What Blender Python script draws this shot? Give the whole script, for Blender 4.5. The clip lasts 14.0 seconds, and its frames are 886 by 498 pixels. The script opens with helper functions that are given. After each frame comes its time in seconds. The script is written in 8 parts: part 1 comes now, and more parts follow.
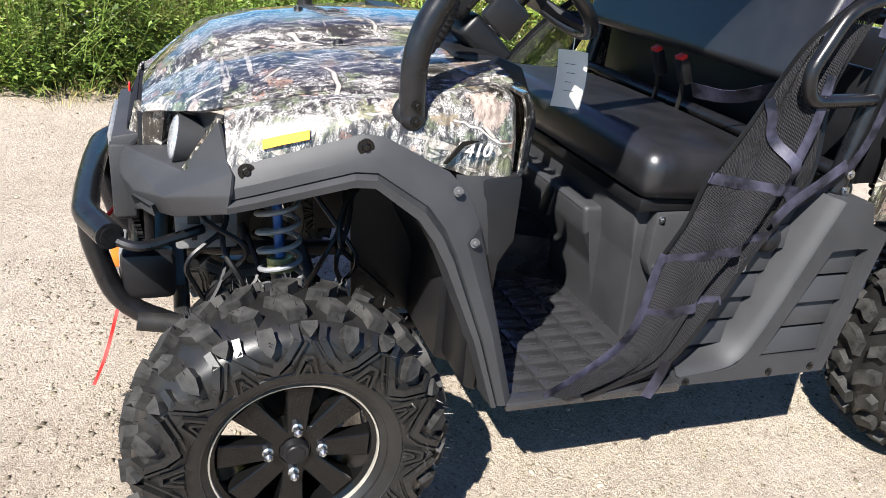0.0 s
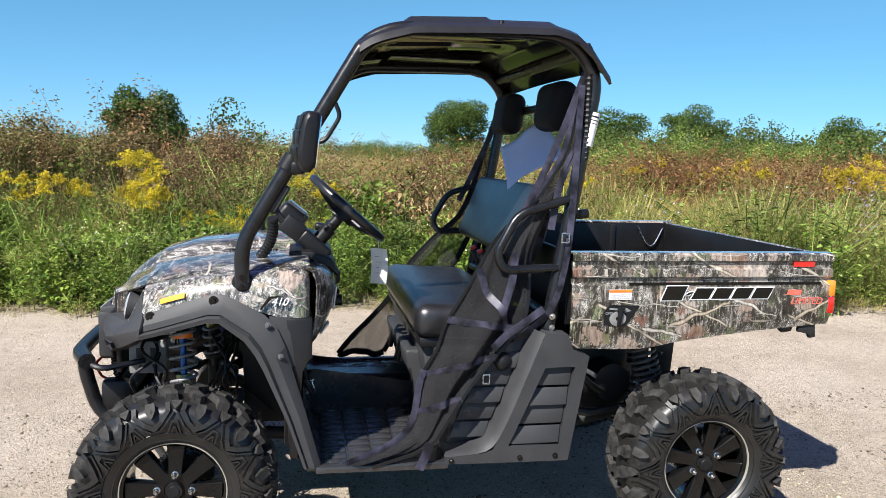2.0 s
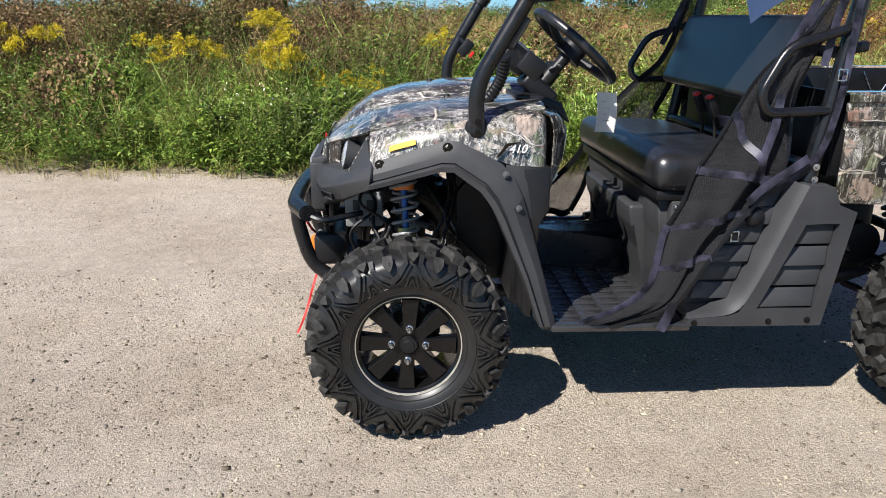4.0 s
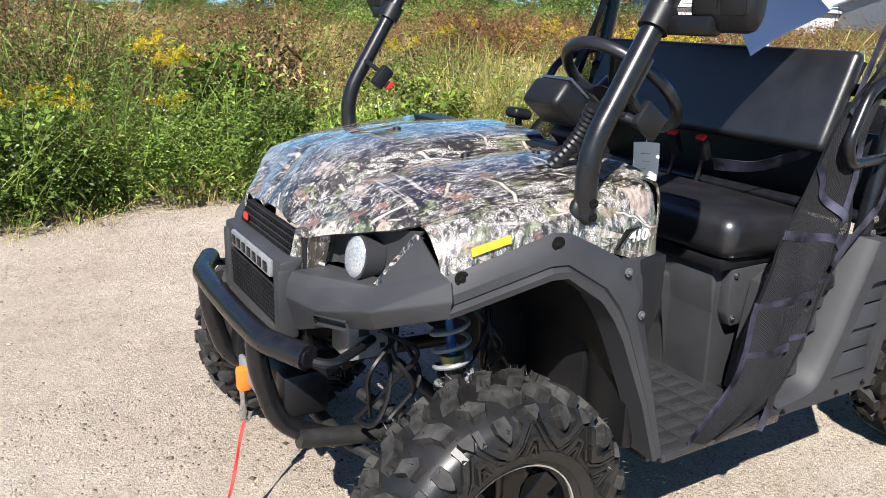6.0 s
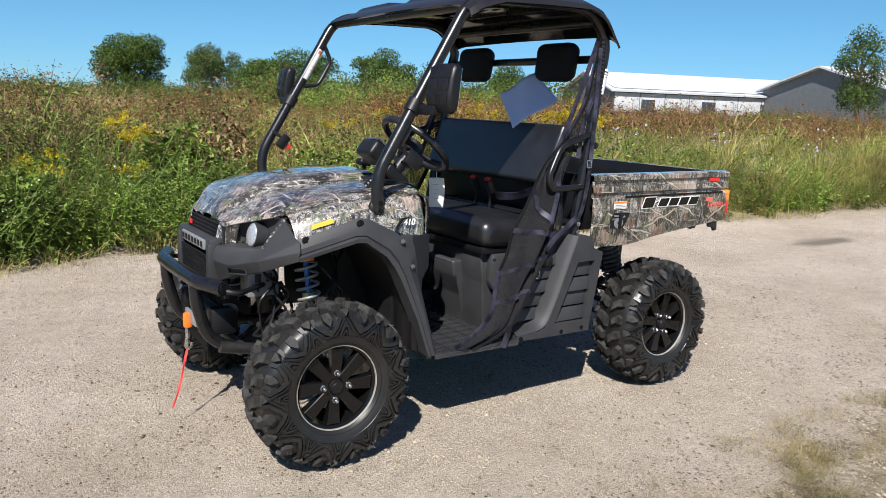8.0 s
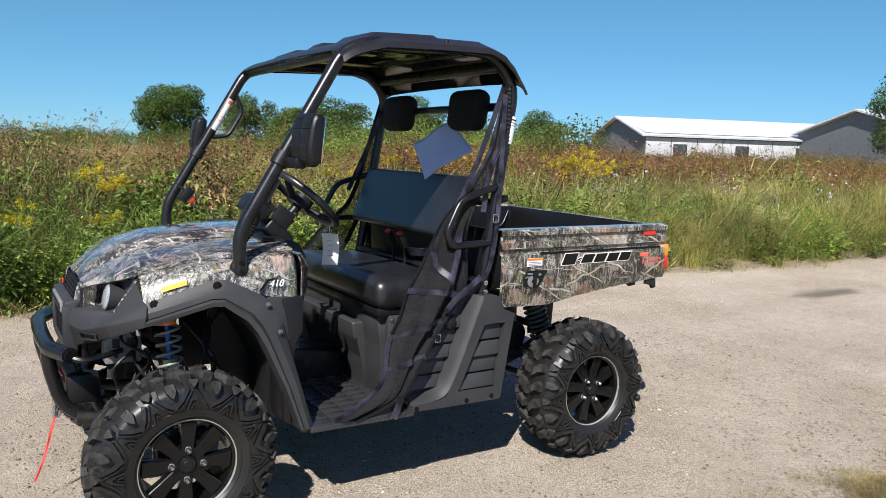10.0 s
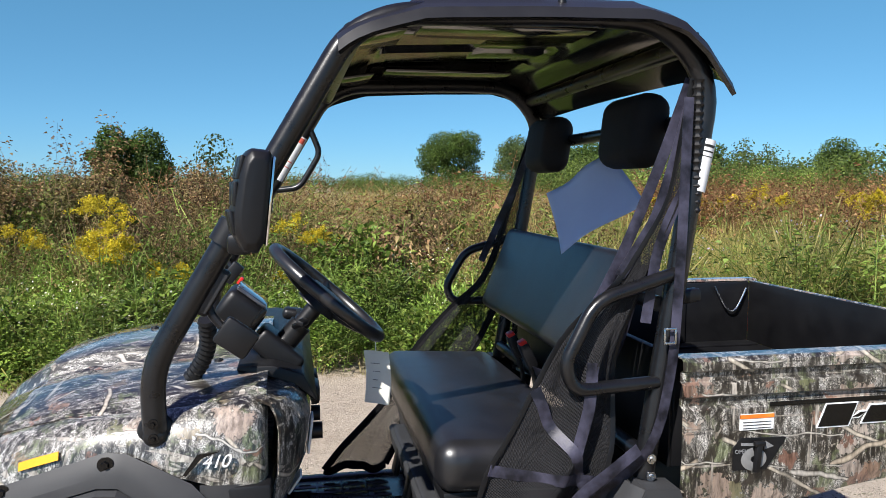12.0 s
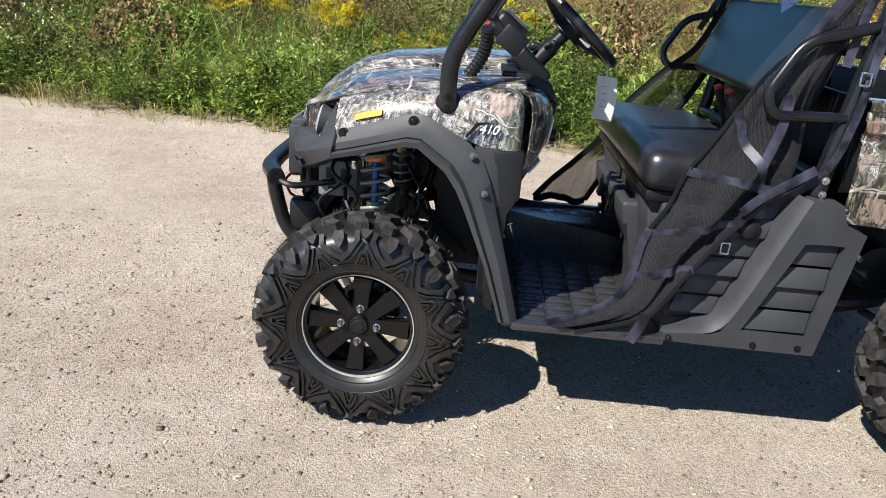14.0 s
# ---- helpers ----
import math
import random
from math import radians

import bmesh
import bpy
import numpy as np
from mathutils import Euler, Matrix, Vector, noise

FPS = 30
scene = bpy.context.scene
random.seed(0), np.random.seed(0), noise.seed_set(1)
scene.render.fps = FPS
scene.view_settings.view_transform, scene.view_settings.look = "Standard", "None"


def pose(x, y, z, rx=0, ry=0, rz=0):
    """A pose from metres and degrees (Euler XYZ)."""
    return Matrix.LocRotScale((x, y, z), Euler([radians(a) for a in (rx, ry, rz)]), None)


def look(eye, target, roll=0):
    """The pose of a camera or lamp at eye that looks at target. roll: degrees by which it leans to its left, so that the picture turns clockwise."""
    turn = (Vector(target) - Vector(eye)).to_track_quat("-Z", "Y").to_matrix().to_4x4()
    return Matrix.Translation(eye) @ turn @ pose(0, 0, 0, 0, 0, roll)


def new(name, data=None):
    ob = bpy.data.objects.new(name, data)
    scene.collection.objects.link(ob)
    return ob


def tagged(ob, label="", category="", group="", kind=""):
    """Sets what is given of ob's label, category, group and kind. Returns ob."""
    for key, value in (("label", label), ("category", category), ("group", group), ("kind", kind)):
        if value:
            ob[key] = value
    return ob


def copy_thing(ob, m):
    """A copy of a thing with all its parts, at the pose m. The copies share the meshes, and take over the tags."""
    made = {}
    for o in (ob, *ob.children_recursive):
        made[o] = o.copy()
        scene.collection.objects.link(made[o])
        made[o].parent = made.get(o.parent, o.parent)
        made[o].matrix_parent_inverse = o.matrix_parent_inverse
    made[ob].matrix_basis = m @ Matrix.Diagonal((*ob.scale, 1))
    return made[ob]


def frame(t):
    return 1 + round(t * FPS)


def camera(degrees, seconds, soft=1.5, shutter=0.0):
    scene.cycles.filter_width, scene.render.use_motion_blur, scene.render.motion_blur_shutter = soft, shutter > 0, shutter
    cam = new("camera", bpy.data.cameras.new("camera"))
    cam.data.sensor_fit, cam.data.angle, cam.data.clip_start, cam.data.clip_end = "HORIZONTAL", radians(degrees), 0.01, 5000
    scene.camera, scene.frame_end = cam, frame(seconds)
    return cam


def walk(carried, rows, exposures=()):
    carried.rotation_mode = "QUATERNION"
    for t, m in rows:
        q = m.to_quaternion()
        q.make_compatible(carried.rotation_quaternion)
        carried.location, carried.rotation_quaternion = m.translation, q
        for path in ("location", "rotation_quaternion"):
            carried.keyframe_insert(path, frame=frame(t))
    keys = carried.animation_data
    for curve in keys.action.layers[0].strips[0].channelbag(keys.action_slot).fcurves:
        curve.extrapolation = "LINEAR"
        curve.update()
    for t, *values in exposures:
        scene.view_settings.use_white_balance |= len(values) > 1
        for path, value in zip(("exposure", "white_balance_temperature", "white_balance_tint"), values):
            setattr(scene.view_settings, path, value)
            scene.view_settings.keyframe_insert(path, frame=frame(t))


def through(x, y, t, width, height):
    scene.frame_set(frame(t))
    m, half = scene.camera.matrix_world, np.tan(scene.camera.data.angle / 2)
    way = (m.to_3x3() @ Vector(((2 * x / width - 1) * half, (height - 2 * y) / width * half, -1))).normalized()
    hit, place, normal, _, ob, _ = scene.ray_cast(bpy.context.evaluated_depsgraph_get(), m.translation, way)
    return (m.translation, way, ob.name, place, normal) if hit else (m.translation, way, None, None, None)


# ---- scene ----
cam = camera(60.9, 14.0, soft=0.8)
PATH = [
    (0, (-0.201, -1.898, 1.334), (0.46, -0.193, 0.523), 6.1),
    (0.3, (-0.13, -2.044, 1.349), (0.516, -0.325, 0.556), 4.2),
    (0.5, (-0.021, -2.144, 1.359), (0.568, -0.384, 0.612), 2.8),
    (0.7, (0.072, -2.254, 1.356), (0.646, -0.477, 0.641), 1.9),
    (1, (0.198, -2.443, 1.329), (0.762, -0.626, 0.713), 2.7),
    (1.2, (0.241, -2.592, 1.345), (0.777, -0.742, 0.809), 2.8),
    (1.5, (0.302, -2.815, 1.368), (0.763, -0.918, 0.932), 3.4),
    (1.7, (0.343, -2.946, 1.393), (0.756, -1.025, 1.023), 2.7),
    (2, (0.394, -3.128, 1.434), (0.77, -1.18, 1.183), 1.6),
    (2.2, (0.403, -3.266, 1.458), (0.789, -1.32, 1.206), 1.2),
    (2.5, (0.482, -3.404, 1.438), (0.855, -1.456, 1.183), 1.2),
    (2.7, (0.489, -3.433, 1.429), (0.848, -1.487, 1.144), 1.4),
    (3, (0.341, -3.383, 1.385), (0.722, -1.459, 0.993), 2.2),
    (3.3, (0.207, -3.314, 1.367), (0.485, -1.398, 0.863), 1.7),
    (3.5, (0.092, -3.23, 1.345), (0.305, -1.317, 0.802), 1.0),
    (3.7, (0.032, -3.103, 1.316), (0.157, -1.191, 0.744), 0.2),
    (5.8, (-0.787, -1.709, 1.35), (0.076, -0.005, 0.758), 2.2),
    (6, (-0.859, -1.765, 1.368), (0.15, -0.137, 0.789), 2.1),
    (6.2, (-0.895, -1.875, 1.398), (0.197, -0.302, 0.819), 2.8),
    (6.5, (-0.943, -2.062, 1.355), (0.243, -0.529, 0.862), 2.0),
    (6.7, (-0.981, -2.184, 1.393), (0.215, -0.659, 0.897), 2.4),
    (7, (-1.084, -2.405, 1.389), (0.128, -0.878, 0.944), 2.3),
    (7.2, (-1.144, -2.54, 1.418), (0.061, -1.002, 0.995), 2.7),
    (7.5, (-1.268, -2.787, 1.405), (-0.086, -1.216, 1.033), 2.3),
    (7.7, (-1.274, -2.946, 1.404), (-0.139, -1.342, 1.03), 1.9),
    (8, (-1.246, -3.144, 1.396), (-0.12, -1.534, 1.022), 2.2),
    (8.2, (-1.189, -3.306, 1.427), (-0.091, -1.677, 1.047), 2.1),
    (8.5, (-1.14, -3.415, 1.45), (-0.024, -1.781, 1.158), 2.3),
    (8.7, (-1.089, -3.509, 1.455), (0.027, -1.867, 1.209), 2.2),
    (10.8, (-0.107, -2.871, 1.431), (0.818, -1.118, 1.161), 0.7),
    (11, (0.028, -2.74, 1.48), (0.895, -0.953, 1.248), 0.7),
    (11.2, (0.109, -2.589, 1.469), (0.959, -0.788, 1.286), 0.4),
    (11.5, (0.244, -2.411, 1.489), (1.003, -0.571, 1.291), 0.6),
    (11.7, (0.331, -2.298, 1.487), (0.999, -0.424, 1.286), 0.4),
    (12, (0.491, -2.165, 1.488), (0.88, -0.211, 1.318), 0.1),
    (12.3, (0.644, -2.095, 1.442), (0.66, -0.109, 1.204), 0.4),
    (12.5, (0.735, -2.096, 1.429), (0.617, -0.147, 0.994), 0.6),
    (12.7, (0.806, -2.165, 1.344), (0.676, -0.237, 0.826), 1.5),
    (13, (0.87, -2.356, 1.293), (0.742, -0.466, 0.652), 3.6),
    (13.2, (0.882, -2.467, 1.289), (0.722, -0.607, 0.573), 4.8),
    (13.5, (0.735, -2.593, 1.252), (0.646, -0.744, 0.494), 5.7),
    (13.7, (0.567, -2.639, 1.252), (0.511, -0.775, 0.53), 5.8),
    (14, (0.294, -2.723, 1.323), (0.239, -0.842, 0.647), 4.6),
]
walk(cam, [(t, look(eye, target, roll)) for t, eye, target, roll in PATH], [(0.0, 1.34), (1.0, 1.26), (1.5, 1.20), (2.0, 0.98), (2.5, 0.86), (3.0, 0.85), (3.5, 0.76), (6.0, 1.10), (7.0, 0.87), (8.5, 0.62), (11.0, 0.66), (12.0, 0.74), (12.5, 0.86), (13.0, 1.42), (13.5, 1.00), (14.0, 0.94)])


# ---- light ----
SUN = Vector((-0.67, -0.70, 1.0)).normalized()
world = bpy.data.worlds.new("clear_sky")
scene.world = world
world.use_nodes = True
sky = world.node_tree.nodes.new("ShaderNodeTexSky")
sky.sky_type = "NISHITA"
sky.sun_disc = False
sky.sun_elevation = math.asin(SUN.z)
sky.sun_rotation = math.atan2(SUN.x, SUN.y)
sky.altitude, sky.air_density, sky.dust_density, sky.ozone_density = 200, 0.55, 0.0, 3.0
# clear air: azure towards the horizon, deeper blue overhead
wn, wl = world.node_tree.nodes, world.node_tree.links
where = wn.new("ShaderNodeTexCoord")
split = wn.new("ShaderNodeSeparateXYZ")
wl.new(where.outputs["Generated"], split.inputs[0])
hue = wn.new("ShaderNodeValToRGB")
for i, (at, c) in enumerate(((0.0, (0.28, 0.53, 0.70)), (0.08, (0.29, 0.66, 0.84)), (0.24, (0.31, 0.80, 0.94)), (0.60, (0.58, 0.44, 0.84)))):
    stop = hue.color_ramp.elements[i] if i < 2 else hue.color_ramp.elements.new(at)
    stop.position, stop.color = at, (*c, 1)
wl.new(split.outputs["Z"], hue.inputs["Fac"])
tint = wn.new("ShaderNodeMix")
tint.data_type, tint.blend_type = "RGBA", "MULTIPLY"
tint.inputs["Factor"].default_value = 1.0
wl.new(hue.outputs[0], tint.inputs["B"])
even = wn.new("ShaderNodeGamma")
even.inputs["Gamma"].default_value = 0.72
wl.new(sky.outputs[0], tint.inputs["A"])
wl.new(tint.outputs["Result"], even.inputs["Color"])
wl.new(even.outputs[0], wn["Background"].inputs[0])
world.node_tree.nodes["Background"].inputs[1].default_value = 0.143
sun = new("sun", bpy.data.lights.new("sun", "SUN"))
sun.data.energy, sun.data.angle, sun.data.color = 5.0, radians(0.53), (1.0, 0.965, 0.92)
sun.matrix_world = look(SUN * 30, (0, 0, 0))


# ---- materials ----
def shader(name):
    m = bpy.data.materials.new(name)
    m.use_nodes = True
    return m, m.node_tree.nodes, m.node_tree.links, m.node_tree.nodes["Principled BSDF"]


def ramp(nodes, stops):
    r = nodes.new("ShaderNodeValToRGB")
    while len(r.color_ramp.elements) < len(stops):
        r.color_ramp.elements.new(0.5)
    for e, (p, c) in zip(r.color_ramp.elements, stops):
        e.position, e.color = p, (*c, 1)
    return r


def noise_tex(nodes, links, vector, scale, detail=4.0, rough=0.6, distort=0.0):
    n = nodes.new("ShaderNodeTexNoise")
    n.inputs["Scale"].default_value, n.inputs["Detail"].default_value = scale, detail
    n.inputs["Roughness"].default_value, n.inputs["Distortion"].default_value = rough, distort
    if vector is not None:
        links.new(vector, n.inputs["Vector"])
    return n


def mapped(nodes, links, scale, turn=(0, 0, 0)):
    c = nodes.new("ShaderNodeTexCoord")
    mp = nodes.new("ShaderNodeMapping")
    mp.inputs["Scale"].default_value = scale
    mp.inputs["Rotation"].default_value = [radians(a) for a in turn]
    links.new(c.outputs["Object"], mp.inputs["Vector"])
    return mp.outputs["Vector"]


def blend(nodes, links, fac, a, b, mode="MIX"):
    x = nodes.new("ShaderNodeMix")
    x.data_type, x.blend_type = "RGBA", mode
    for socket, v in ((x.inputs["Factor"], fac), (x.inputs["A"], a), (x.inputs["B"], b)):
        if isinstance(v, (int, float)):
            socket.default_value = v
        elif isinstance(v, tuple):
            socket.default_value = (*v, 1)
        else:
            links.new(v, socket)
    return x.outputs["Result"]


def bump(nodes, links, bsdf, height, strength, distance=0.002):
    b = nodes.new("ShaderNodeBump")
    b.inputs["Strength"].default_value, b.inputs["Distance"].default_value = strength, distance
    links.new(height, b.inputs["Height"])
    links.new(b.outputs["Normal"], bsdf.inputs["Normal"])


def plain(name, dark, light, rough, metal=0.0, scale=18.0, grain=420.0, relief=0.25, coat=0.0, spread=0.12, shine=0.5):
    """A surface with broad unevenness, fine grain and a roughness that wanders."""
    m, n, l, b = shader(name)
    v = mapped(n, l, (1, 1, 1))
    big, fine = noise_tex(n, l, v, scale, 5), noise_tex(n, l, v, grain, 2)
    r = ramp(n, [(0.3, dark), (0.7, light)])
    l.new(big.outputs["Fac"], r.inputs["Fac"])
    l.new(r.outputs["Color"], b.inputs["Base Color"])
    mr = n.new("ShaderNodeMapRange")
    mr.inputs["To Min"].default_value, mr.inputs["To Max"].default_value = max(0.02, rough - spread), min(1, rough + spread)
    l.new(big.outputs["Fac"], mr.inputs["Value"])
    l.new(mr.outputs["Result"], b.inputs["Roughness"])
    b.inputs["Metallic"].default_value = metal
    b.inputs["Specular IOR Level"].default_value = shine
    b.inputs["Coat Weight"].default_value = coat
    b.inputs["Coat Roughness"].default_value = 0.12
    if relief:
        bump(n, l, b, fine.outputs["Fac"], relief, 0.0006)
    return m


def camo_material(name, grain_turn=(0, 0, 0), pale_at=0.44, deep_at=0.56, leaf_at=0.915, bare=0.0):
    """Printed bark, twigs and dead leaves under a clear coat; grain_turn lays the bark's grain along the panel."""
    m, n, l, b = shader(name)

    def mapped(n, l, scale, turn=(0, 0, 0)):
        c = n.new("ShaderNodeTexCoord")
        first, then = n.new("ShaderNodeMapping"), n.new("ShaderNodeMapping")
        first.inputs["Rotation"].default_value = [radians(a) for a in grain_turn]
        then.inputs["Scale"].default_value = scale
        then.inputs["Rotation"].default_value = [radians(a) for a in turn]
        l.new(c.outputs["Object"], first.inputs["Vector"])
        l.new(first.outputs["Vector"], then.inputs["Vector"])
        return then.outputs["Vector"]

    def field(scale, turn, detail=4.0, rough=0.6, distort=0.0):
        return noise_tex(n, l, mapped(n, l, scale, turn), 1.0, detail, rough, distort).outputs["Fac"]

    def toned(value, stops):
        r = ramp(n, stops)
        l.new(value, r.inputs["Fac"])
        return r.outputs["Color"]

    # furrowed bark: pale plates between crisp dark cracks, at two sizes
    def plates(scale, turn, wobble, rough_scale):
        shake = noise_tex(n, l, mapped(n, l, (1, 1, 1)), rough_scale, 5, 0.65)
        v = n.new("ShaderNodeVectorMath")
        v.operation = "MULTIPLY_ADD"
        l.new(shake.outputs["Color"], v.inputs[0])
        v.inputs[1].default_value = (wobble, wobble, wobble)
        l.new(mapped(n, l, scale, turn), v.inputs[2])
        c = n.new("ShaderNodeTexVoronoi")
        c.feature = "DISTANCE_TO_EDGE"
        l.new(v.outputs[0], c.inputs["Vector"])
        return c.outputs["Distance"]

    bark = field((105, 105, 24), (0, 12, 8), 9, 0.66, 0.12)
    flakes = field((84, 84, 18), (6, -10, 40), 9, 0.66, 0.15)
    base = toned(bark, [(0.445, (0.007, 0.006, 0.005)), (0.505, (0.060, 0.052, 0.042)), (0.55, (0.25, 0.23, 0.195)), (0.60, (0.68, 0.65, 0.59))])
    pale = toned(flakes, [(0.41, (0.03, 0.027, 0.023)), (0.47, (0.22, 0.205, 0.18)), (0.53, (0.54, 0.515, 0.47)), (0.60, (0.80, 0.775, 0.72))])
    where = toned(field((9, 9, 7), (10, 40, 0), 5, 0.6, 0.6), [(pale_at, (0, 0, 0)), (pale_at + 0.08, (1, 1, 1))])
    col = blend(n, l, where, base, pale)
    for size, turn, wobble, fine, a, b2 in (((46, 46, 17), (0, 22, 8), 1.3, 60, 0.04, 0.11), ((90, 90, 34), (20, -14, 35), 1.6, 110, 0.03, 0.09)):
        col = blend(n, l, toned(plates(size, turn, wobble, fine), [(a, (1, 1, 1)), (b2, (0, 0, 0))]), col, (0.008, 0.007, 0.006))
    # broad patches of grey-green lichen and shadowed wood
    green = toned(field((12, 12, 9), (33, 5, 70), 6, 0.7, 0.5), [(0.54, (0, 0, 0)), (0.60, (0.6, 0.6, 0.6))])
    col = blend(n, l, green, col, blend(n, l, 1.0, toned(bark, [(0.38, (0.02, 0.025, 0.012)), (0.6, (0.20, 0.24, 0.11))]), (1.0, 1.0, 1.0), "MULTIPLY"))
    deep = toned(field((14, 14, 10), (60, 15, 20), 7, 0.72, 0.8), [(deep_at, (0, 0, 0)), (deep_at + 0.05, (0.92, 0.92, 0.92))])
    col = blend(n, l, deep, col, (0.018, 0.014, 0.011))
    # dead leaves: cells of a warped pattern, veined
    warp = noise_tex(n, l, mapped(n, l, (1, 1, 1)), 55, 5)
    vec = n.new("ShaderNodeVectorMath")
    vec.operation = "MULTIPLY_ADD"
    l.new(warp.outputs["Color"], vec.inputs[0])
    vec.inputs[1].default_value = (0.075, 0.075, 0.075)
    l.new(mapped(n, l, (1, 1, 1.25), (15, 35, 0)), vec.inputs[2])
    for scale, lo, tints in ((12.0, leaf_at, [(0.0, (0.36, 0.29, 0.24)), (0.5, (0.28, 0.20, 0.155)), (1.0, (0.50, 0.47, 0.43))]), (26.0, 0.925, [(0.0, (0.11, 0.13, 0.06)), (0.35, (0.25, 0.15, 0.11)), (0.7, (0.17, 0.085, 0.06)), (1.0, (0.44, 0.39, 0.34))])):
        vo = n.new("ShaderNodeTexVoronoi")
        vo.inputs["Scale"].default_value = scale
        l.new(vec.outputs[0], vo.inputs["Vector"])
        sep = n.new("ShaderNodeSeparateColor")
        l.new(vo.outputs["Color"], sep.inputs[0])
        on = toned(sep.outputs[0], [(lo, (0, 0, 0)), (lo + 0.01, (0.88, 0.88, 0.88))])
        leaf = blend(n, l, 1.0, toned(sep.outputs[1], tints), toned(flakes, [(0.36, (0.40, 0.38, 0.36)), (0.50, (0.95, 0.95, 0.95)), (0.62, (1.25, 1.2, 1.15))]), "MULTIPLY")
        col = blend(n, l, on, col, leaf)
    for scale, turn, lo in (((2.6, 46, 46), (0, 18, 14), 0.650), ((44, 2.8, 44), (12, -20, 50), 0.655), ((60, 60, 3.0), (-16, 30, 0), 0.665)):
        f = field(scale, turn, 3, 0.5)
        col = blend(n, l, toned(f, [(lo - 0.03, (0, 0, 0)), (lo - 0.012, (0.9, 0.9, 0.9)), (lo + 0.004, (0, 0, 0))]), col, (0.010, 0.009, 0.008))
        col = blend(n, l, toned(f, [(lo, (0, 0, 0)), (lo + 0.02, (0.9, 0.9, 0.9))]), col, toned(bark, [(0.40, (0.16, 0.135, 0.11)), (0.62, (0.50, 0.46, 0.40))]))
    # branches and twigs: pieces of thin, nearly straight lines, each with a dark edge
    for turn, scale, shape, cover, tint in (((0, 62, 10), 1.9, 1.6, 0.47, (0.52, 0.46, 0.37)), ((0, -58, 30), 1.5, 2.2, 0.49, (0.50, 0.42, 0.32)), ((35, 12, 75), 2.3, 1.8, 0.53, (0.55, 0.51, 0.45)), ((10, 84, 40), 4.6, 1.5, 0.55, (0.50, 0.47, 0.42))):
        w = n.new("ShaderNodeTexWave")
        w.inputs["Scale"].default_value, w.inputs["Distortion"].default_value = scale, shape
        w.inputs["Detail"].default_value, w.inputs["Detail Scale"].default_value = 3.0, 2.2
        l.new(mapped(n, l, (1, 1, 1), turn), w.inputs["Vector"])
        there = toned(field((4.5, 4.5, 4.5), (turn[2], turn[0], turn[1]), 2, 0.5), [(cover + bare, (0, 0, 0)), (cover + bare + 0.015, (1, 1, 1))])
        edge = blend(n, l, 1.0, there, toned(w.outputs["Fac"], [(0.987, (0, 0, 0)), (0.9935, (1, 1, 1))]), "MULTIPLY")
        core = blend(n, l, 1.0, there, toned(w.outputs["Fac"], [(0.9950, (0, 0, 0)), (0.9972, (1, 1, 1))]), "MULTIPLY")
        col = blend(n, l, edge, col, (0.012, 0.010, 0.009))
        lit = blend(n, l, 1.0, (tint[0], tint[1], tint[2]), toned(bark, [(0.38, (0.6, 0.6, 0.6)), (0.6, (1.15, 1.15, 1.15))]), "MULTIPLY")
        col = blend(n, l, core, col, lit)
    l.new(col, b.inputs["Base Color"])
    b.inputs["Roughness"].default_value = 0.38
    b.inputs["Coat Weight"].default_value, b.inputs["Coat Roughness"].default_value = 1.0, 0.06
    bump(n, l, b, bark, 0.03, 0.001)
    return m


def net_material(name, gap):
    """Open-weave nylon: threads with real gaps between them."""
    m, n, l, b = shader(name)
    uv = n.new("ShaderNodeUVMap")
    sep = n.new("ShaderNodeSeparateXYZ")
    l.new(uv.outputs["UV"], sep.inputs[0])
    waves = []
    for k in (0, 1):
        a = n.new("ShaderNodeMath")
        a.operation = "MULTIPLY"
        a.inputs[1].default_value = 480.0 * 2 * math.pi / 2
        l.new(sep.outputs[k], a.inputs[0])
        s = n.new("ShaderNodeMath")
        s.operation = "SINE"
        l.new(a.outputs[0], s.inputs[0])
        waves.append(s.outputs[0])
    p = n.new("ShaderNodeMath")
    p.operation = "MULTIPLY"
    l.new(waves[0], p.inputs[0]), l.new(waves[1], p.inputs[1])
    g = n.new("ShaderNodeMath")
    g.operation = "LESS_THAN"
    g.inputs[1].default_value = gap
    l.new(p.outputs[0], g.inputs[0])
    v = mapped(n, l, (1, 1, 1))
    c = ramp(n, [(0.3, (0.55, 0.55, 0.56)), (0.7, (1.0, 1.0, 1.0))])
    l.new(noise_tex(n, l, v, 9, 4).outputs["Fac"], c.inputs["Fac"])
    thread = ramp(n, [(0.05, (0.044, 0.043, 0.046)), (0.40, (0.006, 0.006, 0.007))])
    l.new(p.outputs[0], thread.inputs["Fac"])
    l.new(blend(n, l, 1.0, thread.outputs["Color"], c.outputs["Color"], "MULTIPLY"), b.inputs["Base Color"])
    l.new(g.outputs[0], b.inputs["Alpha"])
    b.inputs["Roughness"].default_value = 0.6
    b.inputs["Specular IOR Level"].default_value = 0.15
    bump(n, l, b, p.outputs[0], 0.9, 0.002)
    return m


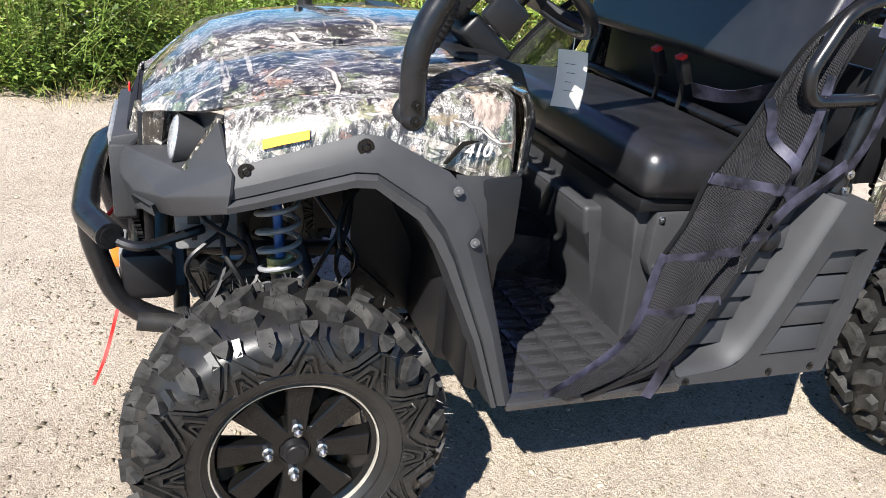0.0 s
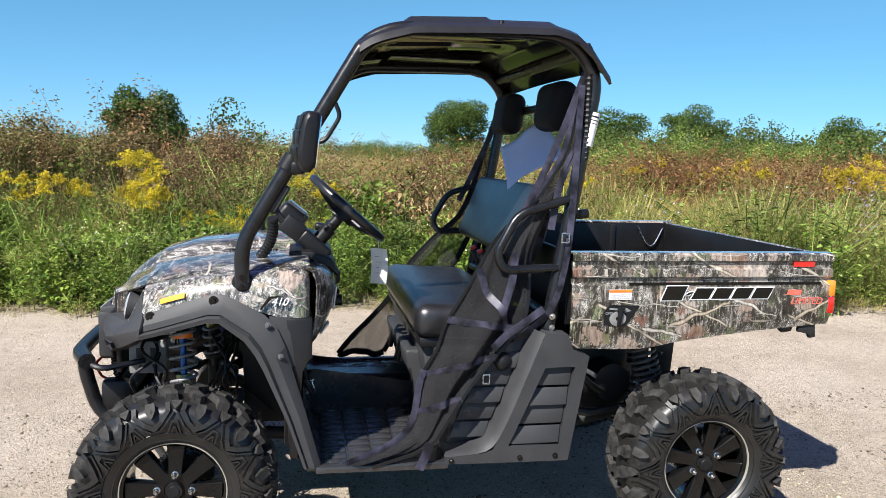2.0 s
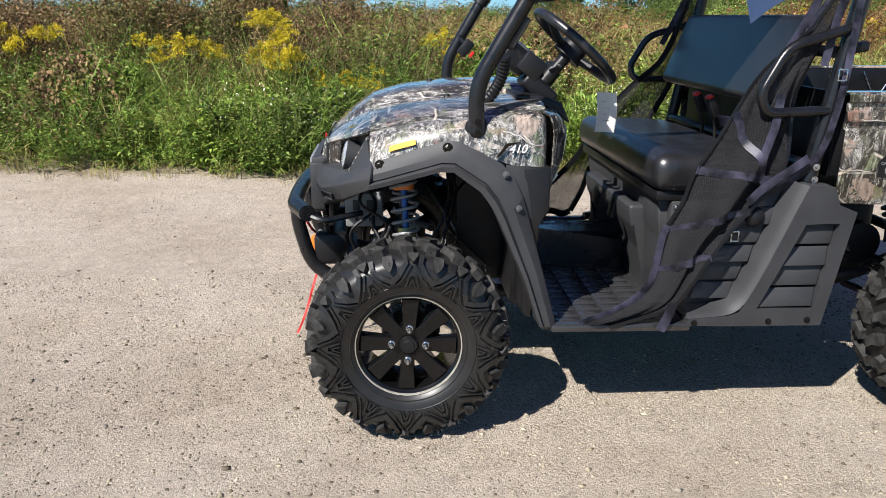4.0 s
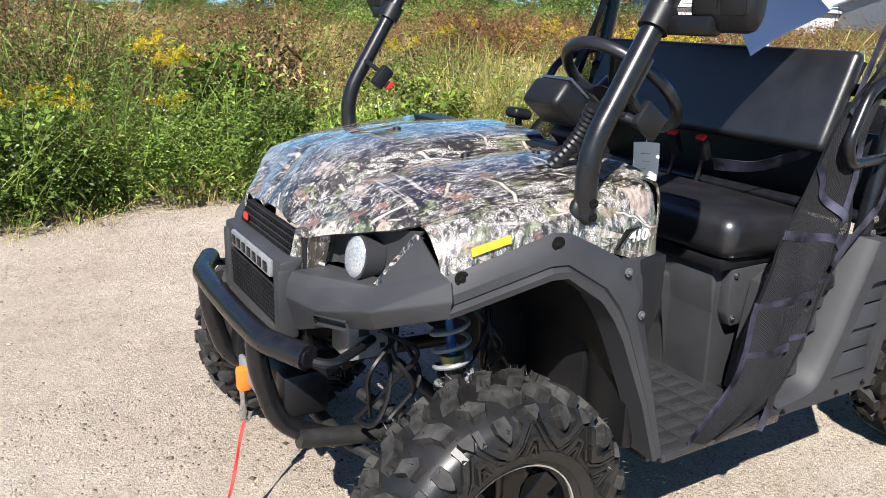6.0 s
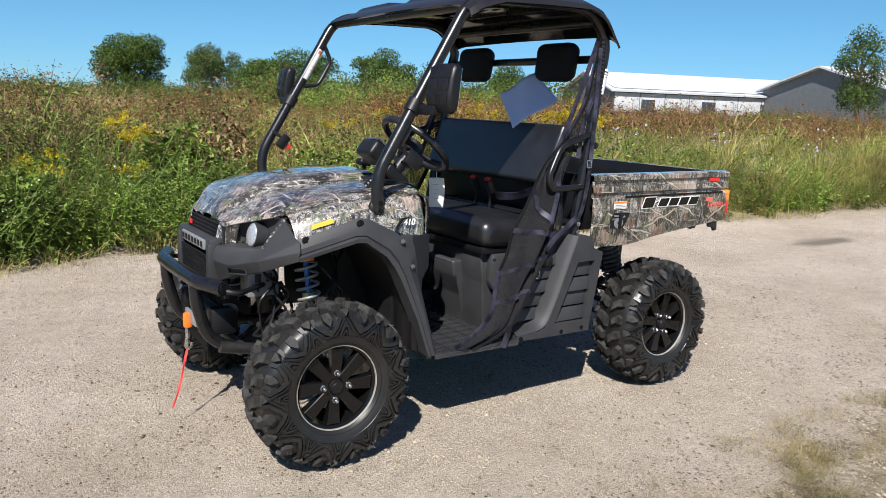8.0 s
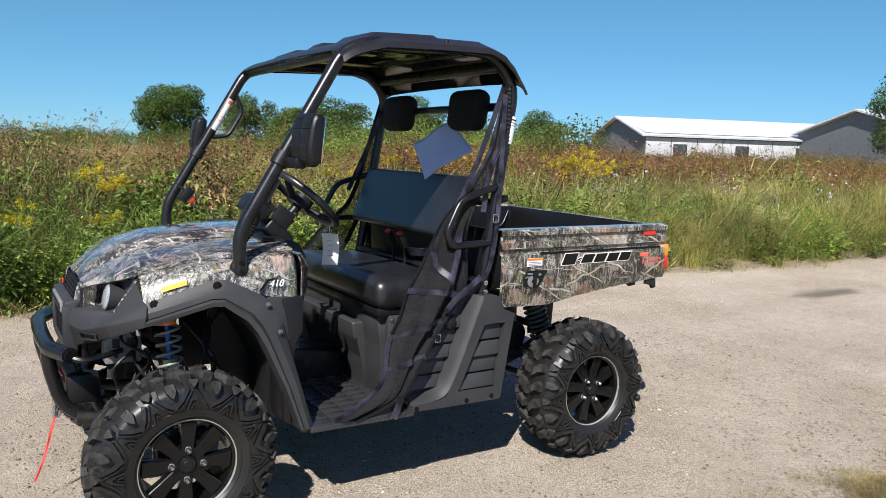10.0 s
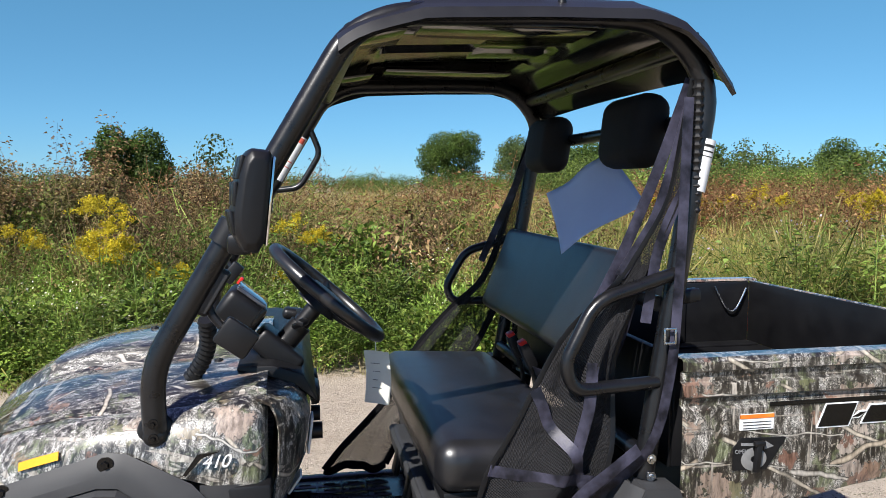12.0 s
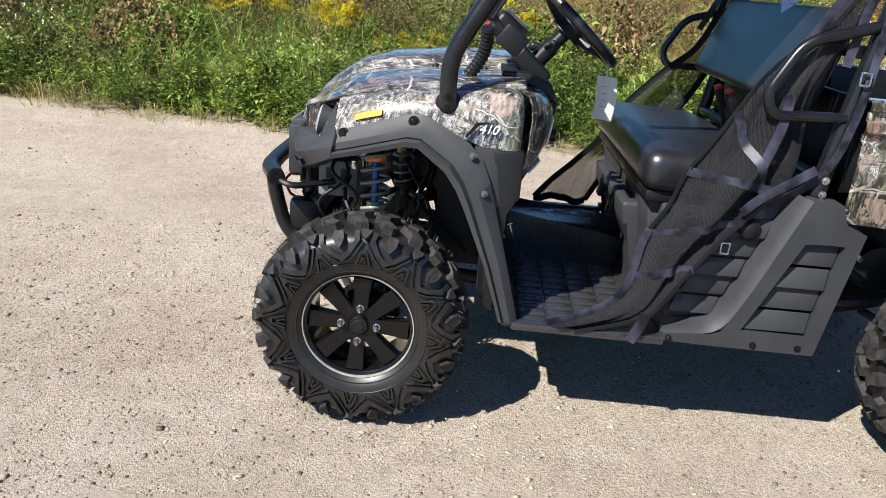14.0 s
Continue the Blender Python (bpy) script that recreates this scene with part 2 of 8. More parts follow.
def leaf_material(name, shades, rough=0.55, through=0.35):
    """Foliage: every leaf its own shade, with light shining through it."""
    m, n, l, b = shader(name)
    g = n.new("ShaderNodeNewGeometry")
    k = len(shades)
    r = ramp(n, [(i / max(1, k - 1), c) for i, c in enumerate(shades)])
    l.new(g.outputs["Random Per Island"], r.inputs["Fac"])
    big = noise_tex(n, l, mapped(n, l, (0.6, 0.6, 0.6)), 1.0, 3)
    dim = ramp(n, [(0.35, (0.58, 0.60, 0.58)), (0.65, (1.25, 1.22, 1.1))])
    l.new(big.outputs["Fac"], dim.inputs["Fac"])
    col = blend(n, l, 1.0, r.outputs["Color"], dim.outputs["Color"], "MULTIPLY")
    mid = noise_tex(n, l, mapped(n, l, (1, 1, 1)), 3.2, 3)
    dim2 = ramp(n, [(0.36, (0.62, 0.60, 0.62)), (0.62, (1.28, 1.28, 1.2))])
    l.new(mid.outputs["Fac"], dim2.inputs["Fac"])
    col = blend(n, l, 1.0, col, dim2.outputs["Color"], "MULTIPLY")
    l.new(col, b.inputs["Base Color"])
    b.inputs["Roughness"].default_value = rough
    b.inputs["Specular IOR Level"].default_value = 0.25
    t = n.new("ShaderNodeBsdfTranslucent")
    l.new(col, t.inputs["Color"])
    mix = n.new("ShaderNodeMixShader")
    mix.inputs[0].default_value = through
    l.new(b.outputs[0], mix.inputs[1]), l.new(t.outputs[0], mix.inputs[2])
    l.new(mix.outputs[0], n["Material Output"].inputs["Surface"])
    return m


def ground_material():
    """Pale crushed limestone on the road, litter and soil under the weeds beyond it."""
    m, n, l, b = shader("crushed_limestone_and_soil")
    v = mapped(n, l, (1, 1, 1))
    patch = noise_tex(n, l, v, 0.9, 4, 0.55)
    mid = noise_tex(n, l, v, 9, 6, 0.7)
    fine = noise_tex(n, l, v, 95, 5, 0.75)
    grit = n.new("ShaderNodeTexVoronoi")
    grit.inputs["Scale"].default_value = 75
    l.new(v, grit.inputs["Vector"])
    base = ramp(n, [(0.3, (0.44, 0.370, 0.302)), (0.5, (0.515, 0.442, 0.372)), (0.7, (0.58, 0.508, 0.436))])
    l.new(patch.outputs["Fac"], base.inputs["Fac"])
    sp = ramp(n, [(0.33, (0.22, 0.19, 0.16)), (0.40, (0.74, 0.71, 0.67)), (0.50, (0.96, 0.95, 0.93)), (0.62, (1.02, 1.01, 0.99)), (0.72, (1.14, 1.12, 1.09))])
    l.new(fine.outputs["Fac"], sp.inputs["Fac"])
    worn = ramp(n, [(0.38, (0.35, 0.35, 0.35)), (0.58, (1, 1, 1))])
    l.new(noise_tex(n, l, mapped(n, l, (0.35, 1.3, 1)), 1.0, 4, 0.6).outputs["Fac"], worn.inputs["Fac"])
    col = blend(n, l, worn.outputs["Color"], base.outputs["Color"], blend(n, l, 1.0, base.outputs["Color"], sp.outputs["Color"], "MULTIPLY"))
    gr = ramp(n, [(0.0, (0.78, 0.77, 0.75)), (0.5, (1.0, 1.0, 1.0)), (1.0, (1.12, 1.12, 1.1))])
    l.new(grit.outputs["Color"], gr.inputs["Fac"])
    col = blend(n, l, 0.7, col, gr.outputs["Color"], "MULTIPLY")
    md = ramp(n, [(0.32, (0.82, 0.81, 0.775)), (0.6, (1.03, 1.027, 0.99))])
    l.new(mid.outputs["Fac"], md.inputs["Fac"])
    col = blend(n, l, 0.8, col, md.outputs["Color"], "MULTIPLY")
    # the soil of the field and of the verge, by the mesh's own "soil" attribute
    at = n.new("ShaderNodeAttribute")
    at.attribute_name = "soil"
    soil = ramp(n, [(0.32, (0.13, 0.105, 0.07)), (0.48, (0.28, 0.23, 0.155)), (0.66, (0.42, 0.35, 0.245))])
    l.new(mid.outputs["Fac"], soil.inputs["Fac"])
    add = n.new("ShaderNodeMath")
    add.operation = "ADD"
    l.new(at.outputs["Fac"], add.inputs[0])
    off = n.new("ShaderNodeMapRange")
    off.inputs["From Min"].default_value, off.inputs["From Max"].default_value = 0.3, 0.7
    off.inputs["To Min"].default_value, off.inputs["To Max"].default_value = -0.40, 0.40
    ragged = noise_tex(n, l, v, 26, 8, 0.8)
    l.new(ragged.outputs["Fac"], off.inputs["Value"])
    l.new(off.outputs["Result"], add.inputs[1])
    sr = ramp(n, [(0.46, (0, 0, 0)), (0.54, (1, 1, 1))])
    l.new(add.outputs[0], sr.inputs["Fac"])
    col = blend(n, l, sr.outputs["Color"], col, soil.outputs["Color"])
    wet = n.new("ShaderNodeAttribute")
    wet.attribute_name = "damp"
    col = blend(n, l, wet.outputs["Fac"], col, (0.10, 0.085, 0.065))
    l.new(col, b.inputs["Base Color"])
    b.inputs["Roughness"].default_value = 0.95
    b.inputs["Specular IOR Level"].default_value = 0.2
    h = n.new("ShaderNodeMath")
    h.operation = "ADD"
    l.new(fine.outputs["Fac"], h.inputs[0]), l.new(mid.outputs["Fac"], h.inputs[1])
    bump(n, l, b, h.outputs[0], 1.0, 0.016)
    return m


CAMO = camo_material("camouflage_print", pale_at=0.47, deep_at=0.535, leaf_at=0.87)
CAMO_HOOD = camo_material("camouflage_print_lengthwise", (0, 84, 6), pale_at=0.45, deep_at=0.55, leaf_at=0.95, bare=0.07)
CAMO_FENDER = camo_material("pale_camouflage_print", (0, -10, 0), pale_at=0.34, deep_at=0.64, leaf_at=0.93, bare=0.08)
NET = net_material("nylon_mesh", 0.68)
OPEN_NET = net_material("backlit_nylon_mesh", 0.42)
PLASTIC = plain("grained_grey_plastic", (0.024, 0.0245, 0.0265), (0.036, 0.0365, 0.039), 0.58, scale=6, grain=700, relief=0.45, shine=0.45)
BLACK_PLASTIC = plain("black_plastic", (0.005, 0.005, 0.006), (0.010, 0.010, 0.011), 0.42, scale=10, grain=700, relief=0.2, shine=0.35)
GLOSS_BLACK = plain("gloss_black_paint", (0.004, 0.004, 0.004), (0.007, 0.007, 0.007), 0.16, scale=14, relief=0.04, coat=0.1, spread=0.06, shine=0.3)
CAGE = plain("powder_coated_black_steel", (0.005, 0.005, 0.006), (0.010, 0.010, 0.011), 0.30, scale=25, grain=900, relief=0.15, shine=0.5)
RUBBER = plain("tyre_rubber", (0.007, 0.0068, 0.0066), (0.018, 0.0172, 0.0162), 0.40, scale=9, grain=350, relief=0.25, spread=0.10, shine=0.5)
LUG = plain("dusty_tread_rubber", (0.010, 0.010, 0.0096), (0.052, 0.050, 0.047), 0.66, scale=30, grain=260, relief=0.6, shine=0.22)
VINYL = plain("black_seat_vinyl", (0.008, 0.008, 0.009), (0.015, 0.015, 0.017), 0.35, scale=8, grain=650, relief=0.3, spread=0.08, shine=0.75)
FABRIC = plain("black_headrest_fabric", (0.004, 0.004, 0.005), (0.009, 0.009, 0.010), 0.75, scale=12, grain=500, relief=0.5, shine=0.25)
# The webbing's lilac sheen is painted in, as pale patches over near-black.
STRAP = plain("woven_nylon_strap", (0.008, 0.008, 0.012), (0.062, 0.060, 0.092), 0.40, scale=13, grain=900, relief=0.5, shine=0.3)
# Ramp stops that set how sharply the painted sheen patches begin.
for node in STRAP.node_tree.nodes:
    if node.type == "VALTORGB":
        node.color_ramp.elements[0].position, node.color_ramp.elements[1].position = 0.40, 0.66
STEEL = plain("machined_aluminium", (0.34, 0.32, 0.27), (0.48, 0.45, 0.39), 0.38, metal=0.35, scale=40, relief=0.1)
ZINC = plain("zinc_plated_steel", (0.50, 0.52, 0.55), (0.72, 0.74, 0.76), 0.26, metal=1.0, scale=60, relief=0.1)
BRASS = plain("olive_brass_plating", (0.20, 0.21, 0.08), (0.32, 0.33, 0.14), 0.35, metal=0.5, scale=30, relief=0.1)
CAST_GREY = plain("cast_grey_metal", (0.06, 0.06, 0.062), (0.10, 0.10, 0.105), 0.5, scale=20, relief=0.2)
STAMPED = plain("dull_grey_steel", (0.15, 0.15, 0.15), (0.24, 0.24, 0.235), 0.5, scale=25, relief=0.2)
SPRING = plain("painted_spring_steel", (0.14, 0.145, 0.15), (0.24, 0.245, 0.25), 0.38, scale=30, relief=0.1)
DARK_METAL = plain("dark_chassis_steel", (0.014, 0.014, 0.015), (0.035, 0.034, 0.032), 0.5, metal=0.3, scale=20, relief=0.2)
LENS = plain("headlight_lens", (0.20, 0.21, 0.23), (0.55, 0.57, 0.60), 0.16, metal=0.3, scale=220, grain=120, relief=0.8, coat=1.0)
# White paper; the skylight's blue on its shaded face is put into the colour.
PAPER = plain("pale_blue_paper", (0.42, 0.50, 0.74), (0.48, 0.56, 0.78), 0.6, scale=5, relief=0.1)
TAG = plain("beige_card", (0.70, 0.68, 0.60), (0.78, 0.76, 0.68), 0.65, scale=20, relief=0.1)
WHITE = plain("white_vinyl_print", (0.70, 0.70, 0.70), (0.80, 0.80, 0.80), 0.4, scale=20, relief=0.0)
YELLOW = plain("yellow_vinyl_print", (0.74, 0.33, 0.008), (0.80, 0.38, 0.012), 0.45, scale=20, relief=0.0)
RED = plain("red_plastic", (0.55, 0.015, 0.012), (0.70, 0.03, 0.02), 0.35, scale=20, relief=0.1)
RED_PRINT = plain("red_vinyl_print", (0.62, 0.10, 0.07), (0.72, 0.16, 0.11), 0.45, scale=20, relief=0.0)
RED_ROPE = plain("red_webbing", (0.55, 0.02, 0.02), (0.75, 0.06, 0.05), 0.6, scale=60, relief=0.3)
ORANGE = plain("orange_plastic", (0.75, 0.16, 0.02), (0.85, 0.24, 0.03), 0.4, scale=20, relief=0.1)
AMBER = plain("amber_lens", (0.75, 0.20, 0.01), (0.85, 0.28, 0.02), 0.15, scale=60, relief=0.3, coat=1.0)
RED_LENS = plain("red_lens", (0.45, 0.008, 0.006), (0.60, 0.02, 0.015), 0.12, scale=60, relief=0.3, coat=1.0)
BLUE = plain("blue_anodised_metal", (0.015, 0.06, 0.20), (0.03, 0.10, 0.30), 0.3, metal=0.5, scale=30, relief=0.1)
ROOF_TOP = plain("satin_black_roof_plastic", (0.010, 0.010, 0.011), (0.018, 0.018, 0.019), 0.34, scale=7, grain=500, relief=0.2, shine=0.45)
DISPLAY = plain("smoked_display_glass", (0.03, 0.035, 0.045), (0.05, 0.055, 0.07), 0.06, scale=20, relief=0.0, coat=1.0, spread=0.02, shine=0.8)
SHINY_UNDER = plain("glossy_black_moulding", (0.008, 0.008, 0.007), (0.014, 0.013, 0.011), 0.10, scale=4, relief=0.02, coat=0.3, spread=0.05)
GLASS_MIRROR = plain("mirror_glass", (0.85, 0.86, 0.88), (0.88, 0.89, 0.9), 0.03, metal=1.0, scale=4, relief=0.0, spread=0.01)
GROUND = ground_material()
FLOOR = plain("glossy_black_floor_plastic", (0.020, 0.020, 0.0215), (0.036, 0.036, 0.038), 0.27, scale=9, grain=500, relief=0.25, shine=0.75)
GREEN_PAINT = plain("green_paint_line", (0.02, 0.22, 0.10), (0.04, 0.30, 0.14), 0.6, scale=40, relief=0.0)

# ---- ground ----
def road_edge(x):
    """Where the weeds begin beyond the gravel."""
    return 3.62 - 0.075 * max(x, 0) - 0.03 * min(x, 0) + 0.16 * math.sin(x * 1.3) + 0.10 * math.sin(x * 3.1 + 1)


def ground_height(x, y):
    e = road_edge(min(max(x, -14), 16))
    rise = 0.0
    if y > e:
        rise = min(0.10, (y - e) * 0.05)
    return 0.012 * noise.noise(Vector((x * 0.5, y * 0.5, 0))) + 0.004 * noise.noise(Vector((x * 3, y * 3, 4))) + rise


def build_ground():
    def axis(a, b, fine0, fine1, step):
        near = list(np.arange(fine0, fine1 + 1e-6, step))
        out, s, p = [], step, fine0
        while p > a:
            s *= 1.35
            p -= s
            out.append(max(p, a))
        left = out[::-1]
        out, s, p = [], step, fine1
        while p < b:
            s *= 1.35
            p += s
            out.append(min(p, b))
        return left + near + out
    xs, ys = axis(-1500, 1500, -7, 13, 0.12), axis(-1500, 1500, -5, 6, 0.12)
    verts, soil, damp = [], [], []
    for y in ys:
        for x in xs:
            verts.append((x, y, ground_height(x, y) if abs(x) < 40 and abs(y) < 40 else (0.1 if y > 10 else 0.0)))
            e = road_edge(min(max(x, -14), 16))
            s = min(1.0, max(0.0, 0.5 + (y - e) * 1.4))
            # the dry grassy patch on the near verge
            d = (-1.52 - y + 0.10 * math.sin(2.3 * x + 1) + 0.06 * math.sin(6.1 * x)) * 1.5
            s = max(s, min(1.0, max(0.0, 0.40 + d)) * min(1.0, max(0.0, (x - 0.5 - 0.22 * math.sin(2.9 * y) - 0.16 * math.sin(7.3 * y + 1)) * 0.9)))
            if y < -6:
                s = max(s, min(1.0, (-6 - y) * 0.5))
            soil.append(s)
            w = math.hypot((x - 7.4) / 0.62, (y - 1.45) / 0.17)
            damp.append(max(0.0, min(0.75, (1.1 - w) * 2)))
    nx = len(xs)
    faces = [(j * nx + i, j * nx + i + 1, (j + 1) * nx + i + 1, (j + 1) * nx + i) for j in range(len(ys) - 1) for i in range(nx - 1)]
    me = bpy.data.meshes.new("ground")
    me.from_pydata(verts, [], faces)
    for key, values in (("soil", soil), ("damp", damp)):
        a = me.attributes.new(key, "FLOAT", "POINT")
        a.data.foreach_set("value", values)
    me.polygons.foreach_set("use_smooth", [True] * len(faces))
    me.materials.append(GROUND)
    return tagged(new("ground", me), "pale crushed limestone road with weedy soil beyond", "ground", kind="structure")


build_ground()


# ---- mesh helpers ----
def part(name, bm, material, parent, label="", sharp=38):
    me = bpy.data.meshes.new(name)
    bmesh.ops.recalc_face_normals(bm, faces=bm.faces)
    bm.to_mesh(me)
    bm.free()
    me.polygons.foreach_set("use_smooth", [True] * len(me.polygons))
    me.set_sharp_from_angle(angle=radians(sharp))
    me.materials.append(material)
    ob = new(name, me)
    ob.parent = parent
    return tagged(ob, label)


def again(ob, parent, m=None):
    """The same part once more, on the same mesh."""
    o = new(ob.name.split(".")[0], ob.data)
    o.parent = parent
    if m is not None:
        o.matrix_basis = m
    return tagged(o, ob.get("label", ""))


def flipped(bm):
    out = bm.copy()
    for v in out.verts:
        v.co.y = -v.co.y
    bmesh.ops.reverse_faces(out, faces=out.faces)
    return out


def both(name, bm, material, parent, label=""):
    other = flipped(bm)
    return part(name, bm, material, parent, label), part(name, other, material, parent, label)


def box(bm, c, size, bevel=0.0, turn=(0, 0, 0), segments=2):
    m = Matrix.Translation(c) @ pose(0, 0, 0, *turn) @ Matrix.Diagonal((*size, 1))
    made = bmesh.ops.create_cube(bm, size=1.0, matrix=m)
    if bevel:
        edges = list({e for v in made["verts"] for e in v.link_edges})
        bmesh.ops.bevel(bm, geom=edges, offset=bevel, segments=segments, profile=0.5, affect="EDGES")
    return bm


def cyl(bm, a, b, r, r2=None, seg=16):
    a, b = Vector(a), Vector(b)
    d = b - a
    m = Matrix.Translation((a + b) / 2) @ d.to_track_quat("Z", "Y").to_matrix().to_4x4()
    bmesh.ops.create_cone(bm, cap_ends=True, segments=seg, radius1=r, radius2=r if r2 is None else r2, depth=d.length, matrix=m)
    return bm


def filleted(pts, r, n=5):
    pts = [Vector(p) for p in pts]
    out = [pts[0]]
    for i in range(1, len(pts) - 1):
        p, a, b = pts[i], pts[i - 1] - pts[i], pts[i + 1] - pts[i]
        k = min(r, a.length * 0.48, b.length * 0.48)
        p0, p1 = p + a.normalized() * k, p + b.normalized() * k
        out += [(1 - t) ** 2 * p0 + 2 * t * (1 - t) * p + t * t * p1 for t in (j / n for j in range(n + 1))]
    return out + [pts[-1]]


def tube(bm, pts, r, fillet=0.08, seg=14, cap=True):
    pts = filleted(pts, fillet) if fillet else [Vector(p) for p in pts]
    rr = r if isinstance(r, (list, tuple)) else [r] * len(pts)
    t0 = (pts[1] - pts[0]).normalized()
    side = t0.orthogonal().normalized()
    rings = []
    for i, p in enumerate(pts):
        t = ((pts[min(i + 1, len(pts) - 1)] - p).normalized() + (p - pts[max(i - 1, 0)]).normalized()).normalized()
        side = (side - t * side.dot(t)).normalized()
        up = t.cross(side)
        rings.append([bm.verts.new(p + (side * math.cos(a) + up * math.sin(a)) * rr[i]) for a in (2 * math.pi * k / seg for k in range(seg))])
    for a, b in zip(rings, rings[1:]):
        for k in range(seg):
            bm.faces.new((a[k], a[(k + 1) % seg], b[(k + 1) % seg], b[k]))
    if cap:
        bm.faces.new(rings[0][::-1]), bm.faces.new(rings[-1])
    return bm


def prism(bm, poly, y0, y1, bevel=0.0, segments=2):
    """A plate: an outline in x and z, from y0 to y1."""
    a = [bm.verts.new((x, y0, z)) for x, z in poly]
    b = [bm.verts.new((x, y1, z)) for x, z in poly]
    n = len(poly)
    faces = [bm.faces.new(a), bm.faces.new(b[::-1])] + [bm.faces.new((a[i], b[i], b[(i + 1) % n], a[(i + 1) % n])) for i in range(n)]
    if bevel:
        edges = list({e for f in faces for e in f.edges})
        bmesh.ops.bevel(bm, geom=edges, offset=bevel, segments=segments, profile=0.5, affect="EDGES")
    return bm


def sheet(bm, rows, thick=0.0):
    """A skin through rows of points; thick gives it a back."""
    g = [[bm.verts.new(p) for p in row] for row in rows]
    faces = [bm.faces.new((g[i][j], g[i][j + 1], g[i + 1][j + 1], g[i + 1][j])) for i in range(len(g) - 1) for j in range(len(g[0]) - 1)]
    if thick:
        bmesh.ops.recalc_face_normals(bm, faces=faces)
        bmesh.ops.solidify(bm, geom=faces, thickness=thick)
    return bm


def frame_plate(bm, outer, inner, y0, y1, depth):
    """A plate with a window whose sides go back by depth; outer and inner have as many corners."""
    n = len(outer)
    o = [bm.verts.new((x, y0, z)) for x, z in outer]
    i0 = [bm.verts.new((x, y0, z)) for x, z in inner]
    i1 = [bm.verts.new((x, y0 + depth, z)) for x, z in inner]
    ob = [bm.verts.new((x, y1, z)) for x, z in outer]
    for k in range(n):
        j = (k + 1) % n
        bm.faces.new((o[k], o[j], i0[j], i0[k]))
        bm.faces.new((i0[k], i0[j], i1[j], i1[k]))
        bm.faces.new((o[k], ob[k], ob[j], o[j]))
    bm.faces.new(i1)
    return bm


def bent(pts, n):
    """n points spread evenly along a polyline of any dimension, softened at the corners."""
    a = np.array(pts, float)
    d = np.r_[0, np.cumsum(np.linalg.norm(np.diff(a, axis=0), axis=1))]
    t = np.linspace(0, d[-1], n)
    out = np.stack([np.interp(t, d, a[:, k]) for k in range(a.shape[1])], 1)
    for _ in range(2):
        out[1:-1] = 0.25 * out[:-2] + 0.5 * out[1:-1] + 0.25 * out[2:]
    return out


def lettering(text, size, m, material, parent, name, label="", shear=0.0, depth=0.0006):
    cu = bpy.data.curves.new(name, "FONT")
    cu.body, cu.size, cu.extrude, cu.align_x, cu.align_y, cu.shear = text, size, depth, "CENTER", "CENTER", shear
    tmp = new("text", cu)
    me = bpy.data.meshes.new_from_object(tmp.evaluated_get(bpy.context.evaluated_depsgraph_get()))
    bpy.data.objects.remove(tmp)
    me.materials.append(material)
    ob = new(name, me)
    ob.parent, ob.matrix_basis = parent, m
    return tagged(ob, label)


def bolt(bm, x, y, z, r=0.011, out=-1):
    cyl(bm, (x, y, z), (x, y + out * 0.004, z), r * 1.25, seg=14)
    cyl(bm, (x, y + out * 0.004, z), (x, y + out * 0.009, z), r * 0.72, r * 0.5, seg=6)
    return bm


# ---- the vehicle ----
utv = tagged(new("utility_vehicle"), "camouflage side-by-side utility vehicle with black roof, parked on gravel", "utility vehicle")
utv.empty_display_size = 0.3


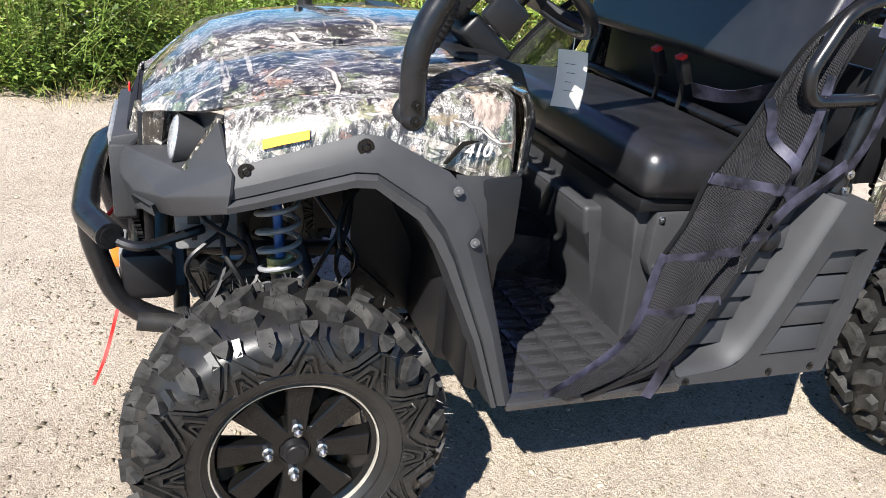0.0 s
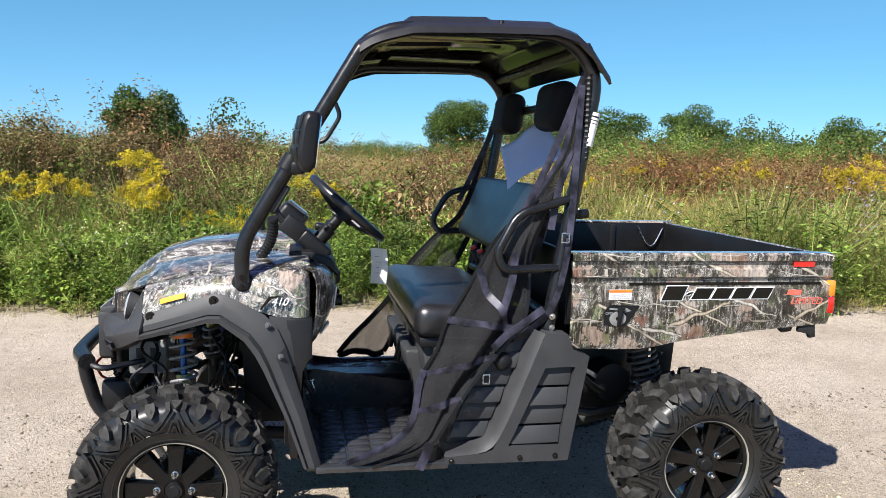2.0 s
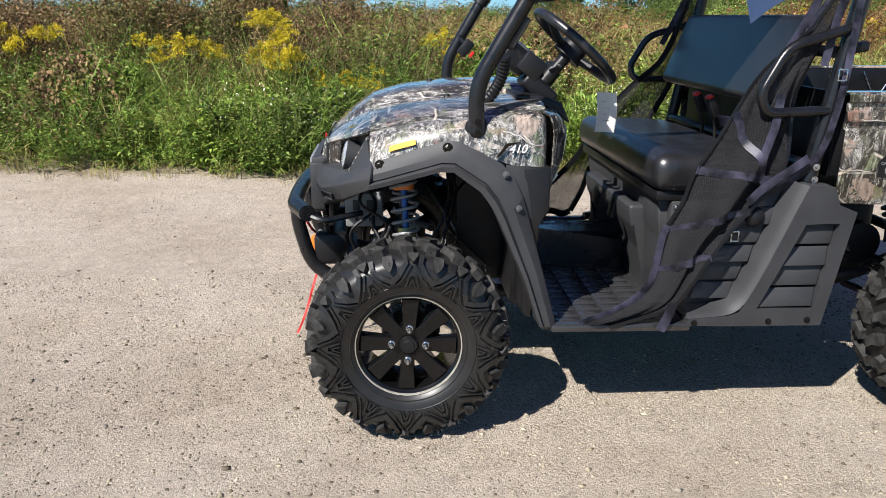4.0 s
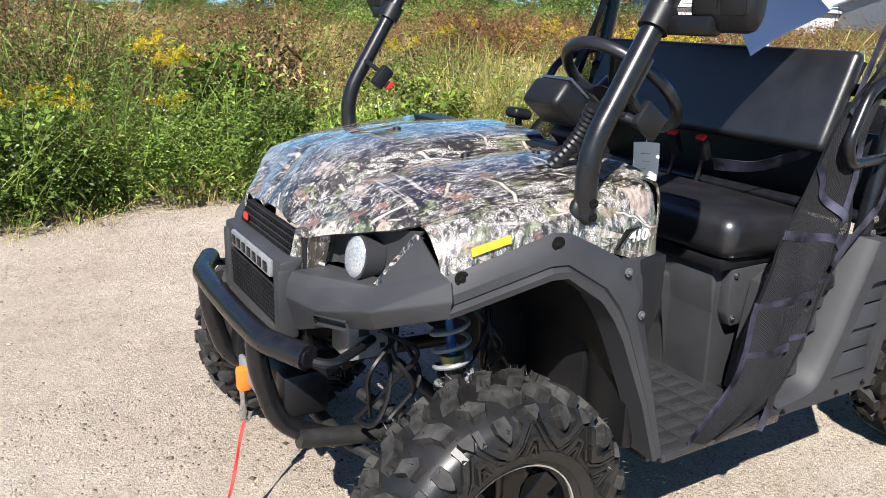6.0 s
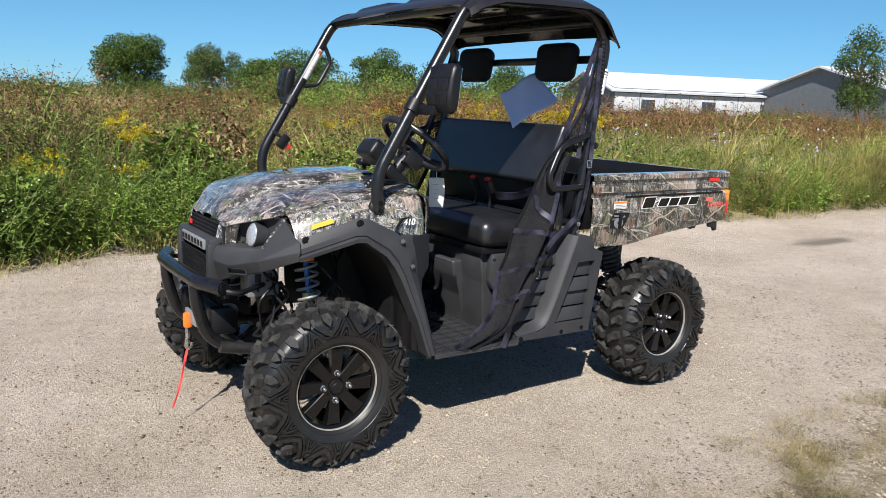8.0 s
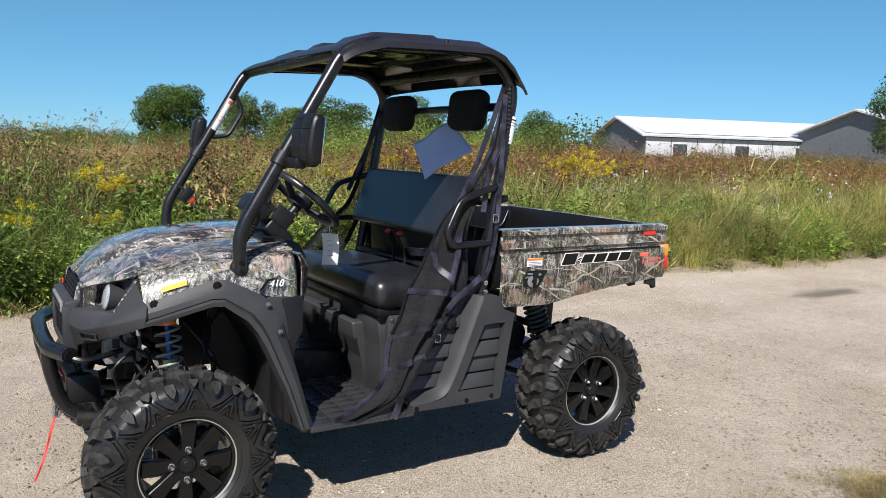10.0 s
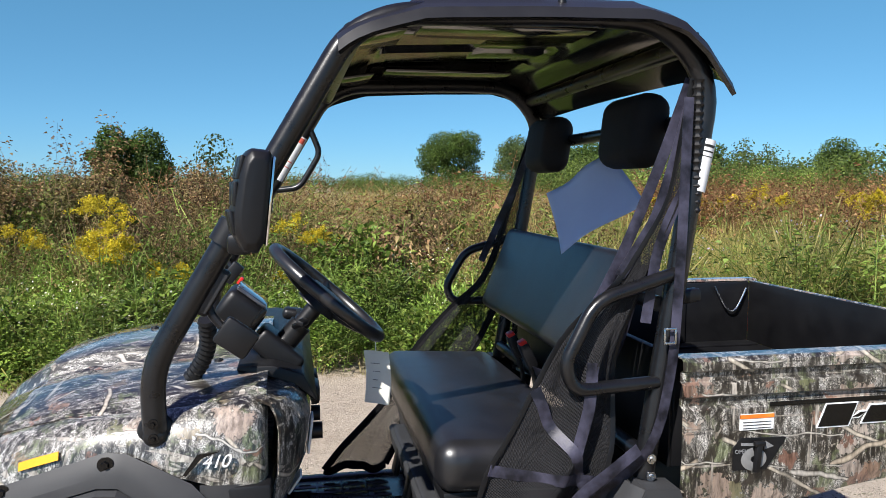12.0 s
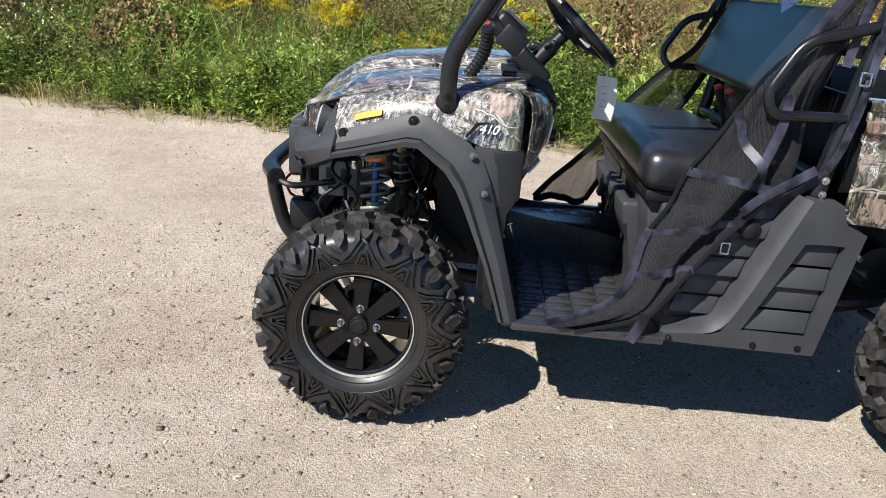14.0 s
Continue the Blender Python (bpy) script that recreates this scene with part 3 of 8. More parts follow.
# wheels
def tyre_mesh(R, w, rim, n, seed):
    """Carcass with chevron lugs; axis along y, the outer side at -y."""
    rnd = random.Random(seed)
    prof = [(-0.34, rim), (-0.40, rim + 0.010), (-0.465, rim + 0.032), (-0.50, rim + 0.068), (-0.495, R - 0.080), (-0.475, R - 0.056), (-0.43, R - 0.040), (-0.30, R - 0.027), (-0.15, R - 0.022), (0.0, R - 0.021)]
    prof = prof + [(-a, r) for a, r in prof[-2::-1]]
    s = np.r_[0, np.cumsum([math.hypot((prof[i + 1][0] - prof[i][0]) * w, prof[i + 1][1] - prof[i][1]) for i in range(len(prof) - 1)])]
    mid = s[len(s) // 2]

    def place(u, v, h):
        """u: turn round the axle; v: metres along the carcass from its crown; h: height above it."""
        k = mid + v
        y, r = np.interp(k, s, [p[0] * w for p in prof]), np.interp(k, s, [p[1] for p in prof])
        y2, r2 = np.interp(k + 0.004, s, [p[0] * w for p in prof]), np.interp(k + 0.004, s, [p[1] for p in prof])
        t = math.hypot(y2 - y, r2 - r) or 1
        y, r = y - (r2 - r) / t * h, r + (y2 - y) / t * h
        return Vector((r * math.sin(u), y, r * math.cos(u)))
    bm = bmesh.new()
    seg = 72
    rings = [[bm.verts.new((p[1] * math.sin(2 * math.pi * i / seg), p[0] * w, p[1] * math.cos(2 * math.pi * i / seg))) for p in prof] for i in range(seg)]
    for i in range(seg):
        a, b = rings[i], rings[(i + 1) % seg]
        for j in range(len(prof) - 1):
            bm.faces.new((a[j], a[j + 1], b[j + 1], b[j]))
    # thin ridges on the sidewall
    for sd in (-1, 1):
        for v0 in (mid - 0.030, mid - 0.060):
            for i in range(seg):
                u0, u1 = 2 * math.pi * i / seg, 2 * math.pi * (i + 1) / seg
                q = [place(u, sd * v, h) for u in (u0, u1) for v, h in ((v0, 0), (v0 + 0.002, 0.0018), (v0 + 0.004, 0))]
                vs = [bm.verts.new(p) for p in q]
                bm.faces.new((vs[0], vs[1], vs[4], vs[3])), bm.faces.new((vs[1], vs[2], vs[5], vs[4]))
    lugs, ribs = [], []

    def lug(poly, h, into, taper=0.84):
        cu, cv = sum(p[0] for p in poly) / len(poly), sum(p[1] for p in poly) / len(poly)
        base = [into.verts.new(place(u, v, -0.004)) for u, v in poly]
        top = [into.verts.new(place(cu + (u - cu) * taper, cv + (v - cv) * taper, h)) for u, v in poly]
        into.faces.new(top)
        for i in range(len(poly)):
            j = (i + 1) % len(poly)
            into.faces.new((base[i], base[j], top[j], top[i]))
    p = 2 * math.pi / n
    half = w * 0.5
    def fresh():
        lugs.append(bmesh.new())
        return lugs[-1]

    for sd in (-1, 1):
        o = 0.5 * p if sd > 0 else 0.0
        f = lambda a, b: (o + a * p, sd * b * half)
        rib = bmesh.new()
        ribs.append(rib)
        # blocks of the crown: a bent one that reaches the middle and a stubby one beside it
        lug([f(-0.46, 0.04), f(-0.18, 0.02), f(-0.02, 0.30), f(0.02, 0.56), f(-0.22, 0.60), f(-0.27, 0.34)], 0.0240, fresh(), 0.86)
        lug([f(0.14, 0.20), f(0.36, 0.16), f(0.52, 0.44), f(0.44, 0.62), f(0.24, 0.60), f(0.26, 0.42)], 0.0235, fresh(), 0.86)
        # shoulder blocks that stand in the mouths of the zigzag
        lug([f(0.40, 0.76), f(0.60, 0.76), f(0.62, 0.94), f(0.56, 1.10), f(0.50, 1.16), f(0.44, 1.10), f(0.38, 0.94)], 0.0205, fresh(), 0.86)
        lug([f(-0.11, 0.72), f(0.11, 0.72), f(0.10, 0.88), f(0.0, 0.96), f(-0.10, 0.88)], 0.0205, fresh(), 0.86)
        # the zigzag down the sidewall, with a fine second line, and the nested chevrons under its peaks
        for line, wide, h in (([(-0.17, 0.78), (-0.15, 0.98), (-0.32, 1.26), (-0.50, 1.40)], 0.0150, 0.0150), ([(0.17, 0.78), (0.15, 0.98), (0.32, 1.26), (0.50, 1.40)], 0.0150, 0.0150),
                              ([(-0.03, 1.00), (-0.24, 1.38), (-0.42, 1.52)], 0.0060, 0.0095), ([(0.03, 1.00), (0.24, 1.38), (0.42, 1.52)], 0.0060, 0.0095),
                              ([(-0.18, 1.60), (-0.06, 1.26), (0.06, 1.26), (0.18, 1.60)], 0.0075, 0.0110), ([(-0.09, 1.60), (-0.02, 1.42), (0.02, 1.42), (0.09, 1.60)], 0.0055, 0.0095)):
            for (a0, b0), (a1, b1) in zip(line, line[1:]):
                su, sv = p * (R - 0.05), half
                du, dv = (a1 - a0) * su, (b1 - b0) * sv
                k = math.hypot(du, dv) or 1
                nu, nv = -dv / k * wide / 2 / su, du / k * wide / 2 / sv
                eu, ev = du / k * wide * 0.3 / su, dv / k * wide * 0.3 / sv
                lug([f(a0 - eu - nu, b0 - ev - nv), f(a1 + eu - nu, b1 + ev - nv), f(a1 + eu + nu, b1 + ev + nv), f(a0 - eu + nu, b0 - ev + nv)], h, rib, 0.88)
    # moulding hairs
    hairs = bmesh.new()
    for _ in range(800):
        u, v = rnd.uniform(0, 2 * math.pi), half * rnd.uniform(-1.3, 1.3)
        b0 = place(u, v, 0.020)
        tip = place(u + rnd.uniform(-0.03, 0.03), v, 0.022 + rnd.uniform(0.008, 0.020))
        e = Vector((0.0008, 0, 0.0006))
        hairs.faces.new((hairs.verts.new(b0 - e), hairs.verts.new(b0 + e), hairs.verts.new(tip)))
    return bm, lugs, ribs, hairs


def wheel(x, y, z, turn, R, w, rim, seed, cache):
    side = 1 if y < 0 else -1
    m = pose(x, y, z, 0, turn, 0 if side > 0 else 180)
    if cache:
        first = cache[0]
        ob = again(first, utv, m)
        for c in first.children:
            again(c, ob, c.matrix_basis.copy())
        return ob
    o = -w * 0.36          # the outer lip's plane
    bm = bmesh.new()
    # barrel
    seg = 48
    prof = [(o + 0.004, rim - 0.004), (o + 0.010, rim - 0.012), (o + 0.05, rim - 0.018), (w * 0.42, rim - 0.018), (w * 0.42, rim), (o + 0.03, rim), (o + 0.002, rim)]
    rings = [[bm.verts.new((r * math.sin(2 * math.pi * i / seg), yy, r * math.cos(2 * math.pi * i / seg))) for yy, r in prof] for i in range(seg)]
    for i in range(seg):
        a, b = rings[i], rings[(i + 1) % seg]
        for j in range(len(prof)):
            k = (j + 1) % len(prof)
            bm.faces.new((a[j], a[k], b[k], b[j]))
    cyl(bm, (0, o + 0.055, 0), (0, o + 0.018, 0), 0.066, 0.060, seg=32)
    hub = part("wheel", bm, GLOSS_BLACK, utv, "gloss black eight-spoke alloy wheel", sharp=30)
    hub.matrix_basis = m
    spoke = None
    for k in range(8):
        t = pose(0, 0, 0, 0, 45 * k, 0)
        if spoke:
            again(spoke, hub, t)
            continue
        bm = bmesh.new()
        pts = [(-0.019, 0.030), (0.019, 0.030), (0.023, rim * 0.6), (0.028, rim - 0.016), (-0.028, rim - 0.016), (-0.023, rim * 0.6)]
        a = [bm.verts.new(Vector((px, o + 0.016 - 0.004 * (pz / rim) ** 2, pz))) for px, pz in pts]
        b = [bm.verts.new(Vector((px * 1.12, o + 0.042 + 0.006 * (pz / rim) ** 2, pz))) for px, pz in pts]
        bm.faces.new(a[:3] + a[5:]), bm.faces.new(a[2:]), bm.faces.new(b[::-1])
        for i in range(6):
            j = (i + 1) % 6
            bm.faces.new((a[i], b[i], b[j], a[j]))
        bmesh.ops.bevel(bm, geom=bm.edges[:], offset=0.002, segments=1, affect="EDGES", profile=0.5)
        spoke = part("spoke", bm, GLOSS_BLACK, hub, "", sharp=30)
    carcass, lugs, ribs, hairs = tyre_mesh(R, w, rim - 0.004, 12, seed)
    ty = part("tyre", carcass, RUBBER, hub, "black off-road tyre sidewall", sharp=50)
    tagged(part("rubber_hairs", hairs, RUBBER, hub), kind="stuff")
    for name, pieces, material in (("tread_lug", lugs, LUG), ("sidewall_rib", ribs, RUBBER)):
        for piece in pieces:
            first = part(name, piece, material, hub, sharp=25)
            for i in range(1, 12):
                again(first, hub, pose(0, 0, 0, 0, 30 * i, 0))
    for yy, mat, tint in ((-0.27, RED, "red"), (-0.22, GREEN_PAINT, "green")) if x < 0 else ():
        bm = bmesh.new()
        rr = R - 0.0232
        rings = [[bm.verts.new((rr * math.sin(2 * math.pi * i / 72), yy * w + d, rr * math.cos(2 * math.pi * i / 72))) for d in (-0.0007, 0.0007)] for i in range(72)]
        for i in range(72):
            a, b = rings[i], rings[(i + 1) % 72]
            bm.faces.new((a[0], a[1], b[1], b[0]))
        part("paint_line", bm, mat, hub, tint + " maker's paint line round the tread")
    bm = bmesh.new()
    prof = [(o + 0.002, rim - 0.0030), (o - 0.005, rim - 0.0026), (o - 0.006, rim + 0.0006), (o + 0.004, rim + 0.0015)]
    rings = [[bm.verts.new((r * math.sin(2 * math.pi * i / 64), yy, r * math.cos(2 * math.pi * i / 64))) for yy, r in prof] for i in range(64)]
    for i in range(64):
        for j in range(3):
            bm.faces.new((rings[i][j], rings[i][j + 1], rings[(i + 1) % 64][j + 1], rings[(i + 1) % 64][j]))
    part("rim_lip", bm, STEEL, hub, "bright machined rim lip")
    bm = bmesh.new()
    cyl(bm, (0, o + 0.02, 0), (0, o + 0.004, 0), 0.030, 0.026, seg=10)
    cyl(bm, (0, o + 0.004, 0), (0, o + 0.001, 0), 0.019, 0.017, seg=24)
    part("hub_cap", bm, BLACK_PLASTIC, hub)
    nut = None
    for k in range(4):
        p = pose(0.054 * math.sin(radians(90 * k)), 0, 0.054 * math.cos(radians(90 * k)))
        if nut is None:
            bm = bmesh.new()
            cyl(bm, (0, o + 0.022, 0), (0, o + 0.014, 0), 0.013, 0.011, seg=18)
            cyl(bm, (0, o + 0.014, 0), (0, o - 0.002, 0), 0.0098, 0.0092, seg=6)
            cyl(bm, (0, o - 0.002, 0), (0, o - 0.008, 0), 0.008, 0.004, seg=12)
            nut = part("lug_nut", bm, ZINC, hub, "chromed lug nut", sharp=25)
            nut.matrix_basis = p
        else:
            again(nut, hub, p)
    cache.append(hub)
    return hub


front_wheels, rear_wheels = [], []
wheel(0.0, -0.620, 0.325, 3, 0.327, 0.215, 0.168, 1, front_wheels)
wheel(0.0, 0.620, 0.325, 21, 0.327, 0.215, 0.168, 1, front_wheels)
wheel(1.872, -0.615, 0.325, -31, 0.327, 0.255, 0.168, 2, rear_wheels)
wheel(1.872, 0.615, 0.325, 12, 0.327, 0.255, 0.168, 2, rear_wheels)

# chassis and running gear
for y in (-0.24, 0.24):
    bm = tube(bmesh.new(), [(-0.30, y, 0.40), (-0.1, y, 0.36), (0.5, y, 0.33), (1.5, y, 0.33), (1.72, y, 0.38), (1.90, y, 0.46)], 0.024, 0.06)
    part("chassis_rail", bm, DARK_METAL, utv, "black tubular steel chassis rail")
for x, z in ((-0.2, 0.38), (0.15, 0.35), (0.5, 0.33), (1.1, 0.33), (1.5, 0.34), (1.95, 0.52)):
    part("chassis_crossbar", cyl(bmesh.new(), (x, -0.24, z), (x, 0.24, z), 0.02), DARK_METAL, utv)
bm = bmesh.new()
box(bm, (1.50, 0.0, 0.56), (0.50, 0.56, 0.34), 0.04)
cyl(bm, (1.62, -0.28, 0.55), (1.62, -0.40, 0.55), 0.075, seg=24)
cyl(bm, (1.30, -0.30, 0.46), (1.30, -0.44, 0.46), 0.08, seg=24)
part("engine", bm, BLACK_PLASTIC, utv, "dark engine block under the cargo bed")
for run, r, m, label in (([(1.36, -0.36, 0.70), (1.45, -0.42, 0.62), (1.56, -0.40, 0.52), (1.66, -0.36, 0.50)], 0.014, RUBBER, "black hose beside the engine"),
                         ([(1.34, -0.46, 0.78), (1.42, -0.48, 0.66), (1.52, -0.47, 0.60)], 0.009, CAST_GREY, "grey frame stay behind the side panel"),
                         ([(1.34, -0.40, 0.50), (1.50, -0.44, 0.44), (1.66, -0.42, 0.46)], 0.016, DARK_METAL, "dark trailing link")):
    part("under_bed_tube", tube(bmesh.new(), run, r, 0.04, 8), m, utv, label)
for x, y in ((0.0, -1), (0.0, 1), (1.872, -1), (1.872, 1)):
    bm = bmesh.new()
    for zz, dx in ((0.30, 0.16), (0.43, 0.12)):
        for s in (-1, 1):
            tube(bm, [(x + s * dx, y * 0.20, zz + 0.03), (x + s * 0.03, y * 0.48, zz)], 0.014, 0)
    cyl(bm, (x, y * 0.15, 0.36), (x, y * 0.5, 0.325), 0.016)
    cyl(bm, (x, y * 0.46, 0.325), (x, y * 0.56, 0.325), 0.075, seg=24)
    box(bm, (x, y * 0.48, 0.36), (0.05, 0.05, 0.17), 0.01)
    box(bm, (x + 0.085, y * 0.525, 0.345), (0.05, 0.05, 0.10), 0.012)
    part("suspension_arm", bm, DARK_METAL, utv)
    bm = cyl(bmesh.new(), (x, y * 0.530, 0.325), (x, y * 0.535, 0.325), 0.088, seg=32)
    part("brake_disc", bm, ZINC, utv, "steel brake disc behind the spokes")


def shock(top, bottom, r, turns, colour, label):
    top, bottom = Vector(top), Vector(bottom)
    d = bottom - top
    q = d.to_track_quat("Z", "Y").to_matrix().to_4x4()
    bm = bmesh.new()
    cyl(bm, top, top + d * 0.20, r * 0.52)
    cyl(bm, top + d * 0.18, top + d * 0.52, r * 0.14)
    cyl(bm, top + d * 0.50, bottom, r * 0.50)
    cyl(bm, top + d * 0.02, top + d * 0.06, r * 1.05, seg=20)
    cyl(bm, top + d * 0.86, top + d * 0.90, r * 1.05, seg=20)
    body = part("shock_absorber", bm, DARK_METAL, utv, "black shock absorber with " + label)
    n = turns * 18
    pts = [Matrix.Translation(top) @ q @ Vector((r * math.cos(i / 18 * 2 * math.pi), r * math.sin(i / 18 * 2 * math.pi), d.length * (0.06 + 0.80 * i / n))) for i in range(n + 1)]
    part("coil_spring", tube(bmesh.new(), pts, r * 0.13, 0, 8), CAST_GREY if colour is BLACK_PLASTIC else SPRING, body, label)
    bm = bmesh.new()
    cyl(bm, top + d * 0.10, top + d * 0.55, r * 0.26, seg=14)
    part("piston_rod", bm, colour, body, "coloured piston rod")
    for t0, t1, k, m in ((0.17, 0.215, 0.80, ORANGE if colour is BLUE else BLACK_PLASTIC), (0.50, 0.57, 0.66, BRASS if colour is BLUE else BLACK_PLASTIC)):
        part("preload_collar", cyl(bmesh.new(), top + d * t0, top + d * t1, r * k, seg=18), m, body, "coloured preload collar")
    return body


for y in (-1, 1):
    shock((-0.01, y * 0.40, 0.86), (0.01, y * 0.47, 0.42), 0.043, 9, BLUE, "grey coil spring")
    shock((1.70, y * 0.40, 0.80), (1.80, y * 0.46, 0.40), 0.050, 14, BLACK_PLASTIC, "black coil spring")
    bm = prism(bmesh.new(), [(1.795, 0.54), (1.880, 0.54), (1.902, 0.865), (1.800, 0.865)], y * 0.375, y * 0.360, 0.003)
    bracket = part("bed_bracket", bm, DARK_METAL, utv, "black steel bracket under the cargo bed")
    for px, pz in ((1.835, 0.66), (1.865, 0.76), (1.84, 0.83)):
        part("bracket_bolt", cyl(bmesh.new(), (px, y * 0.372, pz), (px, y * 0.384, pz), 0.006, seg=8), ZINC, bracket)

# roll cage
CAGE_SIDE = [(0.213, -0.60, 0.985), (0.208, -0.60, 1.12), (0.604, -0.598, 1.790), (0.70, -0.595, 1.838), (1.10, -0.595, 1.852), (1.30, -0.595, 1.848), (1.412, -0.60, 1.72), (1.385, -0.60, 1.55), (1.265, -0.615, 0.825)]
bm = tube(bmesh.new(), CAGE_SIDE, 0.0245, 0.08, 16)
bmesh.ops.create_uvsphere(bm, u_segments=14, v_segments=8, radius=0.026, matrix=pose(0.213, -0.60, 0.985))
both("cage_side", bm, CAGE, utv, "black bent tube of the roll cage")
for x, y, z, r in ((0.213, -0.624, 0.985, 0.008), (0.213, -0.624, 1.015, 0.008), (1.272, -0.640, 0.835, 0.009), (1.272, -0.640, 0.875, 0.009)):
    both("cage_bolt", bolt(bmesh.new(), x, y, z, r), GLOSS_BLACK if x < 1 else ZINC, utv)
for p, q, r in (((0.615, -0.6, 1.795), (0.615, 0.6, 1.795), 0.022), ((1.37, -0.6, 1.80), (1.37, 0.6, 1.80), 0.022), ((1.40, -0.6, 1.635), (1.40, 0.6, 1.635), 0.019), ((1.30, -0.6, 1.22), (1.30, 0.6, 1.22), 0.018), ((1.27, -0.6, 0.87), (1.27, 0.6, 0.87), 0.02)):
    part("cross_tube", cyl(bmesh.new(), p, q, r), CAGE, utv, "black cross tube of the roll cage")
bm = tube(bmesh.new(), [(1.335, -0.618, 1.292), (1.135, -0.635, 1.235), (1.062, -0.645, 1.10), (1.085, -0.645, 1.042), (1.29, -0.622, 1.045)], 0.0155, 0.045, 12)
both("hip_guard", bm, CAGE, utv, "black tubular hip guard bar")
# grab handle on the far front pillar
bm = tube(bmesh.new(), [(0.412, 0.60, 1.465), (0.515, 0.585, 1.475), (0.590, 0.585, 1.60), (0.550, 0.595, 1.697)], 0.011, 0.03, 10)
part("grab_handle", bm, CAGE, utv, "black bent grab handle")
for y, x0, z0, x1, z1, mid, half in ((-0.60, 1.402, 1.590, 1.378, 1.475, 0, 62), (0.60, 0.436, 1.506, 0.526, 1.658, 14, 36)):
    a, b = Vector((x0, y, z0)), Vector((x1, y, z1))
    up = Vector((0, -1, 0))
    across = (b - a).normalized().cross(up)
    strip = lambda p, q, r: [[p.lerp(q, t) + (up * math.cos(radians(k)) + across * math.sin(radians(k))) * r for k in np.linspace(mid - half, mid + half, 9)] for t in np.linspace(0, 1, 4)]
    label = part("warning_sticker", sheet(bmesh.new(), strip(a, b, 0.0262), 0.0008), WHITE, utv, "white printed label along the tube")
    for t0, t1, m in ((0.10, 0.15, DARK_METAL), (0.22, 0.245, DARK_METAL), (0.32, 0.335, DARK_METAL)) if y < 0 else ((0.86, 0.97, RED_PRINT), (0.30, 0.32, RED_PRINT), (0.42, 0.44, RED_PRINT)):
        half, keep = half * 0.7, half
        part("sticker_print", sheet(bmesh.new(), strip(a.lerp(b, t0), a.lerp(b, t1), 0.0266), 0.0006), m, label)
        half = keep

# roof
def fadein(v, a, b):
    return min(1.0, max(0.0, (v - a) / (b - a)))


def roof_z(x):
    return float(np.interp(x, [0.582, 0.61, 0.66, 0.76, 1.0, 1.24, 1.32, 1.375, 1.41, 1.438], [1.808, 1.830, 1.852, 1.880, 1.892, 1.898, 1.878, 1.832, 1.785, 1.748]))


bm = bmesh.new()
rows = []
ROOF_Y = [0, 0.05, 0.07, 0.21, 0.23, 0.25, 0.27, 0.44, 0.46, 0.50, 0.54, 0.575, 0.595, 0.610, 0.625, 0.648, 0.660, 0.664]
for x in np.r_[0.582, 0.588, 0.60, 0.62, 0.65, 0.69, 0.72, 0.738, 0.756, 0.80, 0.86, 0.92, 0.98, 1.012, 1.03, 1.06, 1.12, 1.18, 1.235, 1.25, 1.27, 1.30, 1.325, 1.35, 1.375, 1.395, 1.41, 1.426, 1.438]:
    row = []
    for y in [-q for q in ROOF_Y[:0:-1]] + ROOF_Y:
        a = abs(y)
        drop = 0.0 if a < 0.56 else float(np.interp(a, [0.56, 0.61, 0.648, 0.664], [0.0, 0.010, 0.026, 0.050]))
        ends = fadein(x, 0.72, 0.756) * (1 - fadein(x, 1.012, 1.03))
        ends = max(ends, 0.45 * fadein(x, 0.738, 0.80) * (1 - fadein(x, 1.235, 1.27)))
        rib = 0.016 * ends * max(fadein(a, 0.23, 0.27) * (1 - fadein(a, 0.575, 0.61)), 1 - fadein(a, 0.05, 0.07))
        row.append((x, y, roof_z(x) - drop + 0.012 * (1 - (a / 0.66) ** 2) + rib - 0.012))
    rows.append(row)
roof = part("roof", sheet(bm, rows, 0.010), ROOF_TOP, utv, "black moulded plastic roof with raised ribs", sharp=24)
roof.data.materials.append(SHINY_UNDER)
for f in roof.data.polygons:
    f.material_index = int(f.normal.z < -0.2)
for y in (-0.36, 0.36):
    part("roof_liner_rib", box(bmesh.new(), (1.0, y, 1.858), (0.42, 0.16, 0.012), 0.005), SHINY_UNDER, roof)
    part("roof_liner_rib", box(bmesh.new(), (0.70, y, 1.832), (0.10, 0.20, 0.010), 0.004, (0, -9, 0)), SHINY_UNDER, roof)
for x, y in ((0.70, -0.602), (1.06, -0.602), (1.37, -0.602), (0.70, 0.602), (1.06, 0.602), (1.37, 0.602)):
    z = roof_z(x) - 0.010 + (0.012 * (1 - (0.602 / 0.66) ** 2) - 0.012)
    part("roof_bolt", cyl(bmesh.new(), (x, y, z - 0.006), (x, y, z + 0.008), 0.011, 0.009, seg=12), BLACK_PLASTIC, roof)

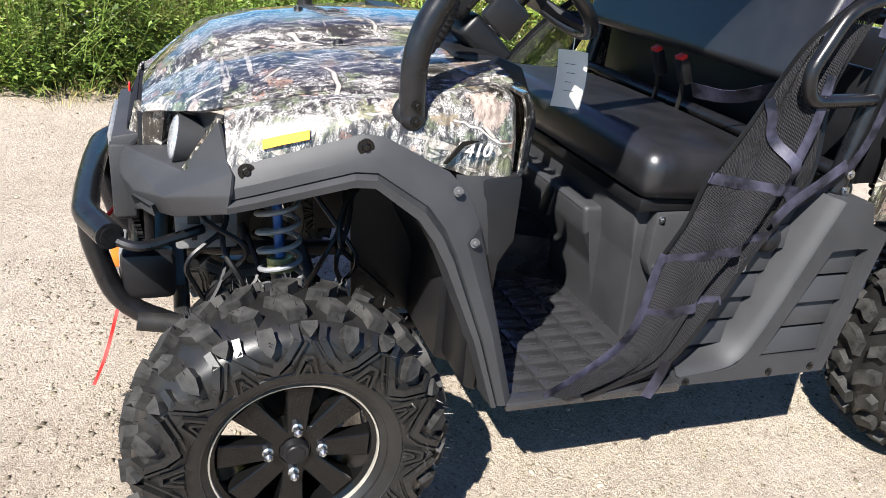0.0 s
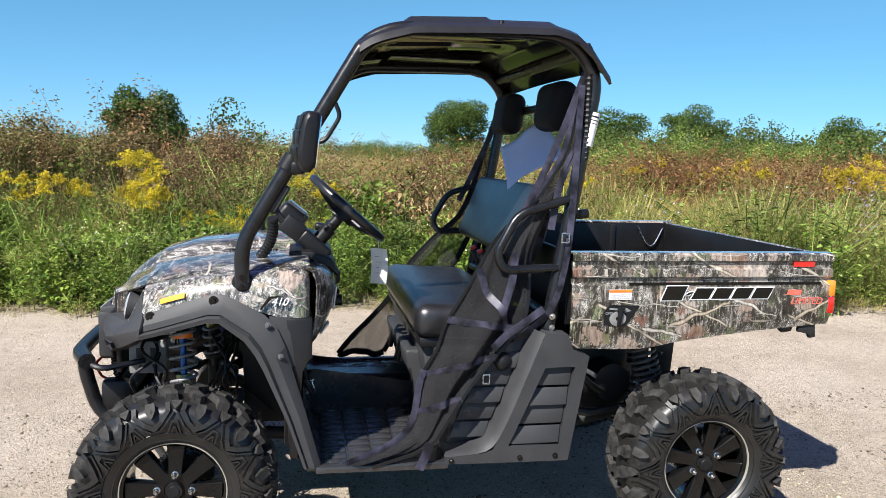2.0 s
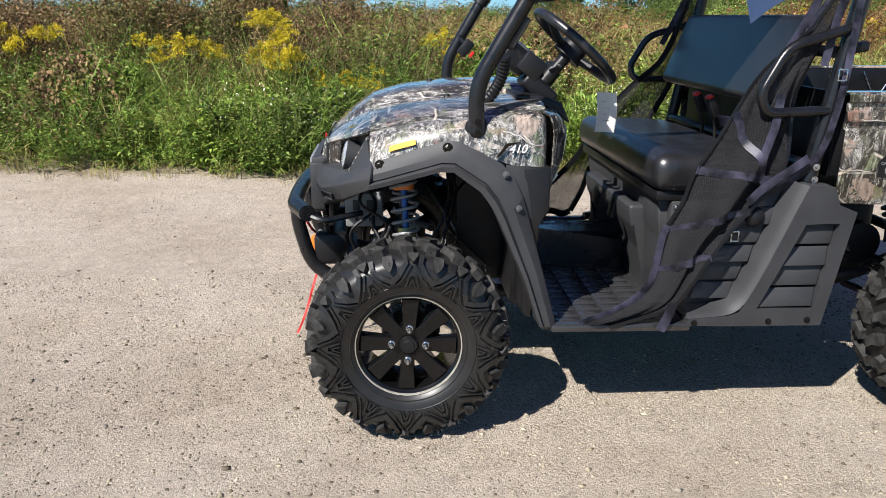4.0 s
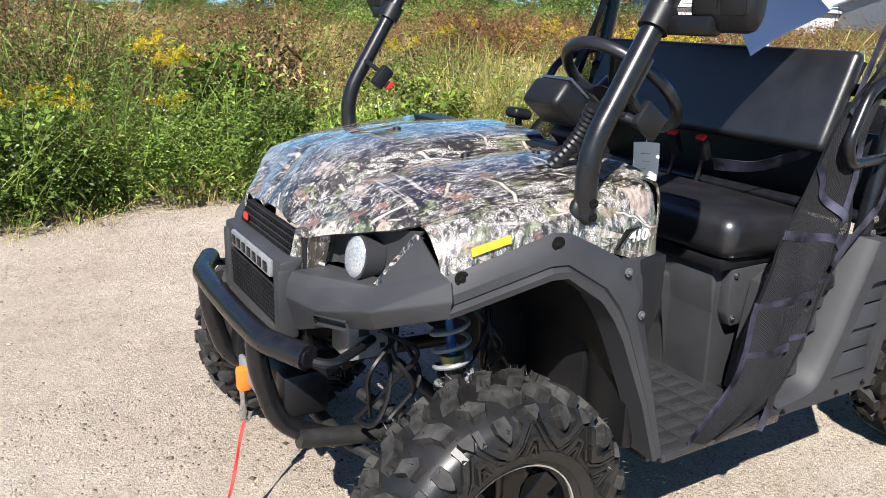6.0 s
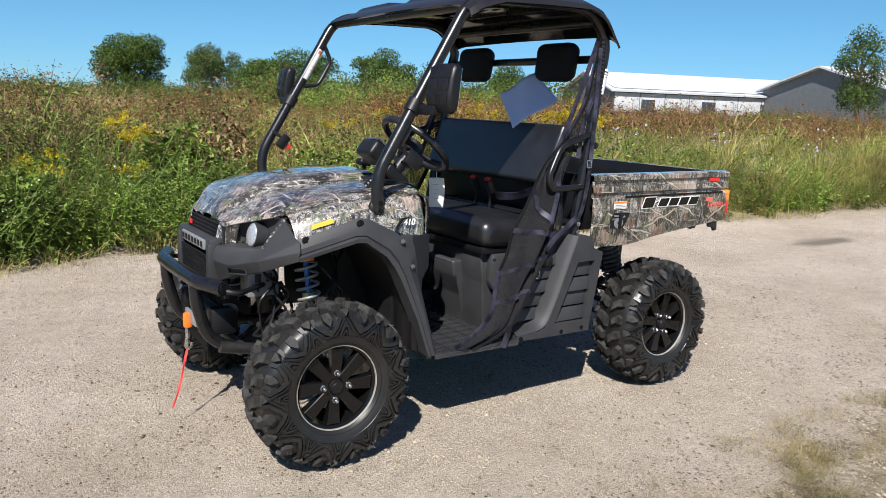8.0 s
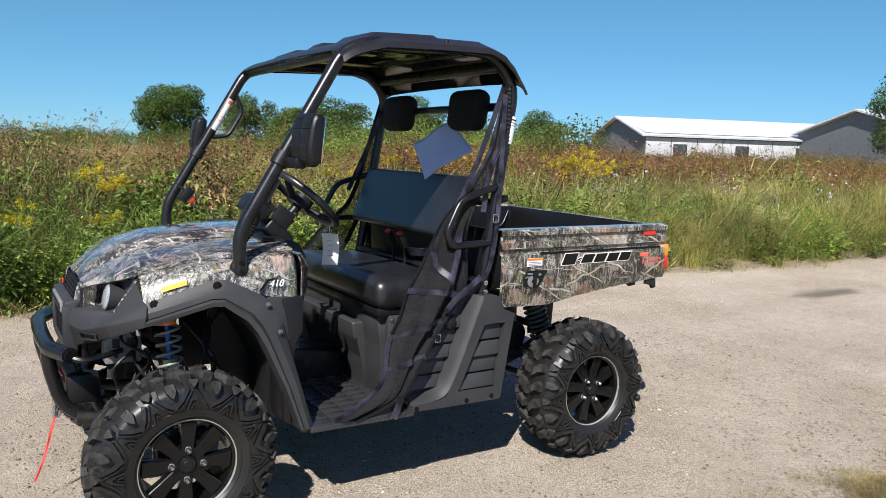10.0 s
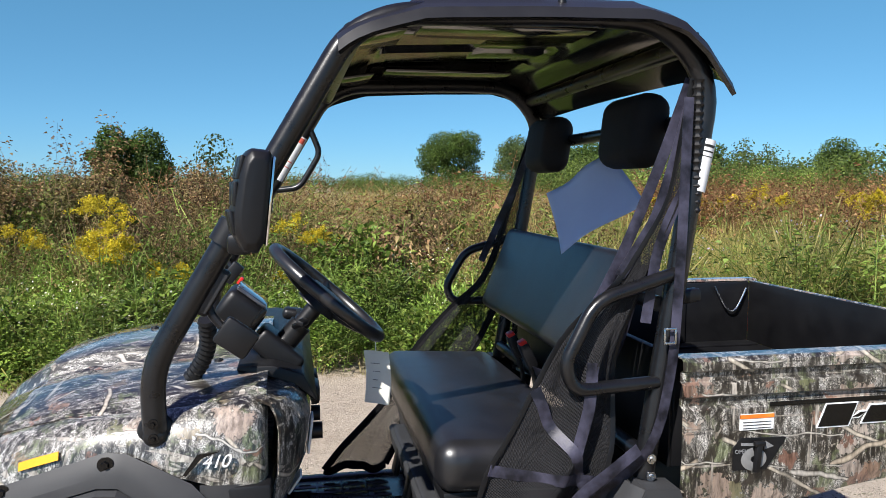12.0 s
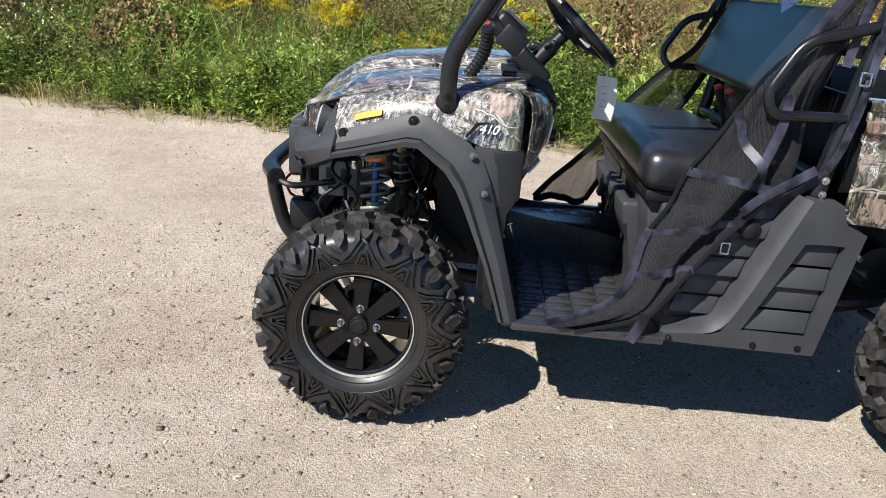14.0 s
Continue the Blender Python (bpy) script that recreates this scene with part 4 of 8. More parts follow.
# hood and fenders in camouflage print
def station(x):
    xs = [-0.262, -0.235, -0.20, -0.15, -0.11, 0.0, 0.2, 0.43]
    cols = {
        "c": [0.914, 0.948, 0.980, 1.016, 1.042, 1.072, 1.094, 1.096],
        "r": [0.910, 0.944, 0.976, 1.012, 1.038, 1.068, 1.090, 1.092],
        "v": [0.902, 0.924, 0.950, 0.982, 1.004, 1.031, 1.055, 1.066],
        "s": [0.898, 0.918, 0.942, 0.974, 1.000, 1.028, 1.052, 1.062],
        "e": [0.894, 0.908, 0.924, 0.950, 0.970, 0.998, 1.020, 1.045],
        "w": [0.235, 0.268, 0.335, 0.432, 0.478, 0.505, 0.545, 0.555]}
    return {k: float(np.interp(x, xs, v)) for k, v in cols.items()}


rows = []
for x in np.r_[-0.262, -0.255, -0.245, -0.225, -0.20, -0.175, -0.15, -0.11, np.arange(-0.06, 0.42, 0.06), 0.43]:
    s = station(x)
    w = s["w"]
    half = [(0, s["c"]), (w * 0.12, s["c"] - 0.001), (w * 0.26, s["r"]), (w * 0.30, s["r"] - 0.006), (w * 0.35, s["v"] + 0.004), (w * 0.39, s["v"] - 0.003), (w * 0.45, s["v"] + 0.004), (w * 0.62, s["s"] + 0.006), (w * 0.70, s["s"]), (w * 0.86, 0.45 * s["s"] + 0.55 * s["e"] + 0.012), (w * 0.96, s["e"] + 0.012), (w, s["e"])]
    rows.append([(x, -y, z) for y, z in half[::-1]] + [(x, y, z) for y, z in half[1:]])
part("hood", sheet(bmesh.new(), rows, 0.008), CAMO_HOOD, utv, "camouflage printed hood with raised centre", sharp=15)
rows = []
for x, a, b, c in ((-0.112, (0.455, 0.966), (0.510, 0.948), (0.560, 0.876)), (-0.06, (0.478, 0.982), (0.538, 0.963), (0.573, 0.894)), (0.02, (0.506, 1.000), (0.564, 0.981), (0.591, 0.920)), (0.12, (0.529, 1.011), (0.584, 0.994), (0.610, 0.952)), (0.18, (0.541, 1.017), (0.592, 0.999), (0.616, 0.945)), (0.26, (0.550, 1.026), (0.602, 1.004), (0.634, 0.905)), (0.33, (0.554, 1.035), (0.608, 1.010), (0.640, 0.884)), (0.385, (0.556, 1.043), (0.606, 1.016), (0.634, 0.880)), (0.412, (0.552, 1.042), (0.600, 1.013), (0.628, 0.880)), (0.426, (0.546, 1.040), (0.588, 1.008), (0.612, 0.880)), (0.432, (0.535, 1.036), (0.568, 1.003), (0.585, 0.880)), (0.432, (0.50, 1.03), (0.53, 0.995), (0.54, 0.880))):
    m1 = (0.5 * (b[0] + c[0]) + 0.008, 0.5 * (b[1] + c[1]))
    m0 = (0.5 * (a[0] + b[0]) + 0.004, 0.5 * (a[1] + b[1]) + 0.006)
    rows.append([(x, -y, z) for y, z in (a, m0, b, m1, c)])
both("front_fender", sheet(bmesh.new(), rows, 0.006), CAMO_FENDER, utv, "camouflage printed front fender panel")
for x, y in ((0.150, 0.225), (0.105, -0.05), (0.31, 0.30)):
    s0 = station(x)
    z = float(np.interp(abs(y) / s0["w"], [0, 0.26, 0.35, 0.45, 0.70], [s0["c"], s0["r"], s0["v"] + 0.004, s0["v"] + 0.004, s0["s"]]))
    bm = cyl(bmesh.new(), (x, -y, z - 0.004), (x, -y, z + 0.006), 0.013, 0.010, seg=16)
    cyl(bm, (x, -y, z + 0.006), (x, -y, z + 0.008), 0.006, 0.005, seg=12)
    part("hood_fastener", bm, BLACK_PLASTIC, utv, "black push fastener in the hood")
# the bevel in the fender round the foot of the cage
bm = bmesh.new()
bmesh.ops.create_uvsphere(bm, u_segments=20, v_segments=10, radius=0.042, matrix=pose(0.213, -0.592, 0.985) @ Matrix.Diagonal((0.9, 0.5, 1.1, 1)))
both("cage_foot_boot", bm, BLACK_PLASTIC, utv, "black rubber boot round the cage foot")

# grey plastic flare along the arch
FLARE = [  # upper edge x, z; ridge x, z; arch edge x, z; y of the three
    ((-0.108, 0.882), (-0.113, 0.848), (-0.118, 0.805), (0.566, 0.588, 0.600)),
    ((-0.075, 0.894), (-0.070, 0.860), (-0.065, 0.818), (0.576, 0.596, 0.608)),
    ((0.118, 0.959), (0.110, 0.918), (0.100, 0.868), (0.614, 0.634, 0.645)),
    ((0.160, 0.957), (0.154, 0.918), (0.140, 0.868), (0.622, 0.640, 0.650)),
    ((0.285, 0.894), (0.255, 0.854), (0.222, 0.810), (0.642, 0.660, 0.668)),
    ((0.325, 0.852), (0.296, 0.810), (0.256, 0.764), (0.650, 0.667, 0.675)),
    ((0.352, 0.790), (0.322, 0.760), (0.282, 0.715), (0.658, 0.674, 0.682)),
    ((0.420, 0.560), (0.398, 0.555), (0.357, 0.545), (0.660, 0.684, 0.690)),
    ((0.470, 0.380), (0.450, 0.376), (0.414, 0.380), (0.670, 0.690, 0.695))]
rows = []
for u, r, a, (yu, yr, ya) in FLARE:
    g = lambda t: (u[0] + (a[0] - u[0]) * t, u[1] + (a[1] - u[1]) * t)
    rows.append([(u[0], -yu, u[1]), (g(0.16)[0], -(yu + (yr - yu) * 0.5), g(0.16)[1]), (r[0], -yr, r[1]), (g(0.70)[0], -yr - 0.002, g(0.70)[1]), (g(0.74)[0], -yr + 0.004, g(0.74)[1]), (g(0.82)[0], -ya - 0.004, g(0.82)[1]), (a[0], -ya, a[1]), (a[0] - 0.006, -ya + 0.07, a[1] + 0.004)])
flare = both("fender_flare", sheet(bmesh.new(), rows, 0.005), PLASTIC, utv, "grey grained plastic wheel arch flare")
for o in flare:
    o.data.set_sharp_from_angle(angle=radians(16))
for x, y, z, m in ((-0.081, -0.574, 0.881, GLOSS_BLACK), (0.123, -0.619, 0.940, GLOSS_BLACK), (0.296, -0.655, 0.864, CAST_GREY), (0.337, -0.667, 0.762, CAST_GREY)):
    both("flare_bolt", bolt(bmesh.new(), x, y - 0.008, z, 0.0125 if m is GLOSS_BLACK else 0.0078), m, utv, "black socket-head flare bolt" if m is GLOSS_BLACK else "zinc flare bolt")
# the grey cowl side behind the flare, under the fender
rows = []
for x, yt, zt, yb, zb in ((0.30, 0.638, 0.888, 0.645, 0.80), (0.33, 0.640, 0.886, 0.655, 0.735), (0.365, 0.637, 0.884, 0.648, 0.715), (0.400, 0.630, 0.884, 0.634, 0.722), (0.420, 0.612, 0.884, 0.612, 0.738), (0.430, 0.57, 0.884, 0.565, 0.760), (0.432, 0.50, 0.884, 0.49, 0.78)):
    rows.append([(x, -(yt + (yb - yt) * t), zt + (zb - zt) * t) for t in (0, 0.33, 0.66, 1)])
both("cowl_side", sheet(bmesh.new(), rows, 0.006), PLASTIC, utv)
# black liner of the wheel arch
bm = bmesh.new()
rows = []
for x, z, y in ((-0.09, 0.835, 0.56), (0.10, 0.885, 0.60), (0.14, 0.882, 0.61), (0.24, 0.81, 0.64), (0.34, 0.62, 0.655), (0.41, 0.37, 0.66)):
    rows.append([(x + 0.012, -y, z), (x + 0.012, -0.40, z + 0.01), (x, -0.27, z - 0.02)])
sheet(bm, rows, 0.006)
prism(bm, [(0.20, 0.40), (0.41, 0.395), (0.36, 0.60), (0.28, 0.74), (0.18, 0.80)], -0.272, -0.262)
both("arch_liner", bm, BLACK_PLASTIC, utv, "black wheel arch liner")

# nose: large flat facets that meet the flare, a ledge under the headlight and a chin below
def facets(corners, faces, thick=0.006, bevel=0.004):
    bm = bmesh.new()
    v = {k: bm.verts.new(q) for k, q in corners.items()}
    for f in faces:
        bm.faces.new([v[k] for k in f.split()])
    bmesh.ops.recalc_face_normals(bm, faces=bm.faces)
    bmesh.ops.bevel(bm, geom=[e for e in bm.edges if len(e.link_faces) == 2 and e.calc_face_angle(0) > 0.12], offset=bevel, segments=3, affect="EDGES", profile=0.6)
    bmesh.ops.solidify(bm, geom=bm.faces[:], thickness=thick)
    return bm


NOSE = {
    "blade_low": (-0.186, -0.418, 0.826), "blade_top": (-0.122, -0.486, 0.944), "fender_low": (-0.112, -0.552, 0.890),
    "flare_top": (-0.106, -0.585, 0.876), "flare_mid": (-0.112, -0.602, 0.842), "flare_low": (-0.118, -0.598, 0.804), "flare_back": (-0.085, -0.545, 0.815),
    "knee": (-0.226, -0.468, 0.792), "knee_low": (-0.205, -0.450, 0.742), "knee_back": (-0.150, -0.400, 0.752),
    "ledge": (-0.286, -0.262, 0.790), "ledge_in": (-0.312, -0.214, 0.796), "shelf_in": (-0.306, -0.206, 0.814), "shelf_back": (-0.215, -0.215, 0.822), "lamp_foot": (-0.165, -0.390, 0.834),
    "cheek": (-0.284, -0.318, 0.752), "cheek_in": (-0.316, -0.214, 0.756),
    "chin_out": (-0.262, -0.312, 0.706), "chin_in": (-0.292, -0.214, 0.668), "chin_back": (-0.215, -0.205, 0.676)}
bm = facets(NOSE, ["blade_low blade_top fender_low", "blade_low fender_low flare_top knee", "flare_top flare_mid knee", "flare_mid flare_low knee_low knee", "flare_low flare_back knee_back knee_low",
                   "shelf_in shelf_back lamp_foot blade_low", "shelf_in blade_low ledge ledge_in", "ledge blade_low knee", "ledge knee cheek", "ledge_in ledge cheek cheek_in",
                   "cheek knee knee_low chin_out", "cheek_in cheek chin_out chin_in", "chin_in chin_out knee_low knee_back chin_back"])
for o in both("front_fascia", bm, PLASTIC, utv, "grey faceted plastic front fascia"):
    o.data.set_sharp_from_angle(angle=radians(40))
for a, b, c, d, name in (((-0.290, -0.305, 0.744), (-0.244, -0.408, 0.752), (-0.238, -0.400, 0.726), (-0.282, -0.300, 0.716), "fascia_vent"),):
    bm = bmesh.new()
    q = [Vector(p) + Vector((-0.004, -0.004, 0)) for p in (a, b, c, d)]
    mid = sum(q, Vector()) / 4
    back = Vector((0.012, 0.012, 0.0))
    o4 = [bm.verts.new(p) for p in q]
    i4 = [bm.verts.new(p.lerp(mid, 0.16)) for p in q]
    b4 = [bm.verts.new(p.lerp(mid, 0.22) + back) for p in q]
    for k in range(4):
        j = (k + 1) % 4
        bm.faces.new((o4[k], o4[j], i4[j], i4[k])), bm.faces.new((i4[k], i4[j], b4[j], b4[k]))
    bm.faces.new(b4)
    both(name, bm, PLASTIC, utv, "moulded air slot in the fascia")
bm = bmesh.new()
prism(bm, [(-0.326, 0.836), (-0.326, 0.784), (-0.304, 0.778), (-0.262, 0.840), (-0.27, 0.846)], -0.215, 0.215, 0.006)
box(bm, (-0.305, 0, 0.652), (0.05, 0.40, 0.030), 0.008)
for y in (-0.20, 0.20):
    box(bm, (-0.308, y, 0.735), (0.05, 0.036, 0.17), 0.008)
part("grille_surround", bm, PLASTIC, utv)
for y in (-1, 1):
    bm = bmesh.new()
    sheet(bm, [[(-0.296, y * 0.186, 0.822), (-0.276, y * 0.186, 0.905)], [(-0.292, y * 0.200, 0.818), (-0.268, y * 0.202, 0.912)], [(-0.262, y * 0.222, 0.818), (-0.244, y * 0.232, 0.908)], [(-0.226, y * 0.232, 0.822), (-0.214, y * 0.252, 0.912)], [(-0.212, y * 0.222, 0.830), (-0.196, y * 0.240, 0.912)]], 0.006)
    part("hood_corner", bm, CAMO, utv, "camouflage strip beside the grille")


def grille(z0, z1, x0, x1, half, cell, name):
    """A stamped mesh of hexagons with real openings."""
    bm = bmesh.new()
    rows_n = int((z1 - z0) / (cell * 0.86))
    cols_n = int(2 * half / cell)
    for r in range(rows_n):
        for c in range(cols_n):
            y = -half + (c + 0.5 + 0.5 * (r % 2)) * cell
            z = z0 + (r + 0.5) * cell * 0.86
            if abs(y) > half:
                continue
            x = x0 + (x1 - x0) * (z - z0) / (z1 - z0)
            o = [bm.verts.new((x, y + cell * 0.575 * math.sin(k * math.pi / 3), z + cell * 0.575 * math.cos(k * math.pi / 3))) for k in range(6)]
            i = [bm.verts.new((x - 0.004, y + cell * 0.40 * math.sin(k * math.pi / 3), z + cell * 0.40 * math.cos(k * math.pi / 3))) for k in range(6)]
            i2 = [bm.verts.new((x + 0.012, y + cell * 0.40 * math.sin(k * math.pi / 3), z + cell * 0.40 * math.cos(k * math.pi / 3))) for k in range(6)]
            for k in range(6):
                j = (k + 1) % 6
                bm.faces.new((o[k], o[j], i[j], i[k])), bm.faces.new((i[k], i[j], i2[j], i2[k]))
    return part(name, bm, BLACK_PLASTIC, utv, "black honeycomb grille", sharp=20)


grille(0.842, 0.905, -0.294, -0.266, 0.185, 0.0155, "upper_grille")
grille(0.668, 0.770, -0.318, -0.322, 0.185, 0.0145, "lower_grille")
grille(0.555, 0.640, -0.280, -0.295, 0.20, 0.012, "radiator_screen")
bm = box(bmesh.new(), (-0.262, 0, 0.74), (0.02, 0.44, 0.30), 0.004)
part("grille_backing", bm, BLACK_PLASTIC, utv)
bm = box(bmesh.new(), (-0.330, -0.02, 0.811), (0.012, 0.30, 0.042), 0.005)
plate = part("name_plate", bm, SPRING, utv, "silver name plate with raised dark bars")
for k in range(7):
    part("plate_bar", box(bmesh.new(), (-0.337, -0.143 + 0.041 * k, 0.811), (0.004, 0.025, 0.024), 0.002), BLACK_PLASTIC, plate)
bm = box(bmesh.new(), (-0.298, 0.12, 0.865), (0.006, 0.03, 0.020), 0.003)
part("grille_emblem", bm, RED, utv, "small red and silver emblem")
# headlights
for y in (-1, 1):
    bm = bmesh.new()
    rows = [[(-0.262, y * 0.195, 0.822), (-0.245, y * 0.195, 0.862), (-0.240, y * 0.205, 0.896)], [(-0.190, y * 0.225, 0.826), (-0.180, y * 0.235, 0.872), (-0.185, y * 0.260, 0.912)], [(-0.150, y * 0.36, 0.834), (-0.138, y * 0.37, 0.890), (-0.140, y * 0.390, 0.938)], [(-0.170, y * 0.425, 0.830), (-0.140, y * 0.450, 0.890), (-0.112, y * 0.480, 0.955)]]
    sheet(bm, rows, 0.006)
    part("headlight_housing", bm, PLASTIC, utv, "grey plastic headlight housing")
    m = pose(-0.190, y * 0.340, 0.870, 0, 0, y * -4) @ pose(0, 0, 0, 0, -78, 0) @ Matrix.Diagonal((1.08, 0.98, 1, 1))
    bm = bmesh.new()
    bmesh.ops.create_cone(bm, cap_ends=True, segments=32, radius1=0.044, radius2=0.048, depth=0.05, matrix=m @ pose(0, 0, -0.016))
    lamp = part("headlight", bm, PLASTIC, utv, "oval headlight with faceted clear lens")
    bm = bmesh.new()
    bmesh.ops.create_uvsphere(bm, u_segments=28, v_segments=10, radius=0.043, matrix=m @ pose(0, 0, 0.010) @ Matrix.Diagonal((1, 1, 0.25, 1)))
    part("lens", bm, LENS, lamp, "clear reflective lens")
    bm = sheet(bmesh.new(), [[(-0.188, y * 0.408, 0.830), (-0.182, y * 0.424, 0.829)], [(-0.168, y * 0.424, 0.866), (-0.160, y * 0.446, 0.864)], [(-0.146, y * 0.446, 0.906), (-0.138, y * 0.468, 0.902)], [(-0.124, y * 0.468, 0.948), (-0.118, y * 0.490, 0.944)]], 0.006)
    part("fascia_insert", bm, CAMO, utv, "camouflage blade beside the headlight")

# bumper and winch
bm = bmesh.new()
tube(bm, [(-0.330, -0.388, 0.680), (-0.385, -0.262, 0.682), (-0.392, -0.10, 0.683), (-0.392, 0.10, 0.683), (-0.385, 0.262, 0.682), (-0.330, 0.388, 0.680)], 0.0285, 0.035, 20)
for y in (-1, 1):
    cyl(bm, (-0.330, y * 0.388, 0.680), (-0.3275, y * 0.393, 0.680), 0.021, seg=20)
for y in (-0.21, 0.21):
    tube(bm, [(-0.386, y, 0.680), (-0.384, y, 0.60), (-0.34, y, 0.43), (-0.20, y * 1.1, 0.37)], 0.025, 0.09, 14)
part("front_bumper", bm, CAGE, utv, "black bent-tube front bumper")
for y in (-1, 1):
    bm = tube(bmesh.new(), [(-0.335, y * 0.37, 0.672), (-0.28, y * 0.40, 0.655), (-0.15, y * 0.33, 0.665)], 0.011, 0.05, 8)
    part("bumper_stay", bm, CAGE, utv)
bm = bmesh.new()
cyl(bm, (-0.27, -0.15, 0.50), (-0.27, 0.15, 0.50), 0.045, seg=24)
box(bm, (-0.27, -0.19, 0.50), (0.12, 0.07, 0.12), 0.02)
box(bm, (-0.27, 0.19, 0.50), (0.12, 0.07, 0.12), 0.02)
box(bm, (-0.25, 0, 0.445), (0.12, 0.34, 0.012))
winch = part("winch", bm, BLACK_PLASTIC, utv, "black electric winch behind the bumper")
bm = bmesh.new()
for k in range(9):
    cyl(bm, (-0.27, -0.13 + 0.032 * k, 0.50), (-0.27, -0.104 + 0.032 * k, 0.50), 0.034, seg=20)
part("winch_rope", bm, BLUE, winch, "blue rope on the drum")
bm = bmesh.new()
box(bm, (-0.335, 0.02, 0.465), (0.016, 0.15, 0.055), 0.006)
part("fairlead", bm, SPRING, winch, "aluminium fairlead")
bm = box(bmesh.new(), (-0.350, 0.03, 0.450), (0.034, 0.034, 0.065), 0.008)
part("rope_stop", bm, ORANGE, winch, "orange rubber rope stop")
bm = tube(bmesh.new(), [(-0.352, 0.03, 0.43), (-0.350, 0.03, 0.375), (-0.356, 0.035, 0.330), (-0.340, 0.045, 0.318), (-0.332, 0.040, 0.350)], 0.010, 0.015, 10)
part("tow_hook", bm, ZINC, winch, "steel tow hook")
bm = bmesh.new()
spine = bent([(-0.350, 0.036, 0.325), (-0.374, 0.024, 0.25), (-0.396, 0.002, 0.17), (-0.434, -0.015, 0.085)], 14)
sheet(bm, [[(x - 0.0045, y + 0.003 * math.sin(i), z), (x + 0.0045, y - 0.003 * math.sin(i), z)] for i, (x, y, z) in enumerate(spine)], 0.0015)
part("pull_strap", bm, RED_ROPE, winch, "red webbing strap hanging from the hook")
bm = bmesh.new()
tube(bm, [(-0.34, -0.10, 0.63), (-0.37, -0.13, 0.60), (-0.34, -0.16, 0.56), (-0.33, -0.10, 0.53)], 0.005, 0.02, 8)
part("winch_cable", bm, RED, winch, "red power cable")
bm = bmesh.new()
box(bm, (-0.142, -0.270, 0.672), (0.130, 0.10, 0.120), 0.008)
bracket = part("junction_box", bm, STAMPED, utv, "grey stamped bracket plate behind the fascia")
for x, z, w, h in ((-0.168, 0.690, 0.026, 0.036), (-0.120, 0.690, 0.026, 0.036), (-0.168, 0.640, 0.012, 0.012), (-0.120, 0.640, 0.012, 0.012)):
    part("plate_opening", box(bmesh.new(), (x, -0.3205, z), (w, 0.003, h), 0.001), DARK_METAL, bracket)
for k in range(9):
    rr = random.Random(k)
    x0, z0 = rr.uniform(-0.2, 0.25), rr.uniform(0.60, 0.80)
    bm = tube(bmesh.new(), [(x0, -0.30, z0), (x0 + rr.uniform(-.1, .1), -0.36, z0 - 0.08), (x0 + rr.uniform(-.12, .12), -0.40, z0 - 0.15), (x0 + rr.uniform(-.1, .1), -0.30, 0.45)], 0.006, 0.05, 6)
    part("cable", bm, BLACK_PLASTIC, utv, "black cable in the wheel arch")

# skid plate under the cabin
bm = prism(bmesh.new(), [(0.47, 0.345), (1.33, 0.345), (1.33, 0.355), (0.47, 0.355)], -0.635, 0.635, 0.003)
part("skid_plate", bm, BLACK_PLASTIC, utv, "black plastic skid plate")

# floor, cowl and seat base
bm = bmesh.new()
prism(bm, [(0.425, 0.357), (0.90, 0.357), (0.90, 0.370), (0.475, 0.370), (0.412, 0.47)], -0.665, 0.665, 0.004)
for y in (-1, 1):
    prism(bm, [(0.452, 0.357), (0.905, 0.352), (0.905, 0.380), (0.452, 0.380)], y * 0.690, y * 0.650, 0.006)
# the raised tunnel down the middle
prism(bm, [(0.40, 0.345), (0.885, 0.345), (0.885, 0.500), (0.44, 0.505), (0.40, 0.56)], -0.045, 0.165, 0.030, 5)
pan = part("floor_pan", bm, FLOOR, utv, "black ribbed plastic floor pan")
tread = part("floor_tread", box(bmesh.new(), (0, 0, 0), (0.082, 0.050, 0.008), 0.003), FLOOR, pan)
slot = part("tread_ridge", box(bmesh.new(), (0, 0, 0), (0.044, 0.010, 0.006), 0.002), FLOOR, pan)
spots = [(0.520 + 0.089 * j, -0.630 + 0.057 * i, 0.371) for i in range(10) for j in range(4)] + [(0.560 + 0.089 * j, 0.105, 0.5015) for j in range(3)] + [(0.520 + 0.089 * j, 0.25 + 0.057 * i, 0.371) for i in range(7) for j in range(4)]
tread.matrix_basis, slot.matrix_basis = pose(*spots[0]), pose(spots[0][0], spots[0][1], spots[0][2] + 0.005)
for x, y, z in spots[1:]:
    again(tread, pan, pose(x, y, z)), again(slot, pan, pose(x, y, z + 0.005))
rows = []
for y in (-0.585, -0.56, -0.52, -0.47, -0.42, -0.36, -0.30, 0.0, 0.30, 0.36, 0.42, 0.47, 0.52, 0.56, 0.585):
    k = float(np.interp(abs(y), [0.30, 0.40, 0.49, 0.56, 0.585], [1.0, 0.98, 0.90, 0.66, 0.42]))
    rows.append([(0.405 + (px - 0.405) * k, y, pz) for px, pz in ((0.36, 0.748), (0.425, 0.745), (0.470, 0.785), (0.500, 0.835), (0.522, 0.885), (0.530, 0.97), (0.515, 1.005), (0.49, 1.03), (0.42, 1.045))])
bm = sheet(bmesh.new(), rows, 0.006)
dash = part("dashboard", bm, CAMO, utv, "camouflage printed dashboard above a black firewall")
